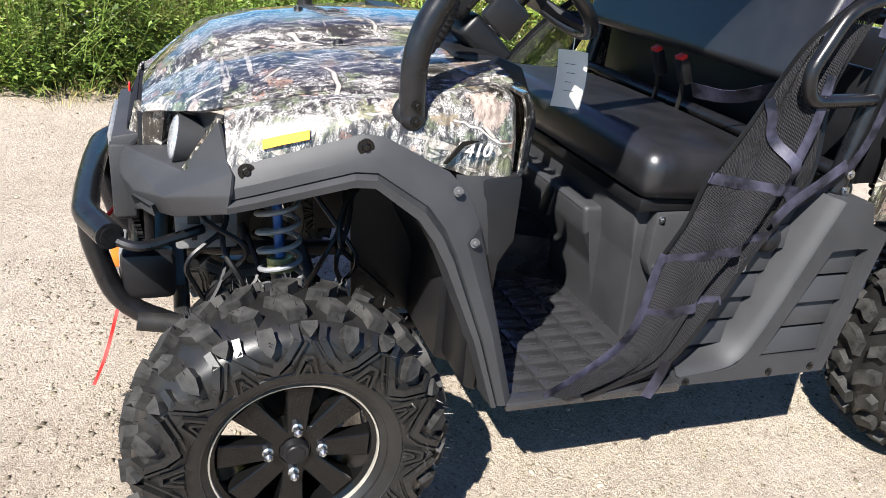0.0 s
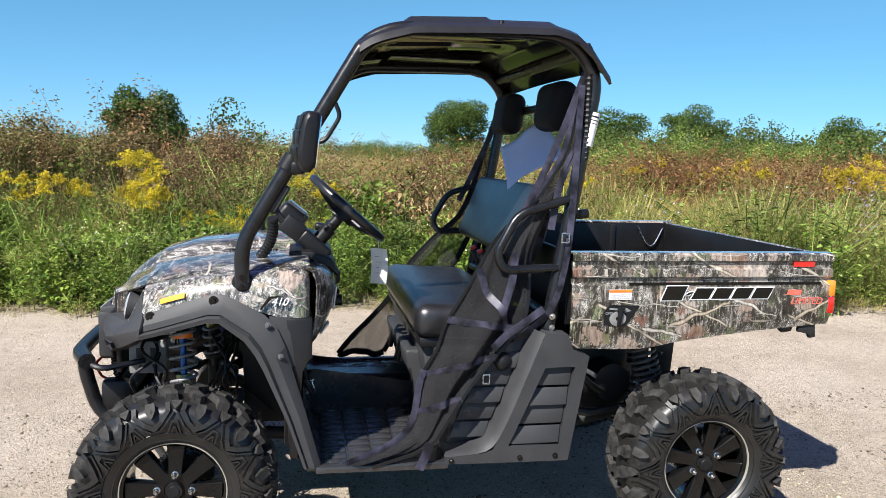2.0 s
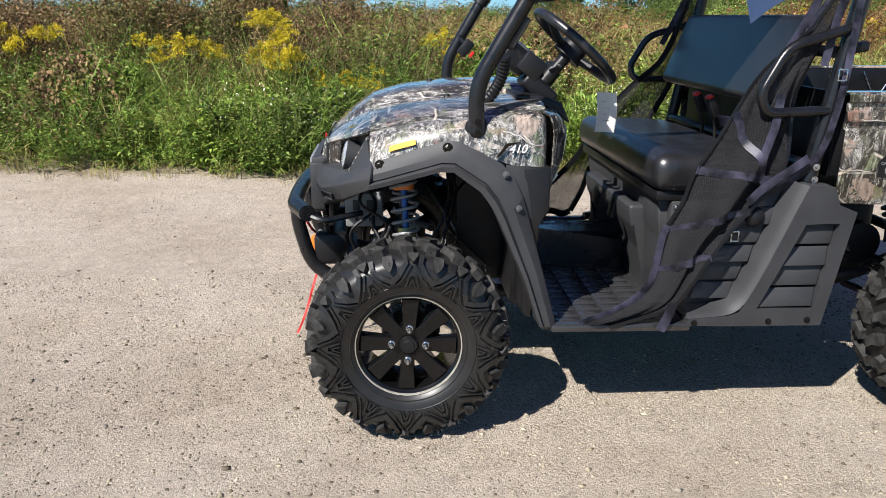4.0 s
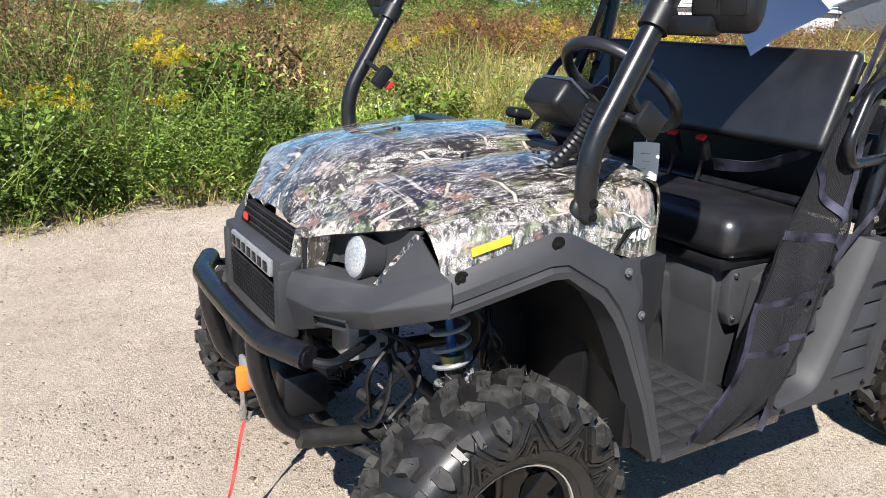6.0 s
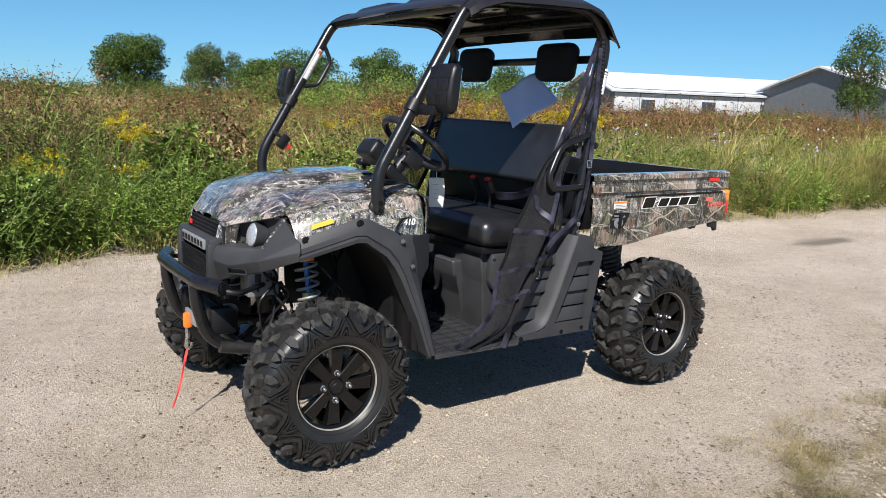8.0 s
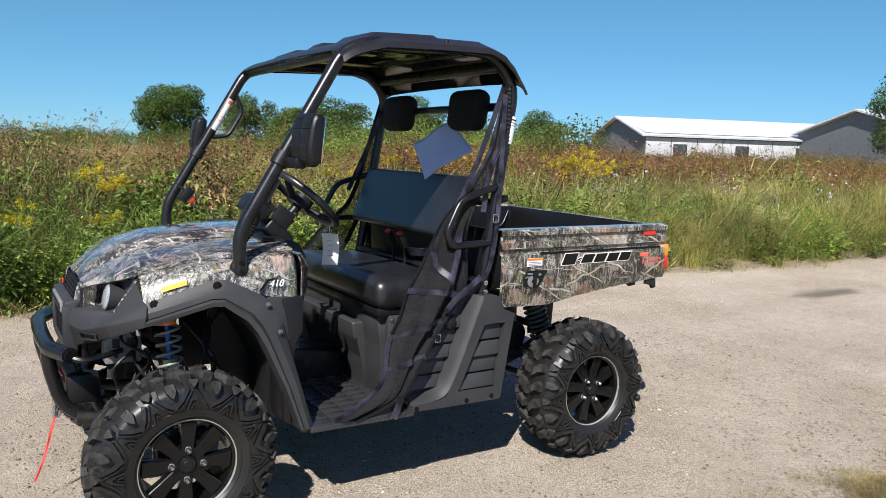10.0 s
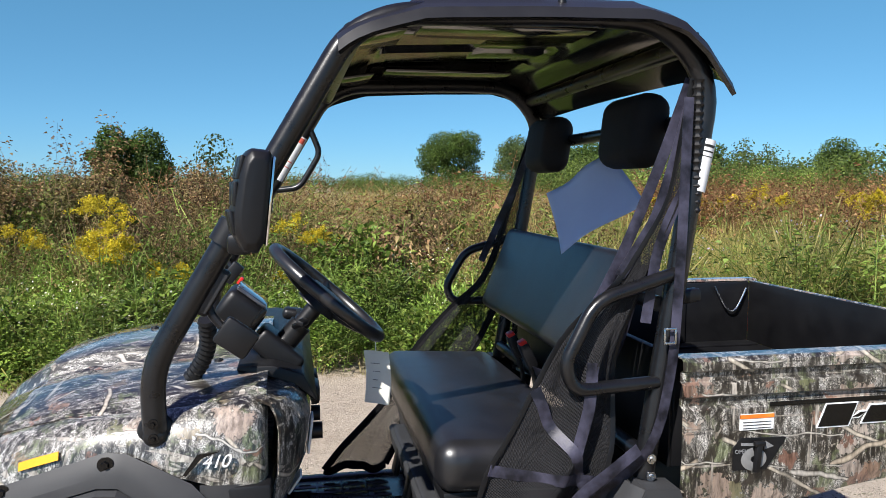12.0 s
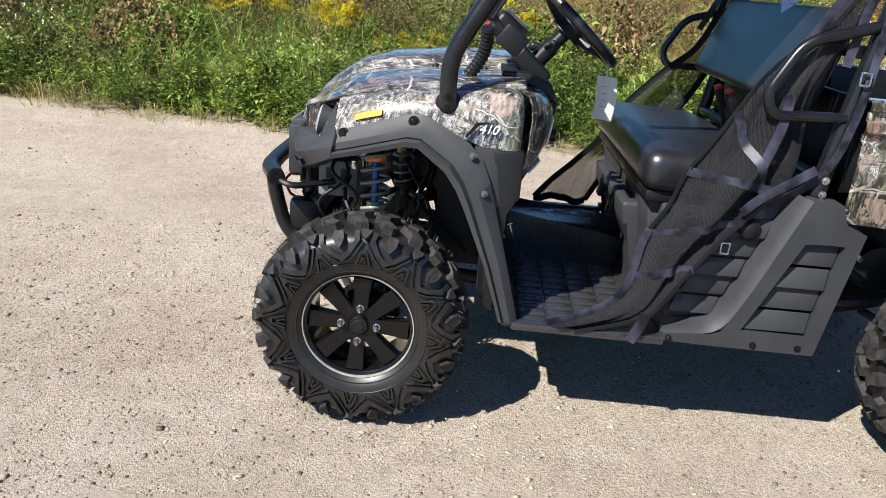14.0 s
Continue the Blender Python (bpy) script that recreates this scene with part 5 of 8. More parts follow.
bm = prism(bmesh.new(), [(0.365, 0.40), (0.400, 0.385), (0.40, 0.70), (0.44, 0.74), (0.44, 0.88), (0.35, 0.88)], -0.64, -0.495, 0.008)
both("toe_board", bm, BLACK_PLASTIC, utv)
bm = prism(bmesh.new(), [(0.345, 0.39), (0.390, 0.372), (0.395, 0.72), (0.415, 0.744), (0.345, 0.744)], -0.50, 0.50, 0.006)
part("firewall", bm, BLACK_PLASTIC, utv, "black plastic firewall under the dashboard")
bm = prism(bmesh.new(), [(0.36, 1.060), (0.43, 1.050), (0.495, 1.032), (0.532, 0.985), (0.542, 0.985), (0.51, 1.050), (0.44, 1.074), (0.36, 1.074)], -0.42, 0.42, 0.006)
part("dash_cover", bm, BLACK_PLASTIC, dash, "black moulded dashboard top")
# brake pedal
bm = bmesh.new()
box(bm, (0.436, -0.25, 0.520), (0.014, 0.050, 0.085), 0.005, (0, -28, 0))
tube(bm, [(0.425, -0.25, 0.55), (0.405, -0.245, 0.64), (0.385, -0.24, 0.72)], 0.008, 0.03, 8)
pedal = part("brake_pedal", bm, BLACK_PLASTIC, utv, "brake pedal with a ribbed pad")
for k in range(4):
    part("pedal_rib", box(bmesh.new(), (0.4375 + 0.010 * (1.5 - k) - 0.001, -0.25, 0.520 - 0.018 * (1.5 - k) + 0.006), (0.004, 0.042, 0.009), 0.001, (0, -28, 0)), ZINC, pedal)
bm = bmesh.new()
box(bm, (0.523, -0.40, 0.905), (0.006, 0.06, 0.085), 0.002, (0, 7, 0))
part("dash_label", bm, WHITE, utv, "white printed dash label")
part("dash_label", box(bmesh.new(), (0.486, -0.43, 0.800), (0.006, 0.05, 0.05), 0.002, (0, 36, 0)), WHITE, utv, "white printed dash label")
for y, z, w, h in ((-0.20, 0.95, 0.10, 0.05), (-0.04, 0.93, 0.08, 0.07)):
    part("dash_switch", box(bmesh.new(), (0.537, y, z), (0.03, w, h), 0.01), BLACK_PLASTIC, dash)
for y, z in ((-0.28, 0.87), (-0.10, 0.86)):
    part("dash_knob", cyl(bmesh.new(), (0.51, y, z), (0.556, y, z), 0.021), BLACK_PLASTIC, dash)
bm = prism(bmesh.new(), [(0.840, 0.742), (0.862, 0.60), (0.875, 0.345), (1.26, 0.345), (1.26, 0.742)], -0.46, 0.46, 0.010)
base = part("seat_base", bm, PLASTIC, utv, "black plastic seat base")
bm = prism(bmesh.new(), [(0.800, 0.665), (0.812, 0.600), (0.862, 0.500), (0.868, 0.350), (0.90, 0.350), (0.90, 0.672), (0.81, 0.676)], -0.30, 0.34, 0.014, 3)
panel = part("base_panel", bm, PLASTIC, base, "grey moulded panel on the seat base")
for y in (-0.10, 0.13):
    part("seat_latch", box(bmesh.new(), (0.803, y, 0.62), (0.020, 0.055, 0.085), 0.008, (0, 12, 0)), BLACK_PLASTIC, panel)
bm = prism(bmesh.new(), [(0.880, 0.735), (0.880, 0.60), (0.900, 0.56), (1.16, 0.56), (1.16, 0.735)], -0.495, -0.455, 0.008)
part("storage_box", bm, PLASTIC, base, "black storage box beside the seat base")
for x, z in ((0.895, 0.715), (0.905, 0.585)):
    part("box_bolt", bolt(bmesh.new(), x, -0.495, z, 0.007), ZINC, base)


# seat, backrest and headrests
def cushion(c, size, r, turn=(0, 0, 0), crown=0.012):
    bm = bmesh.new()
    box(bm, (0, 0, 0), size, r, segments=5)
    bmesh.ops.subdivide_edges(bm, edges=[e for e in bm.edges if e.calc_length() > 0.2], cuts=6, use_grid_fill=True)
    for v in bm.verts:
        v.co.z += crown * (1 - (2 * v.co.y / size[1]) ** 2) * (1 if v.co.z > 0 else 0)
    bm.transform(Matrix.Translation(c) @ pose(0, 0, 0, *turn))
    return bm


bm = cushion((1.005, 0, 0.822), (0.40, 1.05, 0.125), 0.048, (0, 3, 0))
part("seat_cushion", bm, VINYL, utv, "black vinyl bench seat", sharp=60)
bm = prism(bmesh.new(), [(0.825, 0.735), (1.20, 0.735), (1.20, 0.77), (0.825, 0.77)], -0.495, 0.495, 0.008)
part("seat_tray", bm, BLACK_PLASTIC, utv)
bm = cushion((0, 0, 0), (0.05, 1.02, 0.30), 0.022, (0, 0, 0), 0.0)
bm.transform(pose(1.238, 0, 1.185, 0, 21, 0))
part("backrest", bm, VINYL, utv, "black vinyl bench backrest", sharp=60)
for y in (-0.335, 0.32):
    bm = cushion((0, 0, 0), (0.10, 0.245, 0.185), 0.045, (0, 0, 0), 0.0)
    for v in bm.verts:
        v.co.y *= 1 + 0.5 * v.co.z
    bm.transform(pose(1.352, y, 1.622, 0, 8, 0))
    part("headrest", bm, FABRIC, utv, "black padded headrest", sharp=60)

# steering wheel
m = pose(0.572, -0.30, 1.222, 0, 41, 0)
bm = bmesh.new()
ring = [m @ Vector((0.165 * math.cos(a), 0.165 * math.sin(a), 0)) for a in (2 * math.pi * k / 48 for k in range(49))]
tube(bm, ring, 0.0155, 0, 12, False)
sw = part("steering_wheel", bm, VINYL, utv, "black three-spoke steering wheel")
bm = bmesh.new()
for a in (90, 210, 330):
    c, s = math.cos(radians(a)), math.sin(radians(a))
    tube(bm, [m @ Vector((0.03 * c, 0.03 * s, -0.03)), m @ Vector((0.10 * c, 0.10 * s, -0.02)), m @ Vector((0.16 * c, 0.16 * s, 0))], 0.013, 0.03, 8)
bmesh.ops.create_cone(bm, cap_ends=True, segments=24, radius1=0.055, radius2=0.045, depth=0.05, matrix=m @ pose(0, 0, -0.02))
part("steering_hub", bm, BLACK_PLASTIC, sw)
bm = bmesh.new()
cyl(bm, m @ Vector((0, 0, -0.04)), m @ Vector((0, 0, -0.24)), 0.021)
cyl(bm, m @ Vector((0, 0, -0.10)), m @ Vector((0, 0, -0.19)), 0.028)
part("steering_column", bm, BLACK_PLASTIC, sw, "black steering column")
bm = bmesh.new()
box(bm, (0.490, 0.020, 1.118), (0.066, 0.058, 0.032), 0.013, (0, 10, 0), 3)
tube(bm, [(0.490, 0.02, 1.11), (0.492, 0.015, 1.06), (0.495, 0.0, 1.01)], 0.010, 0.02, 8)
part("gear_lever", bm, BLACK_PLASTIC, utv, "black gear lever with flat knob")
bm = bmesh.new()
box(bm, (0.366, -0.295, 1.186), (0.105, 0.135, 0.078), 0.018, (0, 38, 0), 3)
box(bm, (0.450, -0.300, 1.085), (0.13, 0.11, 0.060), 0.014, (0, 42, 0), 3)
pod = part("instrument_pod", bm, BLACK_PLASTIC, utv, "black instrument pod on the column")
bm = box(bmesh.new(), (0.392, -0.295, 1.222), (0.082, 0.112, 0.010), 0.004, (0, 38, 0))
part("display", bm, DISPLAY, pod, "dark glass display")
part("pod_bezel", box(bmesh.new(), (0.408, -0.295, 1.176), (0.016, 0.142, 0.050), 0.005, (0, 38, 0)), GLOSS_BLACK, pod)
for y, a in ((-0.228, 24), (-0.372, -24)):
    bm = tube(bmesh.new(), [(0.505, y, 1.16), (0.49, y + (0.05 if y < -0.3 else -0.05), 1.145)], 0.007, 0, 8)
    box(bm, (0.510, y, 1.163), (0.020, 0.040, 0.014), 0.005, (0, 20, a))
    part("column_stalk", bm, BLACK_PLASTIC, sw, "black switch stalk on the column")
# boxes clamped to the pillar
bm = box(bmesh.new(), (0.322, -0.590, 1.275), (0.045, 0.028, 0.105), 0.007, (0, 31, 0))
clamp = part("pillar_switch", bm, BLACK_PLASTIC, utv, "black box clamped to the pillar")
part("switch_face", box(bmesh.new(), (0.324, -0.6055, 1.275), (0.034, 0.004, 0.090), 0.0015, (0, 31, 0)), PLASTIC, clamp)
bm = box(bmesh.new(), (0.374, -0.600, 1.177), (0.076, 0.022, 0.062), 0.008, (0, 36, 0))
tube(bm, [(0.345, -0.595, 1.20), (0.325, -0.59, 1.225), (0.318, -0.59, 1.25)], 0.009, 0.01, 8)
part("net_catch", bm, BLACK_PLASTIC, utv, "black plastic catch hanging from the pillar")
bm = bmesh.new()
n = 26
tube(bm, [(0.305 - 0.05 * k / n + 0.02 * math.sin(k / n * 3), -0.50 + 0.08 * k / n, 1.20 - 0.15 * k / n) for k in range(n)], [0.017 + 0.003 * (k % 2) for k in range(n)], 0, 10)
part("cable_conduit", bm, BLACK_PLASTIC, utv, "corrugated black cable conduit")


# mirrors
for y, x, z in ((-1, 0.412, 1.462), (1, 0.400, 1.475)):
    prof = [(-0.008, 0.090), (0.024, 0.090), (0.031, 0.080), (0.031, -0.074), (0.020, -0.096), (-0.006, -0.096), (-0.026, -0.066), (-0.031, -0.034), (-0.027, 0.040), (-0.020, 0.074)]
    bm = bmesh.new()
    rings = [[bm.verts.new((0.004 + (px - 0.004) * k, py, pz * (0.5 + 0.5 * k))) for px, pz in prof] for py, k in ((-0.070, 0.62), (-0.060, 0.90), (-0.045, 1.0), (0.045, 1.0), (0.060, 0.90), (0.070, 0.62))]
    for r0, r1 in zip(rings, rings[1:]):
        for k in range(len(prof)):
            bm.faces.new((r0[k], r0[(k + 1) % len(prof)], r1[(k + 1) % len(prof)], r1[k]))
    bm.faces.new(rings[0][::-1]), bm.faces.new(rings[-1])
    bmesh.ops.recalc_face_normals(bm, faces=bm.faces)
    bmesh.ops.bevel(bm, geom=[e for e in bm.edges if e.calc_face_angle(0) > 0.3], offset=0.003, segments=2, affect="EDGES", profile=0.5)
    bm.transform(pose(x, y * 0.735, z, 0, 6, y * -8))
    mir = part("side_mirror", bm, BLACK_PLASTIC, utv, "black rectangular side mirror", sharp=60)
    bm = box(bmesh.new(), (0, 0, 0), (0.004, 0.114, 0.160), 0.001)
    bm.transform(pose(x + 0.0325, y * 0.735 - y * 0.005, z - 0.004, 0, 6, y * -8))
    part("mirror_glass", bm, GLASS_MIRROR, mir, "silvered mirror glass")
    for dy in (-0.030, 0.030):
        for dz, back in ((0.054, -0.0235), (0.006, -0.0285), (-0.046, -0.0285)):
            bm = box(bmesh.new(), (back, dy, dz), (0.008, 0.052, 0.044), 0.003, (0, 6 if dz > 0.03 else (-4 if dz > 0 else -16), 0))
            bm.transform(pose(x, y * 0.735, z, 0, 6, y * -8))
            part("mirror_panel", bm, BLACK_PLASTIC, mir)
    bm = bmesh.new()
    box(bm, (x - 0.020, y * 0.665, z - 0.085), (0.045, 0.13, 0.040), 0.010)
    a = Vector((0.208, y * 0.60, 1.12)).lerp(Vector((0.604, y * 0.598, 1.790)), 0.40)
    d = Vector((0.396, 0, 0.670)).normalized()
    cyl(bm, a - d * 0.025, a + d * 0.025, 0.033, seg=20)
    part("mirror_bracket", bm, BLACK_PLASTIC, mir)

# cargo bed
def bed_bottom(x):
    return float(np.interp(x, [1.335, 1.50, 1.62, 1.76, 2.08, 2.345], [0.765, 0.757, 0.757, 0.783, 0.818, 0.838]))


rows = []
for x in np.r_[1.332, 1.337, 1.36, np.arange(1.42, 2.33, 0.06), 2.335, 2.352, 2.356]:
    t = 0.0 if 1.336 < x < 2.353 else 0.010
    zb = bed_bottom(x)
    rows.append([(x, -y + t, z) for y, z in ((0.610, 1.098), (0.616, 1.106), (0.662, 1.106), (0.672, 1.098), (0.672, 1.078), (0.660, 1.072), (0.660, 1.052), (0.672, 1.046), (0.672, 1.020), (0.660, 1.012), (0.660, 0.998), (0.676, 0.990), (0.676, 0.90), (0.672, zb + 0.03), (0.662, zb), (0.640, zb + 0.003))])
both("bed_side", sheet(bmesh.new(), rows, 0.004), CAMO, utv, "camouflage printed cargo bed side")
bm = box(bmesh.new(), (1.83, 0, 0.845), (0.98, 1.20, 0.016), 0.003)
bed = part("bed_floor", bm, BLACK_PLASTIC, utv, "black steel cargo bed floor")
for k in range(8):
    part("floor_rib", box(bmesh.new(), (1.83, -0.52 + 0.148 * k, 0.857), (0.94, 0.05, 0.010), 0.003), BLACK_PLASTIC, bed)
bm = prism(bmesh.new(), [(1.34, 0.84), (2.32, 0.84), (2.32, 1.094), (1.34, 1.094)], -0.609, -0.597, 0.002)
for o in both("bed_wall", bm, BLACK_PLASTIC, utv, "black inner wall of the cargo bed"):
    s = -1 if o.name == "bed_wall" else 1
    for x in (1.55, 1.78, 2.02):
        part("wall_rib", box(bmesh.new(), (x, s * 0.591, 0.97), (0.03, 0.012, 0.24), 0.003), BLACK_PLASTIC, o)
part("bed_headboard", box(bmesh.new(), (1.345, 0, 0.967), (0.02, 1.20, 0.264), 0.003), BLACK_PLASTIC, utv, "black front wall of the cargo bed")
bm = box(bmesh.new(), (2.338, 0, 0.975), (0.022, 1.22, 0.25), 0.006)
gate = part("tailgate", bm, CAMO, utv, "camouflage cargo bed tailgate")
part("gate_liner", box(bmesh.new(), (2.322, 0, 0.975), (0.008, 1.19, 0.245), 0.002), BLACK_PLASTIC, gate, "black inner face of the tailgate")
for y in (-1, 1):
    bm = tube(bmesh.new(), bent([(2.30, y * 0.585, 1.07), (2.25, y * 0.58, 0.97), (2.22, y * 0.58, 0.97), (2.16, y * 0.588, 1.08)], 12), 0.004, 0, 8)
    part("tailgate_cable", bm, ZINC, gate, "steel tailgate cable")
    bm = box(bmesh.new(), (2.352, y * 0.655, 0.975), (0.030, 0.045, 0.060), 0.006)
    tl = part("tail_light", bm, AMBER, utv, "amber and red tail light")
    bm = box(bmesh.new(), (2.352, y * 0.655, 0.912), (0.030, 0.045, 0.066), 0.006)
    part("red_lens", bm, RED_LENS, tl, "red lower lens")
bm = bmesh.new()
prism(bm, [(1.68, 0.76), (1.76, 0.79), (1.75, 0.60), (1.69, 0.56)], -0.43, -0.42, 0.002)
prism(bm, [(1.78, 0.80), (2.33, 0.835), (2.31, 0.775), (2.27, 0.77), (2.25, 0.80)], -0.52, -0.50, 0.002)
both("bed_frame", bm, DARK_METAL, utv, "black frame under the cargo bed")
bm = bmesh.new()
prism(bm, [(2.24, 0.825), (2.31, 0.835), (2.315, 0.785), (2.29, 0.78), (2.285, 0.80), (2.24, 0.805)], -0.655, -0.640, 0.003)
both("hinge_bracket", bm, DARK_METAL, utv)


# marks on the near and far bed sides
def mark(name, x, z, w, h, material, parent, label, y=-0.6775, bevel=0.0005, shear=0.0, sides=(-1,)):
    bm = bmesh.new()
    prism(bm, [(x - w / 2, z - h / 2), (x + w / 2, z - h / 2), (x + w / 2 + shear, z + h / 2), (x - w / 2 + shear, z + h / 2)], y, y + 0.003)
    return part(name, bm, material, parent, label)


side = [o for o in utv.children if o.name.startswith("bed_side")][0]
mark("reflector", 2.232, 1.066, 0.085, 0.020, RED, side, "red side reflector", -0.668)
card = mark("warning_label", 1.508, 0.958, 0.084, 0.036, WHITE, side, "white warning label with a red band", -0.679)
mark("label_band", 1.508, 0.971, 0.084, 0.009, ORANGE, card, "", -0.6802)
for k in range(3):
    mark("label_line", 1.508, 0.958 - 0.007 * k, 0.070, 0.0012, DARK_METAL, card, "", -0.6802)
# maker's name drawn as slanted outlined bars
x = 1.66
for k, w in enumerate((0.085, 0.022, 0.075, 0.075, 0.075, 0.075)):
    h = 0.058 if k == 0 else (0.018 if k == 1 else 0.046)
    z = 0.962 if k == 0 else 0.960
    out = mark("name_bar_outline", x + w / 2, z, w, h, WHITE, side, "white outline of a slanted name bar", -0.6785, shear=0.024)
    mark("name_bar", x + w / 2 + 0.0005, z, w - 0.007, h - 0.007, GLOSS_BLACK, out, "", -0.6798, shear=0.0215)
    x += w + 0.004
mark("trim_stripe", 1.92, 0.996, 0.76, 0.010, GLOSS_BLACK, side, "black stripe above the name", -0.6785)
lettering("LIMITED", 0.036, pose(2.245, -0.6785, 0.928, 90, 0, 0), RED_PRINT, side, "series_lettering", "red series lettering", 0.3)
mark("model_bar", 2.19, 0.962, 0.055, 0.018, RED_PRINT, side, "red model number bar", -0.6785, shear=0.008)
bm = bmesh.new()
prism(bm, [(1.452, 0.848), (1.535, 0.846), (1.585, 0.918), (1.470, 0.922), (1.452, 0.900)], -0.6785, -0.6755)
recess = part("latch_recess", bm, BLACK_PLASTIC, side, "black recessed latch panel")
bm = bmesh.new()
for a0, a1, ra, rb in ((100, 262, 0.034, 0.010), (-82, 80, 0.030, 0.010)):
    ring = [[bm.verts.new((1.505 + r * math.cos(radians(a0 + (a1 - a0) * k / 10)), y, 0.872 + 0.8 * r * math.sin(radians(a0 + (a1 - a0) * k / 10)))) for r, y in ((ra, -0.6792), (0.5 * (ra + rb), -0.6812), (rb, -0.6796))] for k in range(11)]
    for p, q in zip(ring, ring[1:]):
        for k in range(2):
            bm.faces.new((p[k], p[k + 1], q[k + 1], q[k]))
part("latch_cup", bm, STAMPED, recess, "grey crescents of the latch cup")
bm = bmesh.new()
prism(bm, [(1.470, 0.911), (1.530, 0.908), (1.530, 0.913), (1.552, 0.900), (1.528, 0.893), (1.529, 0.900), (1.470, 0.905)], -0.6800, -0.6785)
part("latch_arrow", bm, SPRING, recess, "pale printed arrow")
lettering("OPEN", 0.013, pose(1.472, -0.6795, 0.891, 90, 0, 0), SPRING, recess, "latch_lettering")
bm = bmesh.new()
box(bm, (1.508, -0.686, 0.878), (0.015, 0.012, 0.070), 0.004, (0, 5, 0))
box(bm, (1.511, -0.687, 0.910), (0.028, 0.012, 0.012), 0.004)
part("latch_handle", bm, BLACK_PLASTIC, recess, "black latch handle")
fender = [o for o in utv.children if o.name.startswith("front_fender")][0]
bm = bmesh.new()
rows = [[(-0.052, -0.5705, 0.935), (-0.052, -0.5765, 0.919)], [(-0.02, -0.5795, 0.946), (-0.02, -0.5855, 0.930)], [(0.028, -0.5905, 0.960), (0.028, -0.5965, 0.944)]]
part("yellow_label", sheet(bm, rows, 0.002), YELLOW, fender, "yellow warning label")
lettering("410", 0.036, pose(0.332, -0.6440, 0.936, 90 - 14, 0, 0), WHITE, fender, "model_number", "white model number decal", 0.35, 0.002)
bm = bmesh.new()
prism(bm, [(0.268, 0.912), (0.276, 0.912), (0.306, 0.946), (0.342, 0.958), (0.298, 0.954)], -0.6460, -0.641)
part("number_stripe", bm, GLOSS_BLACK, fender, "black and white stripe beside the number")

# lower side panels
outer = [(1.238, 0.826), (1.318, 0.820), (1.340, 0.764), (1.400, 0.740), (1.338, 0.363), (1.046, 0.366), (1.062, 0.410), (1.120, 0.530)]
inner = [(1.240, 0.702), (1.285, 0.704), (1.315, 0.705), (1.350, 0.703), (1.304, 0.420), (1.116, 0.424), (1.126, 0.446), (1.166, 0.535)]
bm = frame_plate(bmesh.new(), outer, inner, -0.690, -0.62, 0.048)
bmesh.ops.bevel(bm, geom=[e for e in bm.edges if e.calc_face_angle(0) > 0.5], offset=0.006, segments=3, affect="EDGES", profile=0.5)
# the sloping flank that runs down the leg and round into the sill
ridge = bent([(1.236, 0.824), (1.120, 0.530), (1.064, 0.412), (1.030, 0.402), (0.895, 0.394)], 22)
foot = bent([(1.206, 0.832), (1.088, 0.530), (1.040, 0.436), (1.002, 0.420), (0.900, 0.410)], 22)
sheet(bm, [[(a0, -0.688, a1), (a0 - 0.006, -0.684, a1 + 0.003), (0.35 * a0 + 0.65 * b0, -0.660, 0.35 * a1 + 0.65 * b1), (b0, -0.622, b1), (b0 - 0.003, -0.600, b1 + 0.002)] for (a0, a1), (b0, b1) in zip(ridge, foot)])
# the low sill
prism(bm, [(0.893, 0.370), (1.048, 0.365), (1.064, 0.412), (1.030, 0.401), (0.897, 0.393)], -0.6885, -0.640)
near, far = both("side_panel", bm, PLASTIC, utv, "grey grained lower side panel with recessed slats")
def ledge(x0, x1, t0, t1, z0, z1, y_low, y_high, y_back):
    """One stepped slat: it leans back towards its top."""
    bm = bmesh.new()
    v = [bm.verts.new(q) for q in ((x0, y_low, z0), (x1, y_low, z0), (t1, y_high, z1), (t0, y_high, z1), (x0, y_back, z0), (x1, y_back, z0), (t1, y_back, z1), (t0, y_back, z1))]
    for f in ((0, 1, 2, 3), (1, 5, 6, 2), (5, 4, 7, 6), (4, 0, 3, 7), (3, 2, 6, 7), (0, 4, 5, 1)):
        bm.faces.new([v[q] for q in f])
    bmesh.ops.bevel(bm, geom=bm.edges[:], offset=0.003, segments=2, affect="EDGES", profile=0.5)
    return bm


for k in range(4):
    z0, z1 = 0.428 + 0.069 * k, 0.428 + 0.069 * k + (0.066 if k % 2 else 0.060)
    xa, xb = 1.116 + (z0 - 0.424) * 0.449 + 0.004, 1.116 + (z1 - 0.424) * 0.449 + 0.004
    ya, yb = 1.304 + (z0 - 0.420) * 0.163 - 0.003, 1.304 + (z1 - 0.420) * 0.163 - 0.003
    bm = ledge(xa, ya, xb, yb, z0, z1, -0.684 if k % 2 == 0 else -0.674, -0.668, -0.640)
    for o, b in ((near, bm.copy()), (far, flipped(bm))):
        part("slat", b, PLASTIC, o)
    bm.free()
bm = prism(bmesh.new(), [(0.905, 0.375), (1.075, 0.375), (1.255, 0.80), (1.19, 0.80), (1.06, 0.745), (0.955, 0.70)], -0.606, -0.50, 0.004)
n2, f2 = both("inner_side_panel", bm, PLASTIC, utv)
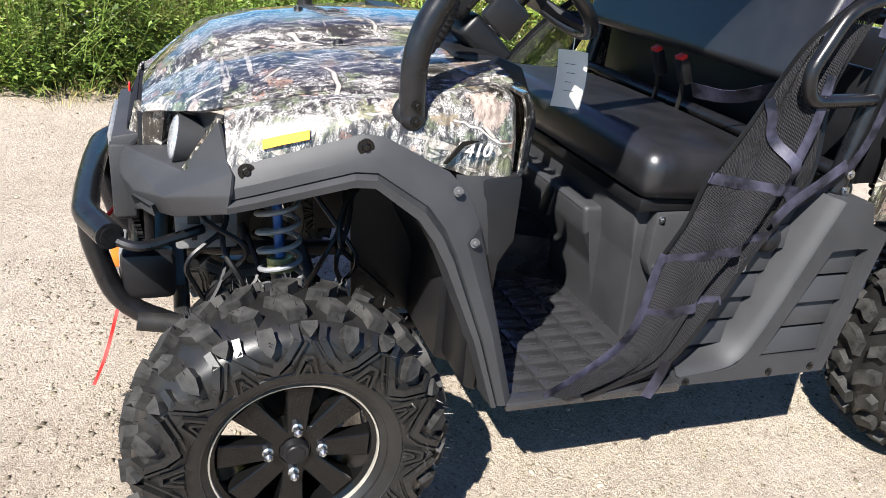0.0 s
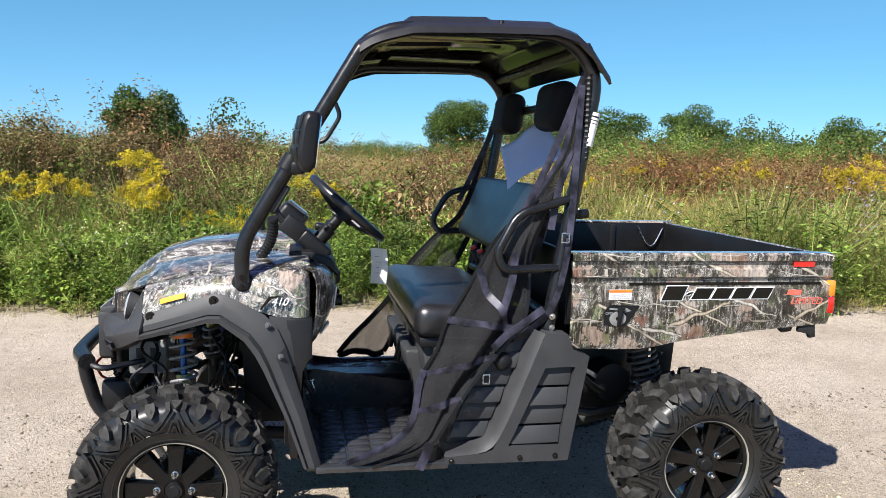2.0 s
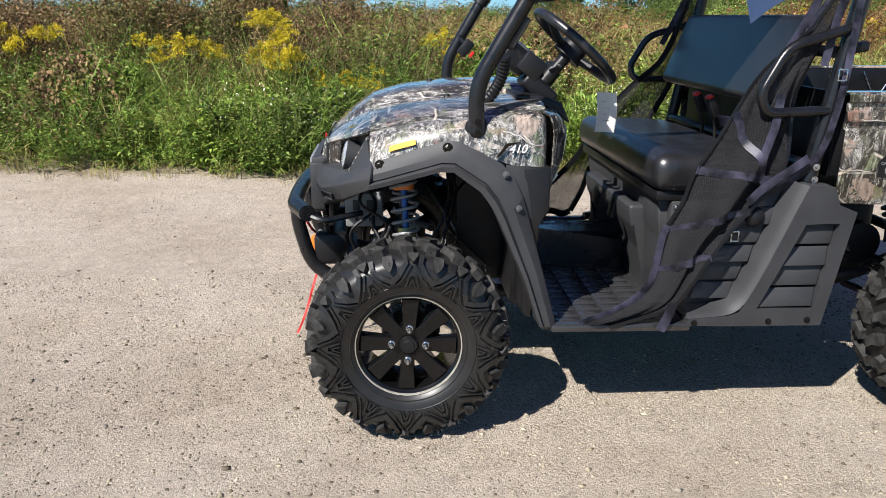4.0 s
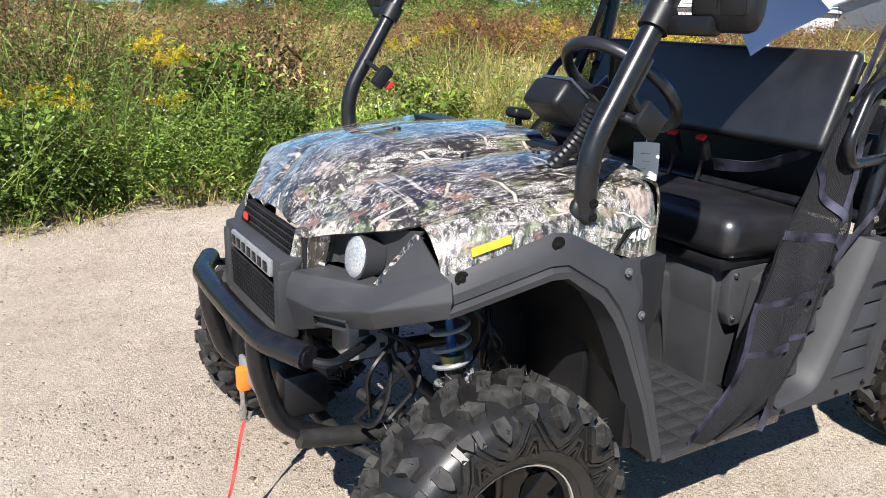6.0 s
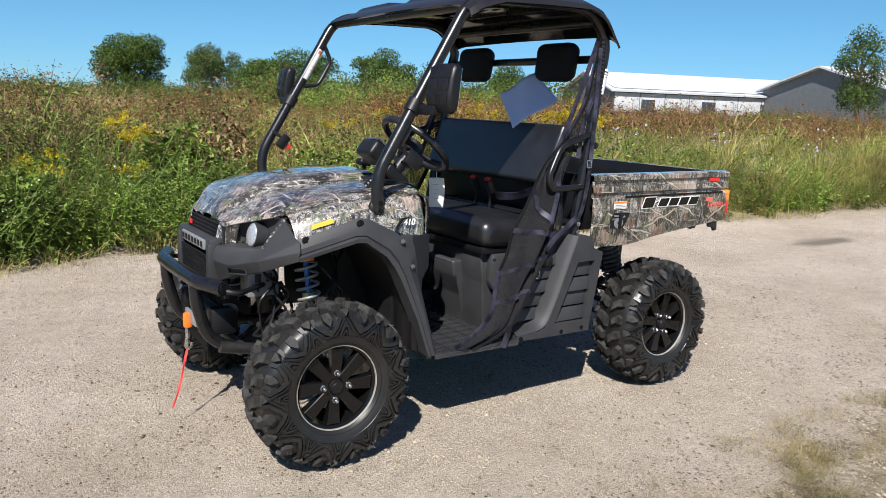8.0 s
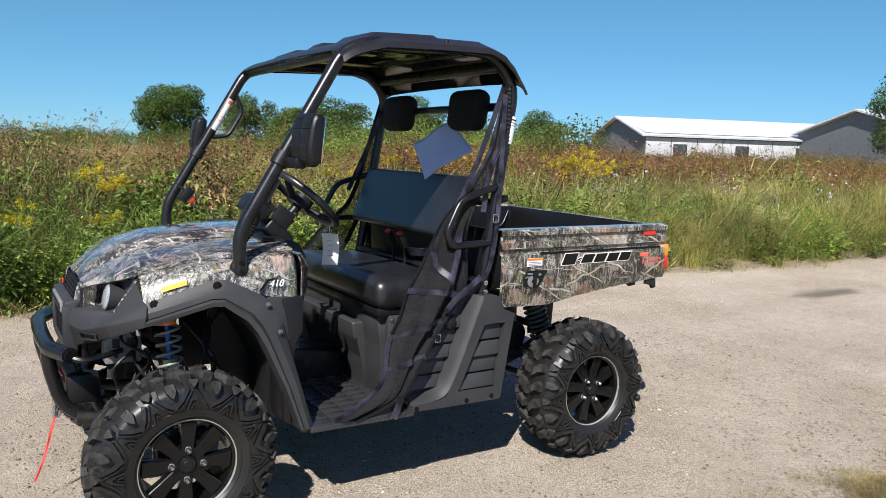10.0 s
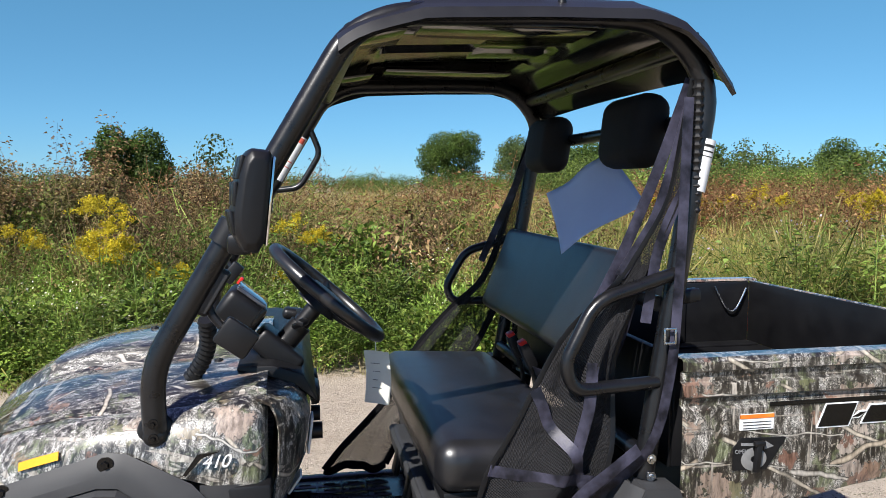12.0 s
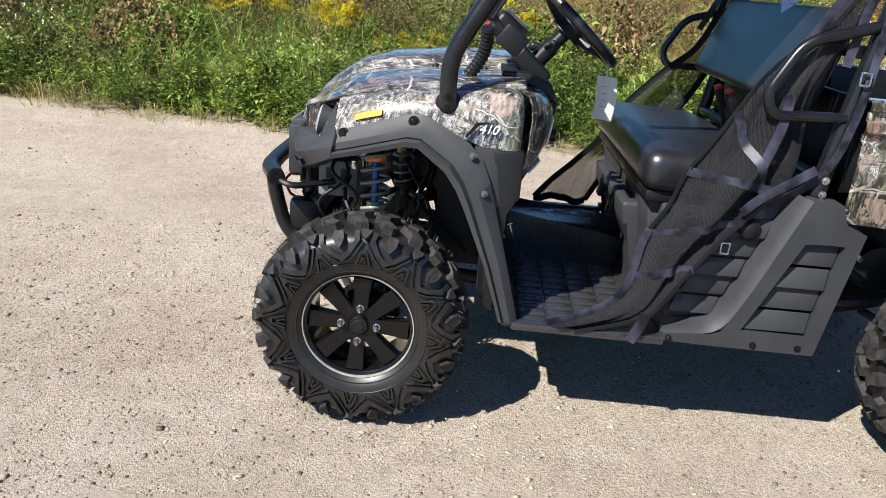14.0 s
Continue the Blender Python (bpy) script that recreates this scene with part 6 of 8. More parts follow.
for k in range(5):
    z0, z1 = 0.442 + 0.062 * k, 0.442 + 0.062 * k + (0.060 if k % 2 else 0.052)
    xa, xb = 1.045 + (z0 - 0.44) * 0.43, 1.045 + (z1 - 0.44) * 0.43
    bm = ledge(xa - 0.13, xa - 0.004, xb - 0.13, xb - 0.004, z0, z1, -0.634 if k % 2 == 0 else -0.624, -0.614, -0.600)
    for o, b in ((n2, bm.copy()), (f2, flipped(bm))):
        part("slat", b, PLASTIC, o)
    bm.free()
bm = bmesh.new()
bmesh.ops.create_uvsphere(bm, u_segments=20, v_segments=12, radius=0.034, matrix=pose(1.102, -0.622, 0.712) @ Matrix.Diagonal((1, 0.8, 1, 1)))
both("side_cap", bm, BLACK_PLASTIC, utv, "round black cap on the side panel")
for x, z in ((0.915, 0.380), (1.16, 0.381), (1.29, 0.383)):
    both("panel_bolt", bolt(bmesh.new(), x, -0.689, z, 0.008), GLOSS_BLACK, utv)
bm = bolt(bmesh.new(), 1.226, -0.640, 0.778, 0.010)
both("brass_bolt", bm, STEEL, utv, "brass-coloured bolt head")


# side nets
def net(y_sign, left, right, seed, n=46, k=26):
    a, b = bent(left, n), bent(right, n)
    rnd = random.Random(seed)
    bm = bmesh.new()
    uv = bm.loops.layers.uv.new("UVMap")
    ph = [rnd.uniform(0, 6) for _ in range(3)]
    g, coords = [], {}
    run = 0.0
    for i in range(n):
        if i:
            run += float(np.linalg.norm((a[i] + b[i] - a[i - 1] - b[i - 1]) / 2))
        row = []
        width = float(np.linalg.norm(b[i] - a[i]))
        for j in range(k):
            t = j / (k - 1)
            p = a[i] * (1 - t) + b[i] * t
            s = i / (n - 1)
            fold = 0.015 * math.sin(t * 9 + ph[0] + 2.6 * s) + 0.008 * math.sin(t * 17 + ph[1] - 9 * s) + 0.004 * math.sin(s * 24 + t * 5 + ph[2])
            belly = 0.018 * math.sin(math.pi * t) * math.sin(math.pi * s) ** 0.5
            v = bm.verts.new((p[0] + 0.3 * fold, y_sign * (abs(p[1]) + belly + fold * min(1, width * 7)), p[2] + 0.2 * fold))
            coords[v] = (t * max(width, 0.16) * 1.25, run)
            row.append(v)
        g.append(row)
    for i in range(n - 1):
        for j in range(k - 1):
            f = bm.faces.new((g[i][j], g[i][j + 1], g[i + 1][j + 1], g[i + 1][j]))
            for lp in f.loops:
                lp[uv].uv = coords[lp.vert]
    pts = [[v.co.copy() for v in row] for row in g]
    return bm, pts


def band(pts, width, off=0.004, y_sign=-1):
    """A strap along a run of points."""
    rows = []
    for i, p in enumerate(pts):
        d = (pts[min(i + 1, len(pts) - 1)] - pts[max(i - 1, 0)]).normalized()
        s = d.cross(Vector((0, 1, 0))).normalized() * width / 2
        o = Vector((0, y_sign * off, 0))
        rows.append([p - s + o, p + o * 1.2, p + s + o])
    return sheet(bmesh.new(), rows, 0.0015)


LEFT = [(1.36, -0.60, 1.72), (1.315, -0.595, 1.45), (1.20, -0.59, 1.27), (1.075, -0.595, 1.163), (1.008, -0.60, 1.045), (0.945, -0.61, 0.925), (0.894, -0.615, 0.854), (0.877, -0.62, 0.759), (0.806, -0.62, 0.675), (0.797, -0.625, 0.585), (0.784, -0.625, 0.478), (0.693, -0.64, 0.418), (0.545, -0.685, 0.384)]
RIGHT = [(1.385, -0.60, 1.70), (1.345, -0.605, 1.45), (1.255, -0.60, 1.25), (1.205, -0.605, 1.10), (1.205, -0.61, 0.983), (1.19, -0.625, 0.87), (1.103, -0.645, 0.770), (1.037, -0.665, 0.712), (0.967, -0.685, 0.634), (0.894, -0.695, 0.530), (0.846, -0.692, 0.432), (0.640, -0.694, 0.374)]
bm, pts = net(-1, LEFT, RIGHT, 3)
driver_net = part("side_net", bm, NET, utv, "black mesh side net hanging unhooked from the pillar", sharp=180)


def on_net(i, j):
    k = min(int(i), 44)
    return pts[k][j].lerp(pts[k + 1][j], i - k)


def nearest_row(z, j):
    return min((i * 0.1 for i in range(450)), key=lambda i: abs(on_net(i, j).z - z))


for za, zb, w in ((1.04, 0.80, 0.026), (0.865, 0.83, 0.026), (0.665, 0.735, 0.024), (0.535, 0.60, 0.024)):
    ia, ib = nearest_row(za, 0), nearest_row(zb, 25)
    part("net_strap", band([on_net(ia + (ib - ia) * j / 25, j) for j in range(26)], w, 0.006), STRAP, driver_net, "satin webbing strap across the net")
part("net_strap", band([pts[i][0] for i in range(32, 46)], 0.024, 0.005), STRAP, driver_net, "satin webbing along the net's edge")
for j in (0, 25):
    part("net_hem", band([pts[i][j] for i in range(46)], 0.012), BLACK_PLASTIC, driver_net, "black hem of the net")
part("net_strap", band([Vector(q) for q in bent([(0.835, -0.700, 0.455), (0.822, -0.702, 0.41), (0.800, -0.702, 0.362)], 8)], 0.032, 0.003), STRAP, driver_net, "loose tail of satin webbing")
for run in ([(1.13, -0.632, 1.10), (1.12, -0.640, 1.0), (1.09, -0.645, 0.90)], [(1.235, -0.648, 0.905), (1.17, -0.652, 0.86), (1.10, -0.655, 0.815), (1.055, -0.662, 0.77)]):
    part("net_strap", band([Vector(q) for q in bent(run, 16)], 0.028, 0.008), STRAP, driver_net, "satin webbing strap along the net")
FAR_LEFT = [(1.395, 0.60, 1.72), (1.330, 0.60, 1.51), (1.278, 0.60, 1.35), (1.245, 0.60, 1.23), (1.190, 0.60, 1.11), (1.090, 0.61, 1.03), (1.030, 0.62, 0.965), (0.935, 0.62, 0.865), (0.840, 0.62, 0.690), (0.735, 0.63, 0.575), (0.667, 0.64, 0.509), (0.596, 0.645, 0.415)]
FAR_RIGHT = [(1.420, 0.60, 1.70), (1.375, 0.60, 1.50), (1.350, 0.61, 1.37), (1.328, 0.62, 1.23), (1.300, 0.63, 1.11), (1.265, 0.64, 1.04), (1.215, 0.65, 0.93), (1.165, 0.65, 0.84), (0.990, 0.66, 0.70), (0.905, 0.66, 0.62), (0.884, 0.66, 0.515), (0.826, 0.66, 0.405)]
bm, pts = net(1, FAR_LEFT, FAR_RIGHT, 8)
far_net = part("side_net", bm, OPEN_NET, utv, "black mesh side net draped beside the passenger seat", sharp=180)
for j in (0, 25):
    part("net_hem", band([pts[i][j] for i in range(46)], 0.026, 0.004, 1), BLACK_PLASTIC, far_net, "black hem of the net")
# the hem along the far net's lower end
part("net_hem", band(pts[45], 0.032, 0.004, 1), BLACK_PLASTIC, far_net, "black hem of the net")

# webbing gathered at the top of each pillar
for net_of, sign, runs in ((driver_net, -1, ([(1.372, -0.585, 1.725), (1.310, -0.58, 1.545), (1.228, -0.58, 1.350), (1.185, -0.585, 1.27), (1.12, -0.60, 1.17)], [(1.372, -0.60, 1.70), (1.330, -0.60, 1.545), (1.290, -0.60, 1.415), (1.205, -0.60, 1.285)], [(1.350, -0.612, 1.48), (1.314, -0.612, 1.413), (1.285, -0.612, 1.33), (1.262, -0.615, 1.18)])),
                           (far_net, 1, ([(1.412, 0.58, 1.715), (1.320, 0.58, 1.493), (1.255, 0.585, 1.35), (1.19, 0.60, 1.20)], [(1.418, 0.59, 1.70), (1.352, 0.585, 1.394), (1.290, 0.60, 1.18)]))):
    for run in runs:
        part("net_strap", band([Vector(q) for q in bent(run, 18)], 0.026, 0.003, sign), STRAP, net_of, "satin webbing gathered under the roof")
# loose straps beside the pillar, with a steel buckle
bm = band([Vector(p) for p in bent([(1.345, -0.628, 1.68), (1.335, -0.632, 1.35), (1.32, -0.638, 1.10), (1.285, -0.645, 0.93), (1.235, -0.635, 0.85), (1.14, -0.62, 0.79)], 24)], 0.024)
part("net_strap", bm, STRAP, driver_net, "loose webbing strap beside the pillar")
bm = bmesh.new()
for dx, dz, w, h in ((0, 0.016, 0.030, 0.005), (0, -0.016, 0.030, 0.005), (-0.013, 0, 0.005, 0.034), (0.013, 0, 0.005, 0.034)):
    box(bm, (1.045 + dx * 0.9, -0.628, 0.650 + dz), (w * 0.9, 0.005, h), 0.0015)
part("strap_buckle", bm, ZINC, driver_net, "steel strap buckle")
bm = bmesh.new()
for dx, dz, w, h in ((0, 0.016, 0.030, 0.005), (0, -0.016, 0.030, 0.005), (-0.013, 0, 0.005, 0.034), (0.013, 0, 0.005, 0.034)):
    box(bm, (1.305 + dx, -0.650, 1.155 + dz), (w, 0.005, h), 0.0015)
part("strap_buckle", bm, ZINC, driver_net, "steel strap buckle")

bm = box(bmesh.new(), (1.385, -0.585, 1.234), (0.050, 0.030, 0.032), 0.008, (0, -8, 0))
box(bm, (1.350, -0.592, 1.236), (0.040, 0.018, 0.020), 0.004)
part("net_hook", bm, BLACK_PLASTIC, utv, "black hook behind the pillar")
bm = bmesh.new()
for dx, dz, w, h in ((0, 0.022, 0.034, 0.007), (0, -0.022, 0.034, 0.007), (-0.014, 0, 0.007, 0.046), (0.014, 0, 0.007, 0.046)):
    box(bm, (0.439 + dx, -0.208, 0.509 + dz), (w, 0.005, h), 0.0015, (0, -20, 0))
clasp = part("belt_clasp", bm, ZINC, utv, "steel belt clasp hanging by the firewall")
part("clasp_strap", band([Vector(q) for q in bent([(0.405, -0.22, 0.60), (0.422, -0.212, 0.56), (0.434, -0.208, 0.53)], 8)], 0.020, 0.002), BLACK_PLASTIC, clasp)

# seat belts
for y in (-0.066, 0.055):
    bm = tube(bmesh.new(), [(1.19, y, 0.87), (1.18, y - 0.02, 0.92), (1.155, y - 0.045, 0.975)], 0.007, 0.02, 8)
    stalk = part("belt_stalk", bm, DARK_METAL, utv, "belt buckle stalk")
    bm = box(bmesh.new(), (1.148, y - 0.050, 1.000), (0.030, 0.038, 0.078), 0.007, (0, -25, 0))
    part("belt_buckle", bm, BLACK_PLASTIC, stalk, "black belt buckle")
    bm = box(bmesh.new(), (1.131, y - 0.051, 1.036), (0.022, 0.032, 0.016), 0.003, (0, -25, 0))
    part("buckle_button", bm, RED, stalk, "red release button")
bm = band([Vector(p) for p in bent([(1.30, -0.50, 1.30), (1.25, -0.45, 1.05), (1.18, -0.30, 0.965), (1.16, -0.15, 0.955)], 16)], 0.045)
part("seat_belt", bm, STRAP, utv, "black webbing seat belt")
bm = bmesh.new()
box(bm, (0.285, 0.50, 1.185), (0.045, 0.03, 0.075), 0.008, (0, 40, 0))
tube(bm, [(0.285, 0.50, 1.20), (0.262, 0.55, 1.225), (0.268, 0.59, 1.235)], 0.008, 0.01, 8)
clip = part("net_clip", bm, BLACK_PLASTIC, utv, "black net clip on the pillar")
part("clip_button", box(bmesh.new(), (0.310, 0.50, 1.158), (0.012, 0.031, 0.028), 0.003, (0, 40, 0)), RED, clip, "red clip button")
bm = tube(bmesh.new(), [(1.375, -0.615, 1.72 - 0.006 * k) for k in range(50)], [0.010 + 0.004 * (k % 3 == 0) for k in range(50)], 0, 8)
part("bungee_cord", bm, BLACK_PLASTIC, utv, "black coiled cord beside the pillar")

# ---- loose things hung on the vehicle ----
bm = bmesh.new()
rows = []
q = [Vector((1.212, -0.076, 1.464)), Vector((1.365, -0.16, 1.577)), Vector((1.207, -0.19, 1.297)), Vector((1.395, -0.31, 1.44))]
for i in range(13):
    t = i / 12
    rows.append([tuple(q[0].lerp(q[2], t).lerp(q[1].lerp(q[3], t), s / 16) + Vector((0.012 * math.sin(s * 0.4 + t * 2), 0, 0))) for s in range(17)])
paper = part("paper_sheet", sheet(bm, rows, 0.0008), PAPER, None, sharp=180)
tagged(paper, "large white paper sheet hung below the headrests", "paper")
bm = bmesh.new()
rows = [[(0.662 + 0.006 * math.sin(t * 3), -0.280, 1.07 - 0.135 * t), (0.692, -0.302, 1.072 - 0.135 * t), (0.720 + 0.006 * math.sin(t * 3), -0.320, 1.07 - 0.135 * t)] for t in np.linspace(0, 1, 8)]
tag = part("paper_tag", sheet(bm, rows, 0.0008), TAG, None)
tagged(tag, "buff card tag with handwriting hanging from the steering wheel", "tag")
for k in range(4):
    part("written_line", box(bmesh.new(), (0.688 + 0.004 * (k % 2), -0.3035, 1.040 - 0.021 * k), (0.026 - 0.006 * (k % 3), 0.0012, 0.0010), 0.0, (0, 0, -33)), PLASTIC, tag)
part("tag_string", tube(bmesh.new(), [(0.69, -0.30, 1.115), (0.69, -0.30, 1.066)], 0.0012, 0, 6), WHITE, tag)


# ---- plants ----
GREEN = leaf_material("weed_leaves", [(0.040, 0.080, 0.013), (0.095, 0.165, 0.026), (0.170, 0.265, 0.045), (0.240, 0.350, 0.068), (0.310, 0.405, 0.112), (0.19, 0.20, 0.062)], through=0.20)
PALE_GREEN = leaf_material("pale_weed_leaves", [(0.11, 0.149, 0.033), (0.187, 0.237, 0.055), (0.275, 0.319, 0.088), (0.264, 0.242, 0.099)], through=0.45)
FEATHERY = leaf_material("feathery_leaves", [(0.070, 0.125, 0.022), (0.130, 0.215, 0.038), (0.195, 0.30, 0.062), (0.26, 0.37, 0.098)], through=0.22)
DEEP_GREEN = leaf_material("bushy_weed_leaves", [(0.034, 0.066, 0.012), (0.088, 0.150, 0.025), (0.16, 0.245, 0.042), (0.25, 0.335, 0.072), (0.12, 0.12, 0.035)], through=0.15)
OLIVE = leaf_material("olive_seeding_weeds", [(0.10, 0.098, 0.030), (0.17, 0.165, 0.050), (0.25, 0.225, 0.085), (0.30, 0.24, 0.12), (0.13, 0.15, 0.04)], 0.7, 0.25)
WITHERED = leaf_material("withered_leaves", [(0.065, 0.035, 0.022), (0.16, 0.092, 0.052), (0.27, 0.17, 0.092), (0.38, 0.27, 0.155), (0.15, 0.14, 0.05)], 0.8, 0.2)
BROWN = leaf_material("dry_brown_leaves", [(0.075, 0.045, 0.026), (0.155, 0.098, 0.055), (0.25, 0.165, 0.092), (0.19, 0.17, 0.065), (0.36, 0.265, 0.15), (0.12, 0.125, 0.04)], 0.8, 0.2)
STRAW = leaf_material("straw_and_olive_grass", [(0.26, 0.25, 0.060), (0.46, 0.40, 0.14), (0.58, 0.50, 0.22), (0.36, 0.35, 0.090), (0.60, 0.51, 0.26), (0.24, 0.21, 0.065)], 0.7, 0.38)
BROWN_FIELD = leaf_material("rust_brown_field_leaves", [(0.143, 0.063, 0.033), (0.244, 0.115, 0.061), (0.336, 0.178, 0.099), (0.252, 0.178, 0.075), (0.42, 0.266, 0.156)], 0.8, 0.3)
DRY_MAT = leaf_material("matted_dry_grass", [(0.16, 0.125, 0.07), (0.30, 0.235, 0.13), (0.42, 0.34, 0.20), (0.21, 0.20, 0.08), (0.24, 0.195, 0.10), (0.12, 0.095, 0.05)], 0.8, 0.2)
FLOWER_WHITE = leaf_material("white_petals", [(0.62, 0.62, 0.56), (0.80, 0.80, 0.76)], 0.6, 0.3)
FLOWER_LILAC = leaf_material("lilac_petals", [(0.42, 0.38, 0.58), (0.55, 0.50, 0.68)], 0.6, 0.3)
GOLD = leaf_material("goldenrod_florets", [(0.40, 0.34, 0.02), (0.58, 0.46, 0.025), (0.68, 0.54, 0.05)], 0.7, 0.25)
TREE_LEAF = leaf_material("tree_leaves", [(0.045, 0.080, 0.018), (0.080, 0.135, 0.028), (0.13, 0.195, 0.045)], through=0.4)
WOODS_LEAF = leaf_material("woods_leaves", [(0.060, 0.095, 0.024), (0.105, 0.155, 0.036), (0.165, 0.225, 0.055)], through=0.4)
PALE_LEAF = leaf_material("pale_shrub_leaves", [(0.060, 0.100, 0.030), (0.095, 0.140, 0.045), (0.125, 0.165, 0.060)])
BARK = plain("grey_brown_bark", (0.06, 0.045, 0.032), (0.16, 0.125, 0.09), 0.9, scale=14, grain=80, relief=0.6)
rng = np.random.default_rng(7)


def quads_to_mesh(name, verts, mats, material_ids=None):
    """Every four rows of verts are one face."""
    v = np.asarray(verts, np.float32).reshape(-1, 3)
    n = len(v) // 4
    me = bpy.data.meshes.new(name)
    me.vertices.add(len(v)), me.loops.add(len(v)), me.polygons.add(n)
    me.vertices.foreach_set("co", v.ravel())
    me.loops.foreach_set("vertex_index", np.arange(len(v), dtype=np.int32))
    me.polygons.foreach_set("loop_start", np.arange(0, len(v), 4, dtype=np.int32))
    for m in mats:
        me.materials.append(m)
    if material_ids is not None:
        me.polygons.foreach_set("material_index", np.asarray(material_ids, np.int32))
    me.update(calc_edges=True)
    return me


def unit(a):
    return a / np.maximum(1e-9, np.linalg.norm(a, axis=-1, keepdims=True))


def leaves_at(base, way, length, width, droop=0.25):
    """Pointed leaves: one folded kite each, from base along way."""
    k = len(base)
    side = unit(np.cross(way, rng.normal(size=(k, 3)) * 0.35 + (0, 0, 1)))
    L, W = np.asarray(length)[:, None], np.asarray(width)[:, None]
    tip = base + way * L - np.array([0, 0, 1]) * L * droop
    mid = base + way * L * 0.5
    return np.stack([base, mid + side * W * 0.5, tip, mid - side * W * 0.5], 1)


def ribbons(a, b, w):
    side = unit(np.cross(b - a, rng.normal(size=a.shape) + 1e-3)) * np.asarray(w)[:, None] * 0.5
    return np.stack([a - side, a + side, b + side * 0.5, b - side * 0.5], 1)


def leafy(h, stems, per_stem, ll, lw, spread, bare=0.1, droop=0.3, up=0.5):
    out = []
    for _ in range(stems):
        foot = np.array([rng.normal() * spread * 0.25, rng.normal() * spread * 0.25, 0])
        lean = np.array([rng.normal() * spread, rng.normal() * spread, 0]) * h
        H = h * rng.uniform(0.7, 1.0)
        t = np.linspace(0, 1, 5)
        p = foot + np.stack([lean[0] * t ** 1.5, lean[1] * t ** 1.5, H * t], 1)
        out.append(ribbons(p[:-1], p[1:], np.full(4, 0.006)))
        s = rng.uniform(bare, 1, per_stem)
        base = foot + np.stack([lean[0] * s ** 1.5, lean[1] * s ** 1.5, H * s], 1)
        az = rng.uniform(0, 2 * np.pi, per_stem)
        el = rng.uniform(-0.1, 1, per_stem) * up
        way = np.stack([np.cos(az) * np.cos(el), np.sin(az) * np.cos(el), np.sin(el)], 1)
        base = base + way * rng.uniform(0, 0.07, per_stem)[:, None] * h
        k = rng.uniform(0.55, 1.1, per_stem) * (1.15 - 0.5 * s)
        out.append(leaves_at(base, way, ll * k, lw * k, droop))
    return np.concatenate(out)


def tuft(h, blades, w, spread):
    az = rng.uniform(0, 2 * np.pi, blades)
    r = rng.uniform(0.05, spread, blades)
    foot = np.stack([np.cos(az) * r * 0.25, np.sin(az) * r * 0.25, np.zeros(blades)], 1)
    H = h * rng.uniform(0.5, 1.0, blades)
    way = np.stack([np.cos(az) * r, np.sin(az) * r, np.ones(blades)], 1)
    mid = foot + way * H[:, None] * 0.55
    tip = foot + np.stack([way[:, 0] * 1.7, way[:, 1] * 1.7, way[:, 2] * 0.93], 1) * H[:, None]
    head = ribbons(mid + (tip - mid) * 0.5, tip, np.full(blades, w * 2.0))
    return np.concatenate([ribbons(foot, mid, np.full(blades, w)), ribbons(mid, tip, np.full(blades, w * 0.7)), head[rng.random(blades) < 0.5]])


def heads(h, n, size, spread):
    """Small round flowers over the top of a plant."""
    az, r = rng.uniform(0, 2 * np.pi, n), np.sqrt(rng.uniform(0, 1, n)) * spread
    c = np.stack([np.cos(az) * r, np.sin(az) * r, h * rng.uniform(0.65, 1.05, n)], 1)
    a = unit(rng.normal(size=(n, 3)) * 0.4 + (0, -0.5, 0.6))
    u = unit(np.cross(a, rng.normal(size=(n, 3))))
    v = np.cross(a, u)
    s = (size * rng.uniform(0.6, 1.2, n))[:, None]
    return np.stack([c - u * s, c - v * s, c + u * s, c + v * s], 1)


def spread_out(templates, spots):
    """Copies of the templates at spots of x, y, z, scale, turn: one array of faces."""
    spots = np.asarray(spots, float)
    pick = rng.integers(0, len(templates), len(spots))
    out = []
    for k, tp in enumerate(templates):
        s = spots[pick == k]
        if not len(s):
            continue
        c, n = np.cos(s[:, 4]) * s[:, 3], np.sin(s[:, 4]) * s[:, 3]
        q = tp.reshape(-1, 3)
        x = q[None, :, 0] * c[:, None] - q[None, :, 1] * n[:, None] + s[:, 0:1]
        y = q[None, :, 0] * n[:, None] + q[None, :, 1] * c[:, None] + s[:, 1:2]
        z = q[None, :, 2] * s[:, 3:4] + s[:, 2:3]
        out.append(np.stack([x, y, z], -1).reshape(-1, 3))
    return np.concatenate(out)


def stuff(name, templates, spots, material, label, category="weeds"):
    me = quads_to_mesh(name, spread_out(templates, spots), [material])
    return tagged(new(name, me), label, category, kind="stuff")


def blob(x, y, scale, seed):
    return noise.noise(Vector((x * scale + seed * 7.3, y * scale - seed * 3.1, seed)))


def spots_in(n, x0, x1, depth0, depth1, s0, s1, keep, power=1.0):
    """Random spots from depth0 to depth1 beyond the road's edge, where keep(x, y, depth) says so."""
    out = []
    while len(out) < n:
        x = rng.uniform(x0, x1)
        d = depth0 + (depth1 - depth0) * rng.uniform() ** power
        y = road_edge(min(max(x, -14), 16)) + d
        if keep(x, y, d) > rng.uniform():
            out.append((x, y, ground_height(x, y) if y < 40 else 0.1, rng.uniform(s0, s1) * (1 + 0.6 * blob(x, y, 0.8, 41) + 0.45 * blob(x, y, 2.1, 43)), rng.uniform(0, 6.28)))
    return out


def fade(d, a, b):
    return min(1.0, max(0.0, (d - a) / (b - a)))


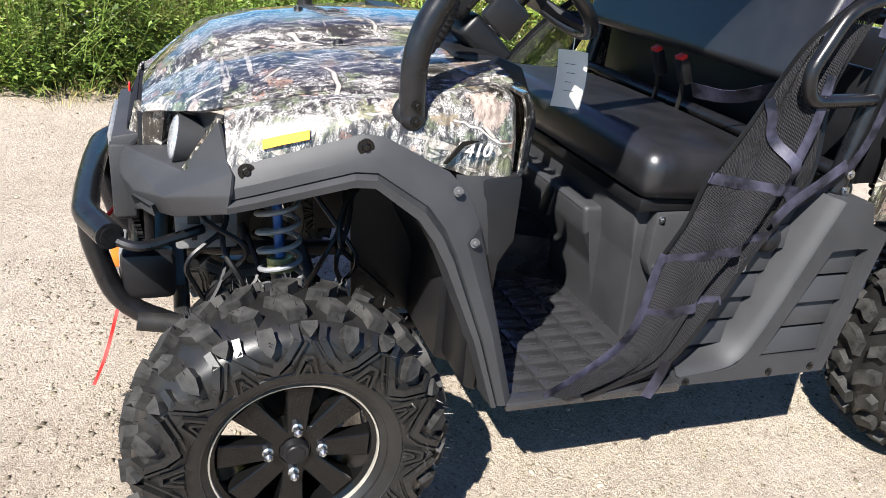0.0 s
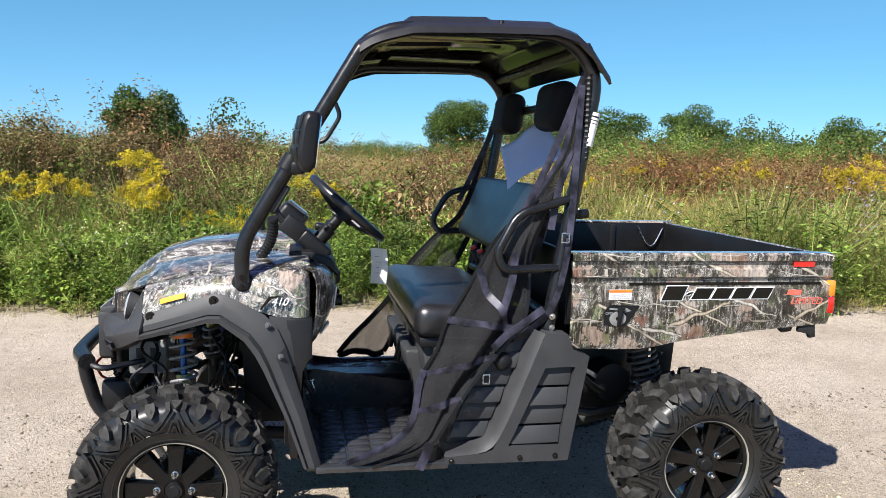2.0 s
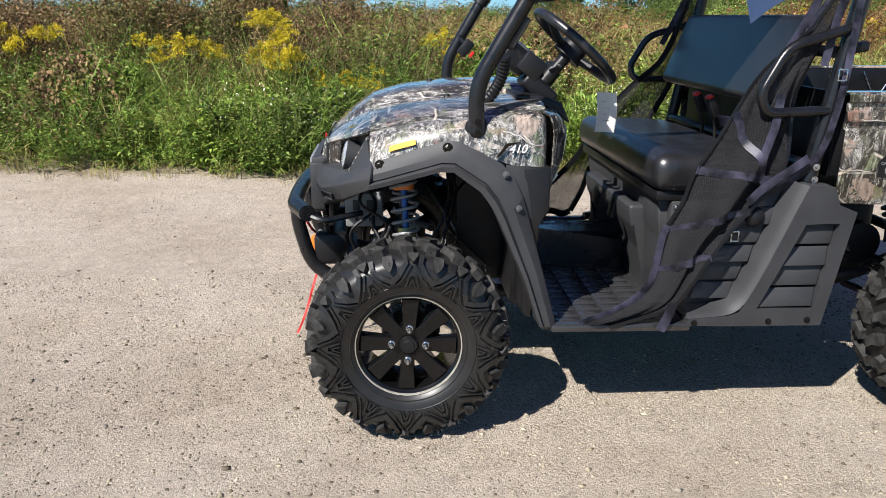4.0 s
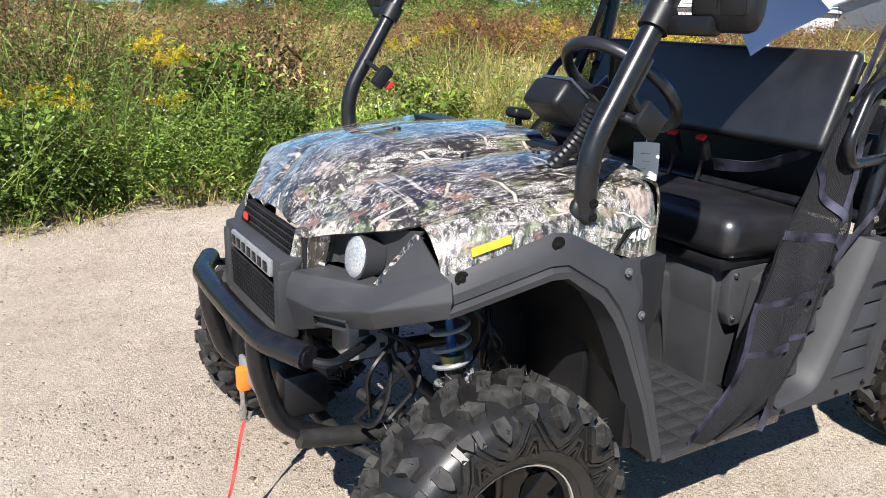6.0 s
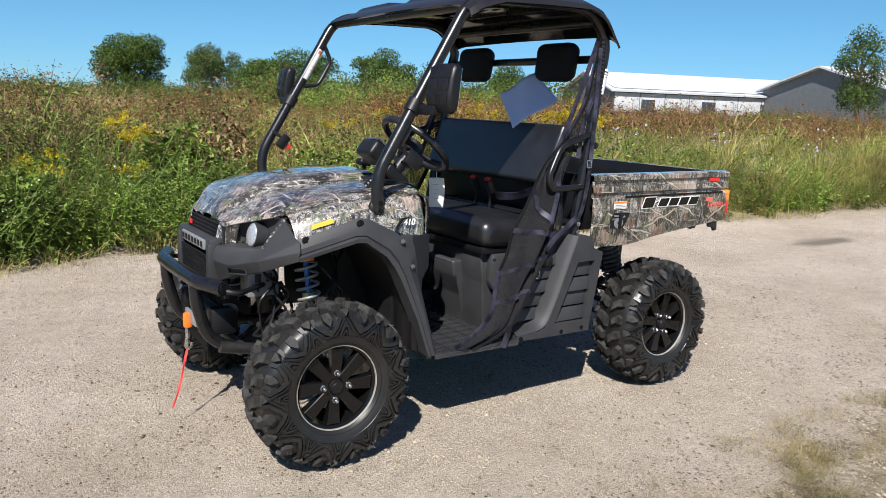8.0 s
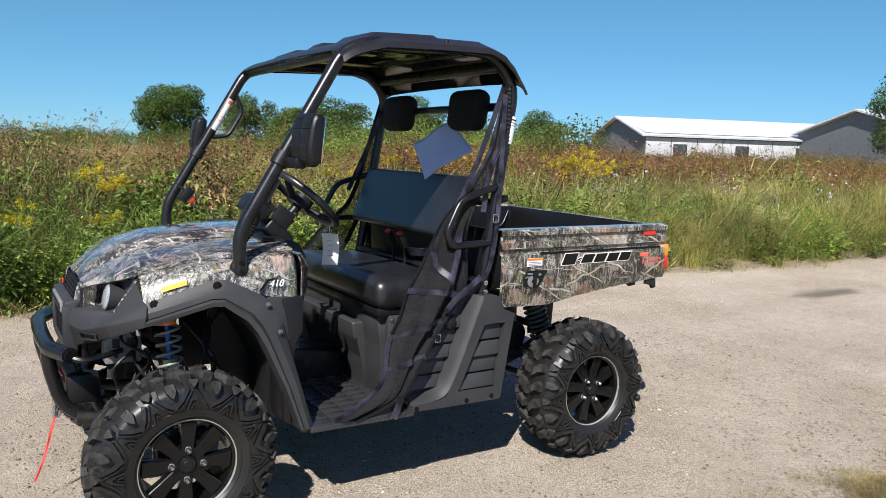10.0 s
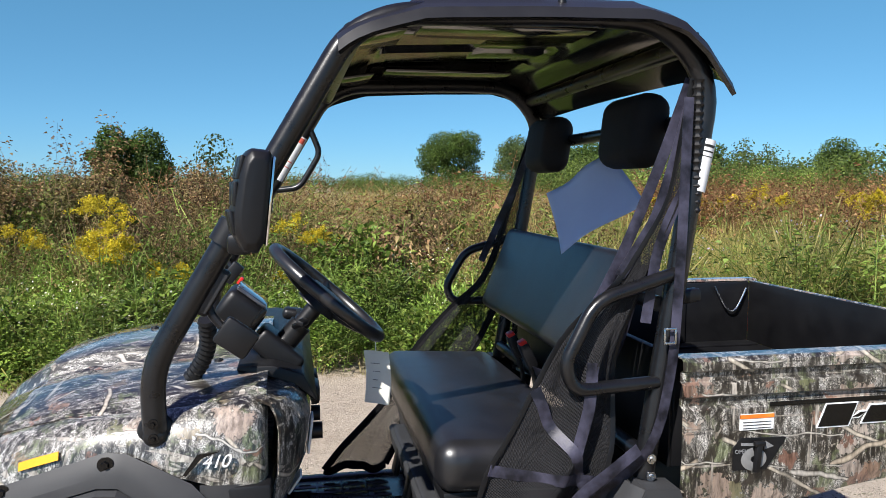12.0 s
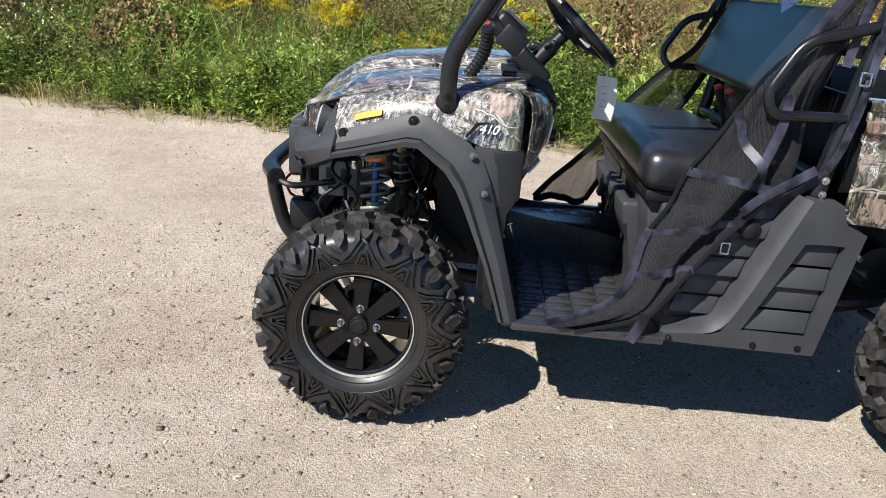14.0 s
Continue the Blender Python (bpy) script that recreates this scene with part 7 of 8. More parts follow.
weed_t = [leafy(h, 6, 20, 0.074 * k, 0.034 * k, 0.36) for h, k in ((0.62, 1.0), (0.55, 0.8), (0.70, 1.15), (0.62, 0.7), (0.50, 1.0), (0.75, 0.9))]
weed_far_t = [leafy(0.70, 4, 11, 0.12, 0.06, 0.45) for _ in range(5)]
feather_t = [leafy(0.80, 6, 38, 0.052, 0.015, 0.42, 0.05, 0.2, 1.0) for _ in range(4)]
brown_t = [leafy(h, 9, 30, 0.050, 0.028, 0.30, 0.10, 0.6, 0.6) for h in (1.20, 1.05, 1.25, 0.95, 1.15, 1.1)]
brown_far_t = [leafy(1.20, 4, 11, 0.095, 0.055, 0.32, 0.10, 0.5, 0.5) for _ in range(5)]
grass_t = [tuft(h, 46, 0.0036, 0.30) for h in (0.62, 0.74, 0.80, 0.70, 0.90, 0.66)]
grass_far_t = [tuft(h, 22, 0.009, 0.34) for h in (0.80, 0.95, 0.72, 0.88, 1.0, 0.8)]
olive_t = [leafy(h, 7, 30, 0.040, 0.013, 0.26, 0.08, 0.15, 1.1) for h in (0.62, 0.80, 0.72, 0.90)]


def mound(h, w, n, ll, lw, droop=0.3, lift=0.5):
    """A bushy plant: leaves over a lumpy rounded shell, thin inside, with stems to its foot."""
    d = unit(rng.normal(size=(n, 3)) * (1, 1, 0.9))
    d[:, 2] = np.abs(d[:, 2]) * 1.1 - 0.1
    lump = rng.normal(size=(5, 3)) * (1, 1, 0.7)
    r = 0.72 + 0.34 * np.max(np.clip(d @ unit(lump).T, 0, 1) ** 5, 1)
    r = r * rng.uniform(0.55, 1.0, n) ** 0.45
    base = d * r[:, None] * (w * 0.5, w * 0.5, h * 0.92)
    base[:, 2] = np.maximum(0.02, base[:, 2] + 0.06 * h)
    way = unit(d * (1, 1, 0.4) + rng.normal(size=(n, 3)) * 0.55 + (0, 0, lift * 0.5))
    k = rng.uniform(0.55, 1.15, n)
    top = base[rng.integers(0, n, 26)] * 0.92
    return np.concatenate([leaves_at(base, way, ll * k, lw * k, droop), ribbons(np.zeros((26, 3)) + rng.normal(size=(26, 3)) * (0.04, 0.04, 0), top, np.full(26, 0.006))])


bushy_t = [mound(h, w, 520, l, l * 0.46) for h, w, l in ((0.62, 0.75, 0.072), (0.80, 0.70, 0.085), (0.50, 0.85, 0.062), (0.72, 0.62, 0.075))]
plumy_t = [mound(h, w, 900, 0.055, 0.012, 0.1, 1.2) for h, w in ((0.70, 0.80), (0.85, 0.75), (0.60, 0.7))]
withered_t = [mound(h, w, 620, 0.054, 0.030, 0.7, 0.2) for h, w in ((0.9, 0.75), (1.0, 0.65), (0.75, 0.8), (0.85, 0.9))]
stalk_t = [leafy(2.1, 6, 46, 0.075, 0.050, 0.17, 0.76, 0.5, 0.6) for _ in range(4)]
low_t = [tuft(0.30, 16, 0.006, 0.7) for _ in range(4)]
aster_t = [heads(0.62, 16, 0.009, 0.28) for _ in range(4)]
lilac_t = [heads(0.85, 14, 0.014, 0.22) for _ in range(3)]

# the green margin along the road
stuff("green_weeds", weed_t, spots_in(1250, -9, 3.5, 0.0, 2.6, 0.35, 1.15, lambda x, y, d: (0.55 + 0.45 * fade(d, 0, 0.4)) * (1 - 0.6 * fade(d, 1.6, 2.6)))
      + spots_in(420, 3.5, 17, 0.0, 2.2, 0.6, 1.4, lambda x, y, d: fade(blob(x, y, 0.75, 2), -0.12, 0.25))
      + spots_in(260, -7, 4, 2.2, 5.0, 0.9, 1.7, lambda x, y, d: fade(blob(x, y, 0.8, 5), 0.0, 0.2)), GREEN, "dense leafy green weeds along the road", "weeds")
stuff("bushy_green_weeds", bushy_t, spots_in(150, -9, 3.8, 0.15, 1.7, 0.55, 1.15, lambda x, y, d: 0.3 + 1.4 * blob(x, y, 0.6, 51))
      + spots_in(70, -9, 4.5, 1.5, 4.0, 0.8, 1.5, lambda x, y, d: fade(blob(x, y, 0.7, 53), -0.05, 0.3))
      + spots_in(70, 4, 16, 0.1, 4.5, 0.6, 1.25, lambda x, y, d: fade(blob(x, y, 0.7, 55), -0.1, 0.3)), DEEP_GREEN, "bushy dark green broad-leaved weeds", "weeds")
stuff("bushy_feathery_weeds", plumy_t, spots_in(60, -9, 3.0, 0.3, 2.2, 0.6, 1.25, lambda x, y, d: fade(blob(x, y, 0.55, 57), -0.1, 0.25)), FEATHERY, "rounded bushes of soft bright green weeds", "weeds")
stuff("withered_thicket", withered_t, spots_in(130, -12, -2.2, 0.9, 4.5, 0.7, 1.25, lambda x, y, d: 0.25 + 1.6 * blob(x, y, 0.55, 59))
      + spots_in(300, -2.2, 4.0, 1.6, 7.0, 0.6, 1.15, lambda x, y, d: 0.2 + 1.6 * blob(x, y, 0.55, 59))
      + spots_in(150, 5.0, 20, 5.0, 13, 0.8, 1.25, lambda x, y, d: 0.2 + 1.6 * blob(x, y, 0.5, 61)), WITHERED, "withered dark brown broad-leaved weeds in thickets", "weeds")
stuff("dry_seed_stalks", stalk_t, [(0.64 + dx * r, -2.1 + dy * r, 0.1, k, 2.4 * i) for i, (dx, dy, r, k) in enumerate(((-0.246, 0.969, 9.5, 1.06), (-0.262, 0.965, 9.2, 0.98), (-0.292, 0.956, 9.0, 0.98), (-0.335, 0.942, 9.0, 0.92), (-0.352, 0.936, 9.4, 0.86), (-0.375, 0.927, 8.8, 0.84), (-0.437, 0.899, 9.0, 0.90), (-0.452, 0.892, 9.3, 0.94), (-0.13, 0.991, 9.5, 0.84), (0.02, 1.0, 10.0, 0.82)))], WITHERED, "tall dry stalks with dark seed heads", "weeds")
stuff("olive_weeds", olive_t + weed_t[:2], spots_in(650, 3.0, 16, 0.0, 3.4, 0.6, 1.3, lambda x, y, d: 0.6 + 1.3 * blob(x, y, 0.7, 2))
      + spots_in(420, 2.5, 16, 3.0, 9.0, 0.8, 1.3, lambda x, y, d: fade(blob(x, y, 0.8, 19), -0.05, 0.2)), PALE_GREEN, "olive green leafy weeds beside the road", "weeds")
stuff("mixed_margin_weeds", olive_t, spots_in(520, -9, 3.2, 0.2, 3.2, 0.6, 1.25, lambda x, y, d: fade(blob(x, y, 0.75, 63), -0.15, 0.25) * fade(d, 0.1, 0.8)), OLIVE, "tan and olive seeding weeds among the green", "weeds")
stuff("green_thicket", weed_far_t, spots_in(900, -16, 40, 3.5, 20, 1.0, 1.9, lambda x, y, d: fade(blob(x, y, 0.35, 5), 0.02, 0.25)), PALE_GREEN, "patches of taller green weeds in the field", "weeds")
stuff("feathery_weeds", feather_t, spots_in(300, -9, 0.2, 0.15, 2.4, 0.7, 1.4, lambda x, y, d: fade(blob(x, y, 0.45, 1) + 0.25, 0.0, 0.3))
      + spots_in(150, 0.2, 12, 0.3, 3.5, 0.7, 1.2, lambda x, y, d: fade(blob(x, y, 0.5, 3), 0.0, 0.3)), FEATHERY, "soft feathery bright green weeds", "weeds")
stuff("dry_brown_weeds", brown_t, spots_in(330, -12, 3.0, 1.5, 3, 0.55, 0.9, lambda x, y, d: fade(d, 1.4, 2.4) * (0.5 + 1.2 * blob(x, y, 0.5, 9)))
      + spots_in(760, -12, 3.2, 2.6, 7, 0.75, 1.2, lambda x, y, d: 0.6 + 1.2 * blob(x, y, 0.5, 9)), BROWN, "dry rust-brown weeds with withered leaves", "weeds")
stuff("brown_field_weeds", brown_far_t, spots_in(1100, -20, 3.2, 6, 16, 0.8, 1.25, lambda x, y, d: 0.45 + 1.2 * blob(x, y, 0.4, 9))
      + spots_in(700, 3.0, 12, 4.0, 18, 0.8, 1.15, lambda x, y, d: fade(blob(x, y, 0.25, 11), -0.05, 0.3))
      + spots_in(1100, 7.0, 22, 5.0, 13, 0.8, 1.15, lambda x, y, d: (0.3 + 1.3 * blob(x, y, 0.4, 27)) * fade(d + 0.4 * (x - 7), 4.5, 8))
      + spots_in(2000, 13, 60, 8, 34, 1.0, 1.4, lambda x, y, d: 0.35 + fade(blob(x, y, 0.12, 13), -0.1, 0.2))
      + spots_in(500, -30, 14, 12, 40, 0.8, 1.1, lambda x, y, d: fade(blob(x, y, 0.15, 15), -0.1, 0.3)), BROWN_FIELD, "reddish brown dry weeds across the field", "weeds")
stuff("field_grass", grass_t, spots_in(2500, 2.2, 15, 0.3, 6.5, 0.6, 1.15, lambda x, y, d: 0.55 + 1.0 * blob(x, y, 0.9, 17))
      + spots_in(40, -12, 3, 1.6, 7, 0.8, 1.2, lambda x, y, d: 0.25 + 0.5 * fade(x, 0.5, 3)), STRAW, "tall straw and olive coloured grass beside the road", "grass")
stuff("far_field_grass", grass_far_t, spots_in(6000, -40, 70, 5, 60, 0.75, 1.2, lambda x, y, d: (fade(d, 8, 14) if x < 2.5 else 1.0) if x < 13 or d < 8 else 0.5, 1.5), STRAW, "pale straw grass covering the far field", "grass")
stuff("verge_grass", low_t, spots_in(320, -9, 16, -0.22, 0.3, 0.3, 0.8, lambda x, y, d: 0.8), STRAW, "short dry grass at the road's edge", "grass")
for name, count, mat, top, label in (("verge_tufts", 8800, DRY_MAT, 0.22, "flattened dry grass on the near verge"), ("green_verge_tufts", 160, GREEN, 0.24, "green grass shoots on the near verge")):
    near_spots = []
    while len(near_spots) < count:
        x, y = rng.uniform(0.6, 5.0), rng.uniform(-3.8, -1.25)
        thick = fade(-y, 1.32, 1.75) * fade(x, 0.7, 1.5) * fade(y, -3.8, -2.6) * (0.30 + 2.2 * blob(x, y, 3.4, 31))
        if thick > rng.uniform():
            near_spots.append((x, y, ground_height(x, y), rng.uniform(0.10, top), rng.uniform(0, 6.28)))
    stuff(name, low_t, near_spots, mat, label, "grass")
stuff("white_asters", aster_t, spots_in(190, -1.2, 4.2, 0.1, 1.7, 0.6, 1.1, lambda x, y, d: fade(blob(x, y, 0.8, 65), -0.2, 0.2)) + spots_in(150, -9, -1.2, 0.1, 1.8, 0.6, 1.2, lambda x, y, d: fade(blob(x, y, 0.6, 21), 0, 0.3)), FLOWER_WHITE, "small white asters among the weeds", "flowers")
stuff("lilac_asters", lilac_t, spots_in(130, 4, 14, 0.6, 4, 0.7, 1.1, lambda x, y, d: fade(blob(x, y, 0.5, 23), -0.1, 0.3)), FLOWER_LILAC, "pale lilac asters in the grass", "flowers")


# goldenrod, plant by plant
def goldenrod(h, seed):
    thing = tagged(new("goldenrod"), "goldenrod plant with arching yellow plumes among weeds", "flower", group="goldenrod in the field")
    n = 6
    leaf, plume = [], []
    for _ in range(n):
        leaf.append(leafy(h * rng.uniform(0.8, 1.0), 1, 20, 0.085, 0.018, 0.22, 0.25))
        top = np.array([rng.normal() * 0.17, rng.normal() * 0.17, h * rng.uniform(0.80, 1.0)])
        for q in range(13):
            az, up = rng.uniform(0, 6.28), q / 12
            k = 40
            s = rng.uniform(0, 1, k) ** 0.8
            reach = 0.17 * (1 - 0.8 * up) * rng.uniform(0.6, 1.2)
            arm = np.stack([np.cos(az) * s * reach, np.sin(az) * s * reach, -0.10 * (1 - up) + 0.09 * s * (1 - 0.8 * s)], 1) * h
            c = top + arm + rng.normal(size=(k, 3)) * 0.012
            a = unit(rng.normal(size=(k, 3)))
            u = unit(np.cross(a, rng.normal(size=(k, 3))))
            v, z = np.cross(a, u), (0.0068 * rng.uniform(0.5, 1.3, k))[:, None]
            plume.append(np.stack([c - u * z, c - v * z, c + u * z, c + v * z], 1))
    for name, arr, m in (("foliage", leaf, GREEN), ("flower_head", plume, GOLD)):
        ob = new(name, quads_to_mesh(name, np.concatenate(arr), [m]))
        ob.parent = thing
    return thing


kinds = [goldenrod(1.0, 1), goldenrod(0.9, 2), goldenrod(1.1, 3)]
GOLDEN = [(-1.36, 5.50, 1.25), (-1.66, 5.50, 1.06), (-1.15, 5.10, 0.95), (-1.02, 4.95, 0.92), (-0.63, 4.85, 0.82), (-0.24, 4.8, 0.70), (-2.40, 5.3, 1.03), (-3.1, 4.8, 0.66), (0.67, 5.5, 0.99), (0.58, 5.0, 0.62), (9.6, 8.2, 1.25), (9.95, 8.4, 1.35), (10.3, 8.3, 1.2), (10.0, 8.9, 1.4), (9.2, 10.2, 1.25), (8.8, 10.4, 1.2), (8.3, 10.9, 1.25), (-5.2, 6.0, 1.1), (-3.9, 5.8, 1.1), (5.2, 9.6, 1.1), (-7.0, 6.5, 1.1), (14.5, 11.5, 1.2), (-0.45, 5.0, 0.72), (7.4, 11.6, 1.25), (12.8, 12.5, 1.25)]
for i, (x, y, h) in enumerate(GOLDEN):
    m = pose(x, y, ground_height(x, y), 0, 0, 53 * i) @ Matrix.Scale(h, 4)
    if i < 3:
        kinds[i].matrix_basis = m
    else:
        c = copy_thing(kinds[i % 3], Matrix.Identity(4))
        c.matrix_basis = m


# trees and shrubs
def crown_faces(parts, n, size):
    """Leaf clumps over a set of ellipsoids: centre and radii."""
    out = []
    for c, r in parts:
        k = int(1.6 * n * (r[0] * r[1] * r[2]) ** (2 / 3) / sum((q[0] * q[1] * q[2]) ** (2 / 3) for _, q in parts)) + 8
        d = unit(rng.normal(size=(k, 3)))
        p = np.array(c) + d * np.array(r) * (rng.uniform(0.35, 1.08, k) ** 0.6)[:, None]
        p = p + rng.normal(size=p.shape) * size * 0.5
        a = unit(d + rng.normal(size=(k, 3)) * 0.7)
        u = unit(np.cross(a, rng.normal(size=(k, 3))))
        v, s = np.cross(a, u), (0.72 * size * rng.uniform(0.5, 1.1, k))[:, None]
        out.append(np.stack([p - u * s, p - v * s * 0.6, p + u * s, p + v * s * 0.6], 1))
    return np.concatenate(out)


def tree(x, y, height, width, leaf, n, size, label, seed, airy=False, base=0.25, name="tree"):
    rnd = random.Random(seed)
    thing = tagged(new(name), label, name)
    thing.location = (x, y, 0.05)
    bm = bmesh.new()
    r = height * 0.022
    trunk_top = Vector((rnd.uniform(-.04, .04) * height, rnd.uniform(-.04, .04) * height, height * 0.62))
    pts = [Vector((0, 0, 0)), trunk_top * 0.35 + Vector((rnd.uniform(-.02, .02) * height, 0, 0)), trunk_top * 0.7, trunk_top]
    tube(bm, pts, [r * 1.3, r, r * 0.7, r * 0.4], 0, 8)
    parts = []
    limbs = 9 if airy else 8
    for k in range(limbs):
        a = 2 * math.pi * k / limbs + rnd.uniform(-.4, .4)
        s = rnd.uniform(0.35, 0.95)
        p0 = trunk_top * s
        reach = width * 0.5 * rnd.uniform(0.45, 0.8)
        p1 = p0 + Vector((math.cos(a) * reach, math.sin(a) * reach, height * rnd.uniform(0.08, 0.30)))
        tube(bm, [p0, p0.lerp(p1, 0.5) + Vector((0, 0, height * 0.03)), p1], [r * 0.5, r * 0.32, r * 0.14], 0, 6)
        rr = width * rnd.uniform(0.14, 0.22) * (0.8 if airy else 1.15)
        parts.append((tuple(p1), (rr, rr, rr * rnd.uniform(0.6, 0.9))))
    top = Vector((trunk_top.x, trunk_top.y, height * 0.82))
    rr = width * (0.20 if airy else 0.30)
    parts.append((tuple(top), (rr, rr, height * 0.17)))
    if airy:
        parts.append(((0, 0, height * 0.48), (width * 0.34, width * 0.34, height * 0.30)))
    else:
        parts.append(((0, 0, height * 0.58), (width * 0.40, width * 0.40, height * 0.26)))
        for k in range(7):
            a = 0.9 * k + rnd.uniform(-.3, .3)
            parts.append(((math.cos(a) * width * 0.30, math.sin(a) * width * 0.30, height * rnd.uniform(0.16, 0.42)), (width * 0.17, width * 0.17, height * 0.12)))
    part("trunk", bm, BARK, thing)
    ob = new("crown", quads_to_mesh("crown", crown_faces(parts, n, size), [leaf]))
    ob.parent = thing
    return thing


def shrub(x, y, height, width, leaf, n, size, label, name="shrub"):
    thing = tagged(new(name), label, name)
    thing.location = (x, y, 0.05)
    bm = bmesh.new()
    for k in range(6):
        a = k * 1.05
        tube(bm, [(0, 0, 0), (0.15 * width * math.cos(a), 0.15 * width * math.sin(a), height * 0.4), (0.3 * width * math.cos(a), 0.3 * width * math.sin(a), height * 0.8)], [0.012, 0.008, 0.004], 0, 5)
    part("trunk", bm, BARK, thing)
    parts = [((rng.uniform(-0.32, 0.32) * width, rng.uniform(-0.32, 0.32) * width, height * rng.uniform(0.25, 0.72)), (width * rng.uniform(0.16, 0.28), width * rng.uniform(0.16, 0.28), height * rng.uniform(0.16, 0.28))) for _ in range(9)]
    ob = new("crown", quads_to_mesh("crown", crown_faces(parts, n, size), [leaf]))
    ob.parent = thing
    return thing


def away(dx, dy, r, ex, ey):
    k = r / math.hypot(dx, dy)
    return ex + dx * k, ey + dy * k


A, B, C, D = (-1.15, -3.43), (0.41, -3.28), (0.75, -2.11), (0.48, -2.17)
tree(*away(0.2139, 0.9757, 120, *A), 9.8, 10.5, TREE_LEAF, 15000, 0.25, "round dark green tree far across the field", 1)
tree(*away(0.2988, 0.9532, 105, *A), 8.2, 9.0, PALE_LEAF, 7500, 0.21, "airy grey-green tree far across the field", 2, True)
tree(*away(0.8847, 0.457, 62, *A), 8.2, 3.9, TREE_LEAF, 6000, 0.12, "slender green tree beside the sheds", 3)
tree(*away(0.484, 0.8734, 70, *B), 6.3, 7.0, TREE_LEAF, 8000, 0.15, "broad open-crowned green tree", 4, True)
tree(*away(0.535, 0.8436, 72, *B), 5.6, 4.0, PALE_LEAF, 700, 0.20, "thin airy green tree", 5, True)
tree(*away(0.5600, 0.828, 75, *B), 5.2, 3.4, PALE_LEAF, 500, 0.20, "thin airy green tree", 6, True)
tree(*away(0.62, 0.785, 80, *B), 5.9, 5.5, TREE_LEAF, 7000, 0.17, "green tree at the field's edge", 7)
tree(*away(-0.086, 0.9957, 26, *B), 3.1, 3.0, PALE_LEAF, 800, 0.10, "small airy green tree in the brown weeds", 8, True)
tree(*away(-0.497, 0.868, 30, 0.64, -2.1), 6.3, 5.8, TREE_LEAF, 9000, 0.11, "dark green tree with open branches over the brown weeds", 9, True)
for dx, dy, h, w, seed in ((-0.2192, 0.9757, 3.45, 1.7, 12), (-0.1777, 0.9841, 3.35, 2.0, 13)):
    tree(*away(dx, dy, 28, 0.64, -2.1), h, w, TREE_LEAF, 12000, 0.080, "small dense green tree behind the brown weeds", seed)
tree(*away(0.40, 0.916, 95, *A), 7.4, 9.5, TREE_LEAF, 9500, 0.22, "broad green tree far across the field", 10)
tree(*away(0.36, 0.93, 100, *A), 6.3, 8.0, TREE_LEAF, 8000, 0.22, "broad green tree far across the field", 11)
for i, (dx, dy, r, eye, h, w, m) in enumerate(((0.444, 0.8956, 36, B, 3.6, 5.2, GREEN), (0.40, 0.917, 40, B, 2.6, 4.5, GREEN), (-0.2666, 0.9638, 10, (0.64, -2.1), 1.98, 1.1, OLIVE), (-0.292, 0.956, 10.3, (0.64, -2.1), 1.85, 1.1, DEEP_GREEN), (-0.245, 0.969, 10.6, (0.64, -2.1), 1.85, 1.1, WITHERED), (0.50, 0.866, 44, B, 2.9, 5.0, TREE_LEAF), (0.56, 0.83, 46, B, 2.8, 5.0, GREEN), (0.66, 0.75, 40, B, 2.8, 4.5, TREE_LEAF), (-0.31, 0.95, 11, B, 1.9, 1.6, OLIVE), (-0.47, 0.88, 11, B, 1.9, 2.4, WITHERED), (-0.13, 0.99, 12.5, B, 1.8, 1.6, WITHERED), (-0.53, 0.85, 11, B, 2.0, 2.6, WITHERED))):
    shrub(*away(dx, dy, r, *eye), h, w, m, 9000 if r < 20 else 4200, 0.030 if r < 20 else 0.075, {WITHERED: "dry dark brown", OLIVE: "olive and tan"}.get(m, "dense green") + " shrub standing above the weeds")

# the far woods, one belt of thickets
bush_t = []
for _ in range(7):
    parts = [((rng.uniform(-1.6, 1.6), rng.uniform(-1.6, 1.6), rng.uniform(0.7, 2.2)), (rng.uniform(0.8, 1.5), rng.uniform(0.8, 1.5), rng.uniform(0.6, 1.1))) for _ in range(6)]
    bush_t.append(crown_faces(parts, 800, 0.125))
belt = []
for i in range(330):
    az = radians(rng.uniform(-48, 66))
    r = rng.uniform(58, 170) if az < radians(19) else rng.uniform(48, 110)
    s = rng.uniform(0.7, 1.05) * (0.8 + r / 230)
    if az < radians(19):
        s *= 0.92
    else:
        s *= 1.35 if az < radians(41) else 0.74
    belt.append((math.sin(az) * r, -3 + math.cos(az) * r, 0.0, s, rng.uniform(0, 6.28)))
stuff("far_woods", bush_t, belt, WOODS_LEAF, "belt of green thickets along the horizon", "woods")



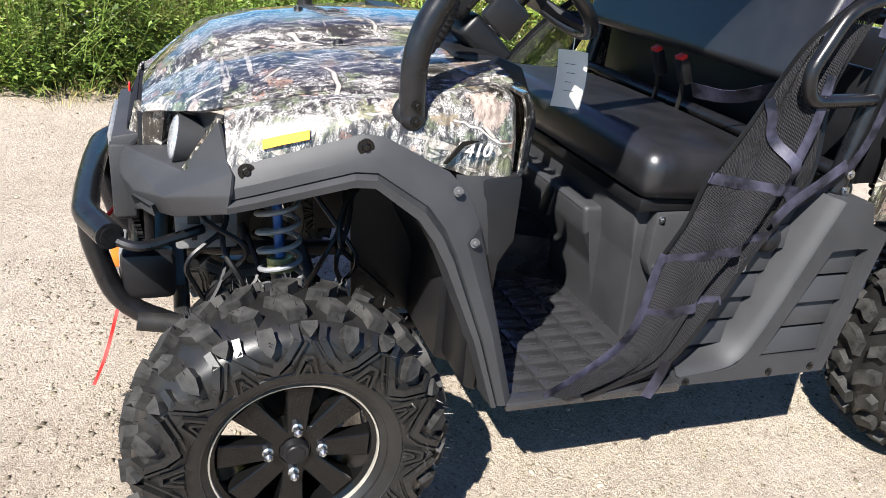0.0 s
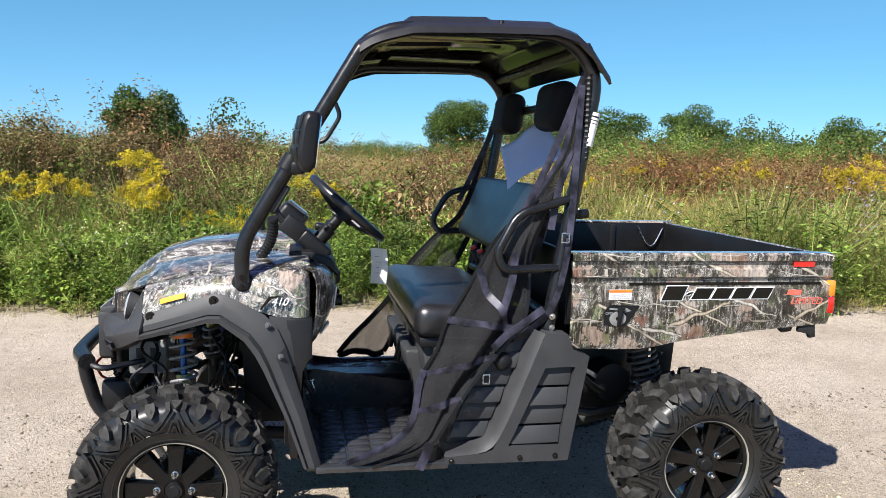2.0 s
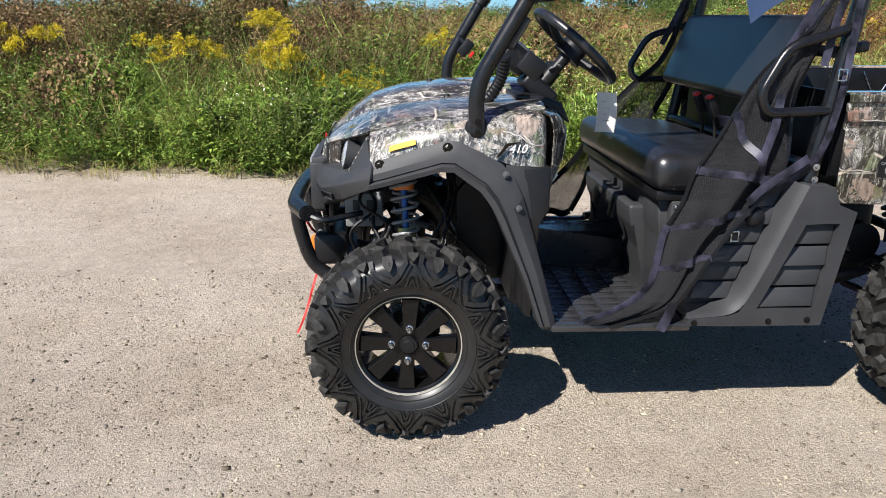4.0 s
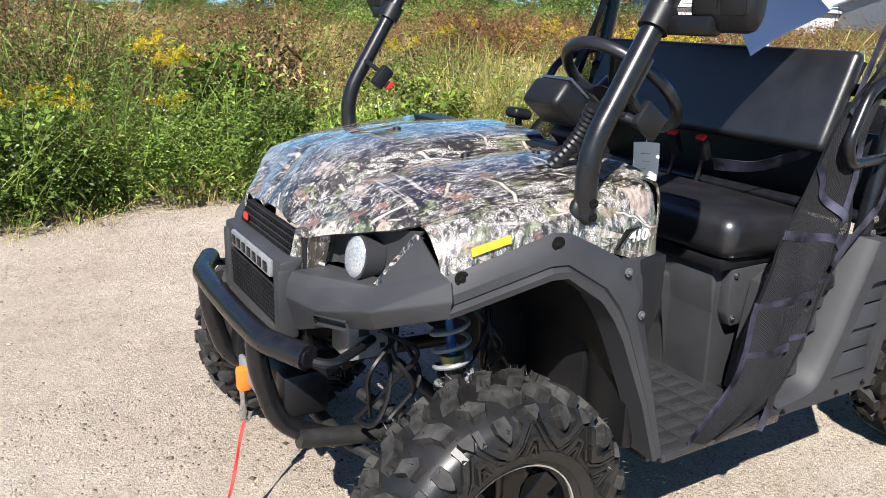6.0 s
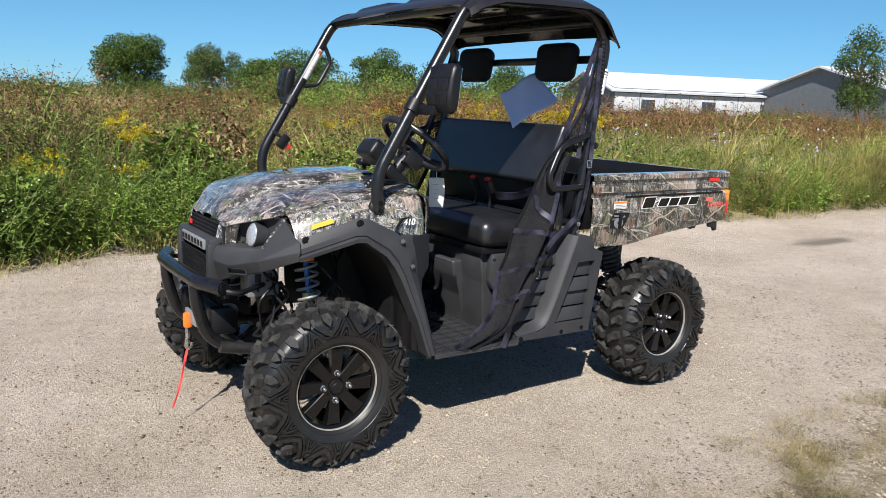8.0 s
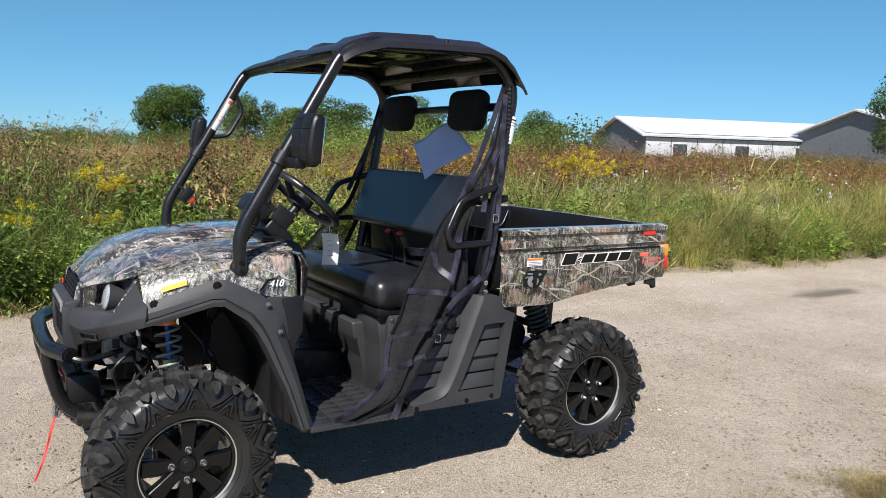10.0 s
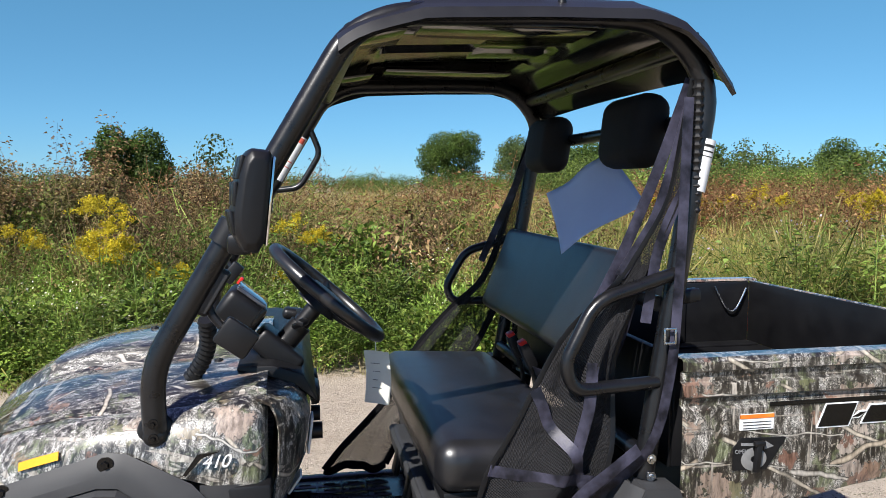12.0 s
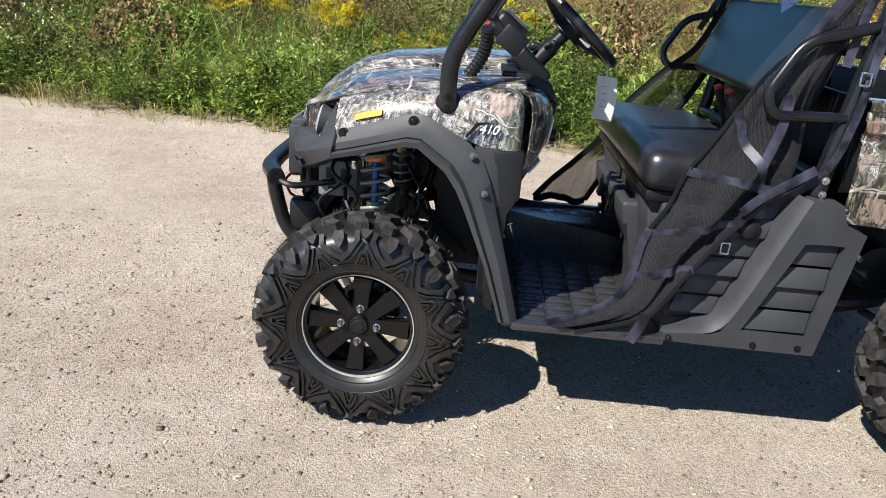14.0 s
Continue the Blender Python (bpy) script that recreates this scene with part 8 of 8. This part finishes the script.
def pylon(x, y, height, turn):
    thing = tagged(new("power_pylon"), "steel lattice power pylon on the hazy horizon", "pylon")
    thing.matrix_basis = pose(x, y, 0, 0, 0, turn)
    bm = bmesh.new()
    foot, waist = 3.2, 0.7
    for sx, sy in ((-1, -1), (1, -1), (1, 1), (-1, 1)):
        tube(bm, [(foot * sx, foot * sy, 0), (waist * sx, waist * sy, height * 0.62), (waist * sx * 0.7, waist * sy * 0.7, height)], 0.16, 0, 5)
    levels = [height * k for k in (0.0, 0.16, 0.30, 0.42, 0.53, 0.62, 0.72, 0.82, 0.92, 1.0)]
    half = lambda z: foot + (waist - foot) * min(1, z / (height * 0.62)) if z < height * 0.62 else waist * (1 - 0.3 * (z / height - 0.62) / 0.38)
    for z0, z1 in zip(levels, levels[1:]):
        a, b = half(z0), half(z1)
        for s in (-1, 1):
            cyl(bm, (-a, s * a, z0), (b, s * b, z1), 0.09, seg=5), cyl(bm, (a, s * a, z0), (-b, s * b, z1), 0.09, seg=5)
            cyl(bm, (s * a, -a, z0), (s * b, b, z1), 0.09, seg=5), cyl(bm, (s * a, a, z0), (s * b, -b, z1), 0.09, seg=5)
    part("lattice_tower", bm, STAMPED, thing)
    for z, reach in ((height * 0.98, 7.2), (height * 0.80, 5.0), (height * 0.66, 5.6)):
        bm = bmesh.new()
        for s in (-1, 1):
            cyl(bm, (0, s * 0.5, z), (-reach, 0, z), 0.13, seg=5), cyl(bm, (0, s * 0.5, z), (reach, 0, z), 0.13, seg=5)
        cyl(bm, (0, 0, z + 1.3), (-reach, 0, z), 0.10, seg=5), cyl(bm, (0, 0, z + 1.3), (reach, 0, z), 0.10, seg=5)
        part("cross_arm", bm, STAMPED, thing)
    return thing


pylon(*away(-0.407, 0.9135, 350, 0.64, -2.1), 28.5, 24)

# ---- far buildings ----
SIDING = plain("grey_metal_siding", (0.11, 0.12, 0.13), (0.15, 0.16, 0.17), 0.5, scale=2, grain=40, relief=0.2)
PALE_SIDING = plain("pale_metal_siding", (0.40, 0.41, 0.42), (0.52, 0.53, 0.54), 0.5, scale=2, grain=40, relief=0.2)
ROOFING = plain("white_metal_roofing", (0.52, 0.54, 0.57), (0.62, 0.64, 0.67), 0.4, scale=2, grain=40, relief=0.2)
WINDOW = plain("dark_window_glass", (0.03, 0.035, 0.04), (0.06, 0.065, 0.07), 0.12, scale=3, relief=0.0)


def shed(x, y, turn, width, length, eave, ridge, label, doors):
    """A long metal shed: gable end at the origin, running away along its own x."""
    thing = tagged(new("metal_shed"), label, "building", group="metal sheds beyond the field")
    thing.matrix_basis = pose(x, y, 0, 0, 0, turn)
    w = width / 2
    bm = bmesh.new()
    a = [bm.verts.new((0, yy, z)) for yy, z in ((-w, 0), (w, 0), (w, eave), (0, ridge), (-w, eave))]
    b = [bm.verts.new((length, yy, z)) for yy, z in ((-w, 0), (w, 0), (w, eave), (0, ridge), (-w, eave))]
    bm.faces.new(a), bm.faces.new(b[::-1])
    for i in (1, 4):
        j = (i + 1) % 5
        bm.faces.new((a[i], a[j], b[j], b[i]))
    part("wall", bm, SIDING, thing, "grey metal siding")
    bm = bmesh.new()
    for s in (-1, 1):
        prof = [(s * (w + 0.6), eave - 0.25), (0, ridge + 0.12)]
        q = [(-0.6, prof[0][0], prof[0][1]), (-0.6, 0, prof[1][1]), (length + 0.6, 0, prof[1][1]), (length + 0.6, prof[0][0], prof[0][1])]
        sheet(bm, [[q[0], q[1]], [q[3], q[2]]], 0.18)
    part("roof", bm, ROOFING, thing, "white metal roof")
    for i in range(int(length / 3)):
        part("side_panel", box(bmesh.new(), (1.5 + 3 * i, -w - 0.05, eave * 0.62), (2.9, 0.10, eave * 0.5), 0.02), PALE_SIDING, thing, "pale metal panel on the long side")
    for i in range(doors):
        part("window", box(bmesh.new(), (4 + i * length / doors, -w - 0.12, eave * 0.55), (1.6, 0.1, 1.3), 0.02), WINDOW, thing)
    return thing


gx, gy = away(0.7053, 0.7072, 92, *A)
shed(gx, gy, -22, 15, 44, 4.0, 5.9, "long low grey metal shed with a white roof", 6)
gx, gy = away(0.8681, 0.4929, 88, *A)
shed(gx, gy, -18, 17, 50, 4.7, 6.7, "grey metal shed with a white gabled roof", 5)

# lattice mast far off
mx, my = away(-0.4159, 0.9073, 420, *C)
bm = bmesh.new()
for s in ((-1, -1), (-1, 1), (1, -1), (1, 1)):
    tube(bm, [(s[0] * 4, s[1] * 4, 0), (s[0] * 0.8, s[1] * 0.8, 30)], 0.18, 0, 4)
for k in range(9):
    z0, z1 = 3.3 * k, 3.3 * (k + 1)
    r0, r1 = 4 - 3.2 * z0 / 30, 4 - 3.2 * z1 / 30
    for a, b in (((-1, -1), (1, -1)), ((1, -1), (-1, -1)), ((-1, 1), (1, 1)), ((1, 1), (-1, 1))):
        tube(bm, [(a[0] * r0, a[1] * r0, z0), (b[0] * r1, b[1] * r1, z1)], 0.10, 0, 4)
for z in (22, 26, 29):
    tube(bm, [(-6, 0, z), (6, 0, z)], 0.16, 0, 4)
mast = part("power_pylon", bm, SPRING, None)
mast.location = (mx, my, 0)
tagged(mast, "grey lattice power pylon far on the horizon", "pylon")

# ---- loose stones on the road ----
def pebbles(n):
    ico = bmesh.new()
    q = [ico.verts.new(c) for c in ((1, 0, 0), (0, 1, 0), (-1, 0, 0), (0, -1, 0), (0.2, 0.1, 0.9), (0, 0, -0.9))]
    for k in range(4):
        ico.faces.new((q[k], q[(k + 1) % 4], q[4])), ico.faces.new((q[(k + 1) % 4], q[k], q[5]))
    ico.verts.index_update()
    v0 = np.array([v.co[:] for v in ico.verts])
    f0 = np.array([[v.index for v in f.verts] for f in ico.faces])
    ico.free()
    x = np.where(rng.random(n) < 0.72, rng.uniform(-3.2, 4.5, n), rng.uniform(-7, 14, n))
    y = np.where(rng.random(n) < 0.75, rng.uniform(-2.2, 1.0, n), rng.uniform(-3.5, 3.9, n))
    y = np.where(rng.random(n) < 0.22, rng.normal(-1.75, 0.28, n), y)
    s = np.exp(rng.normal(-5.55, 0.42, n)).clip(0.0015, 0.015)
    sq = np.stack([rng.uniform(0.8, 1.3, n), rng.uniform(0.7, 1.1, n), rng.uniform(0.45, 0.8, n)], 1)
    jit = 1 + rng.normal(size=(n, len(v0), 1)) * 0.14
    a = rng.uniform(0, 6.28, n)
    p = v0[None] * jit * sq[:, None] * s[:, None, None]
    px = p[..., 0] * np.cos(a)[:, None] - p[..., 1] * np.sin(a)[:, None] + x[:, None]
    py = p[..., 0] * np.sin(a)[:, None] + p[..., 1] * np.cos(a)[:, None] + y[:, None]
    g = np.array([ground_height(float(i), float(j)) for i, j in zip(x, y)])
    pz = p[..., 2] + (g + s * 0.22)[:, None]
    v = np.stack([px, py, pz], -1).reshape(-1, 3).astype(np.float32)
    f = (f0[None] + (np.arange(n) * len(v0))[:, None, None]).reshape(-1, 3).astype(np.int32)
    me = bpy.data.meshes.new("loose_stones")
    me.vertices.add(len(v)), me.loops.add(f.size), me.polygons.add(len(f))
    me.vertices.foreach_set("co", v.ravel()), me.loops.foreach_set("vertex_index", f.ravel())
    me.polygons.foreach_set("loop_start", np.arange(0, f.size, 3, dtype=np.int32))
    me.update(calc_edges=True)
    me.materials.append(STONE)
    return tagged(new("loose_stones", me), "loose limestone pebbles scattered on the road", "gravel", kind="stuff")


STONE = leaf_material("limestone_pebble", [(0.09, 0.074, 0.060), (0.22, 0.188, 0.148), (0.31, 0.272, 0.222), (0.35, 0.312, 0.262), (0.39, 0.35, 0.30)], 0.9, 0.0)
pebbles(76000)
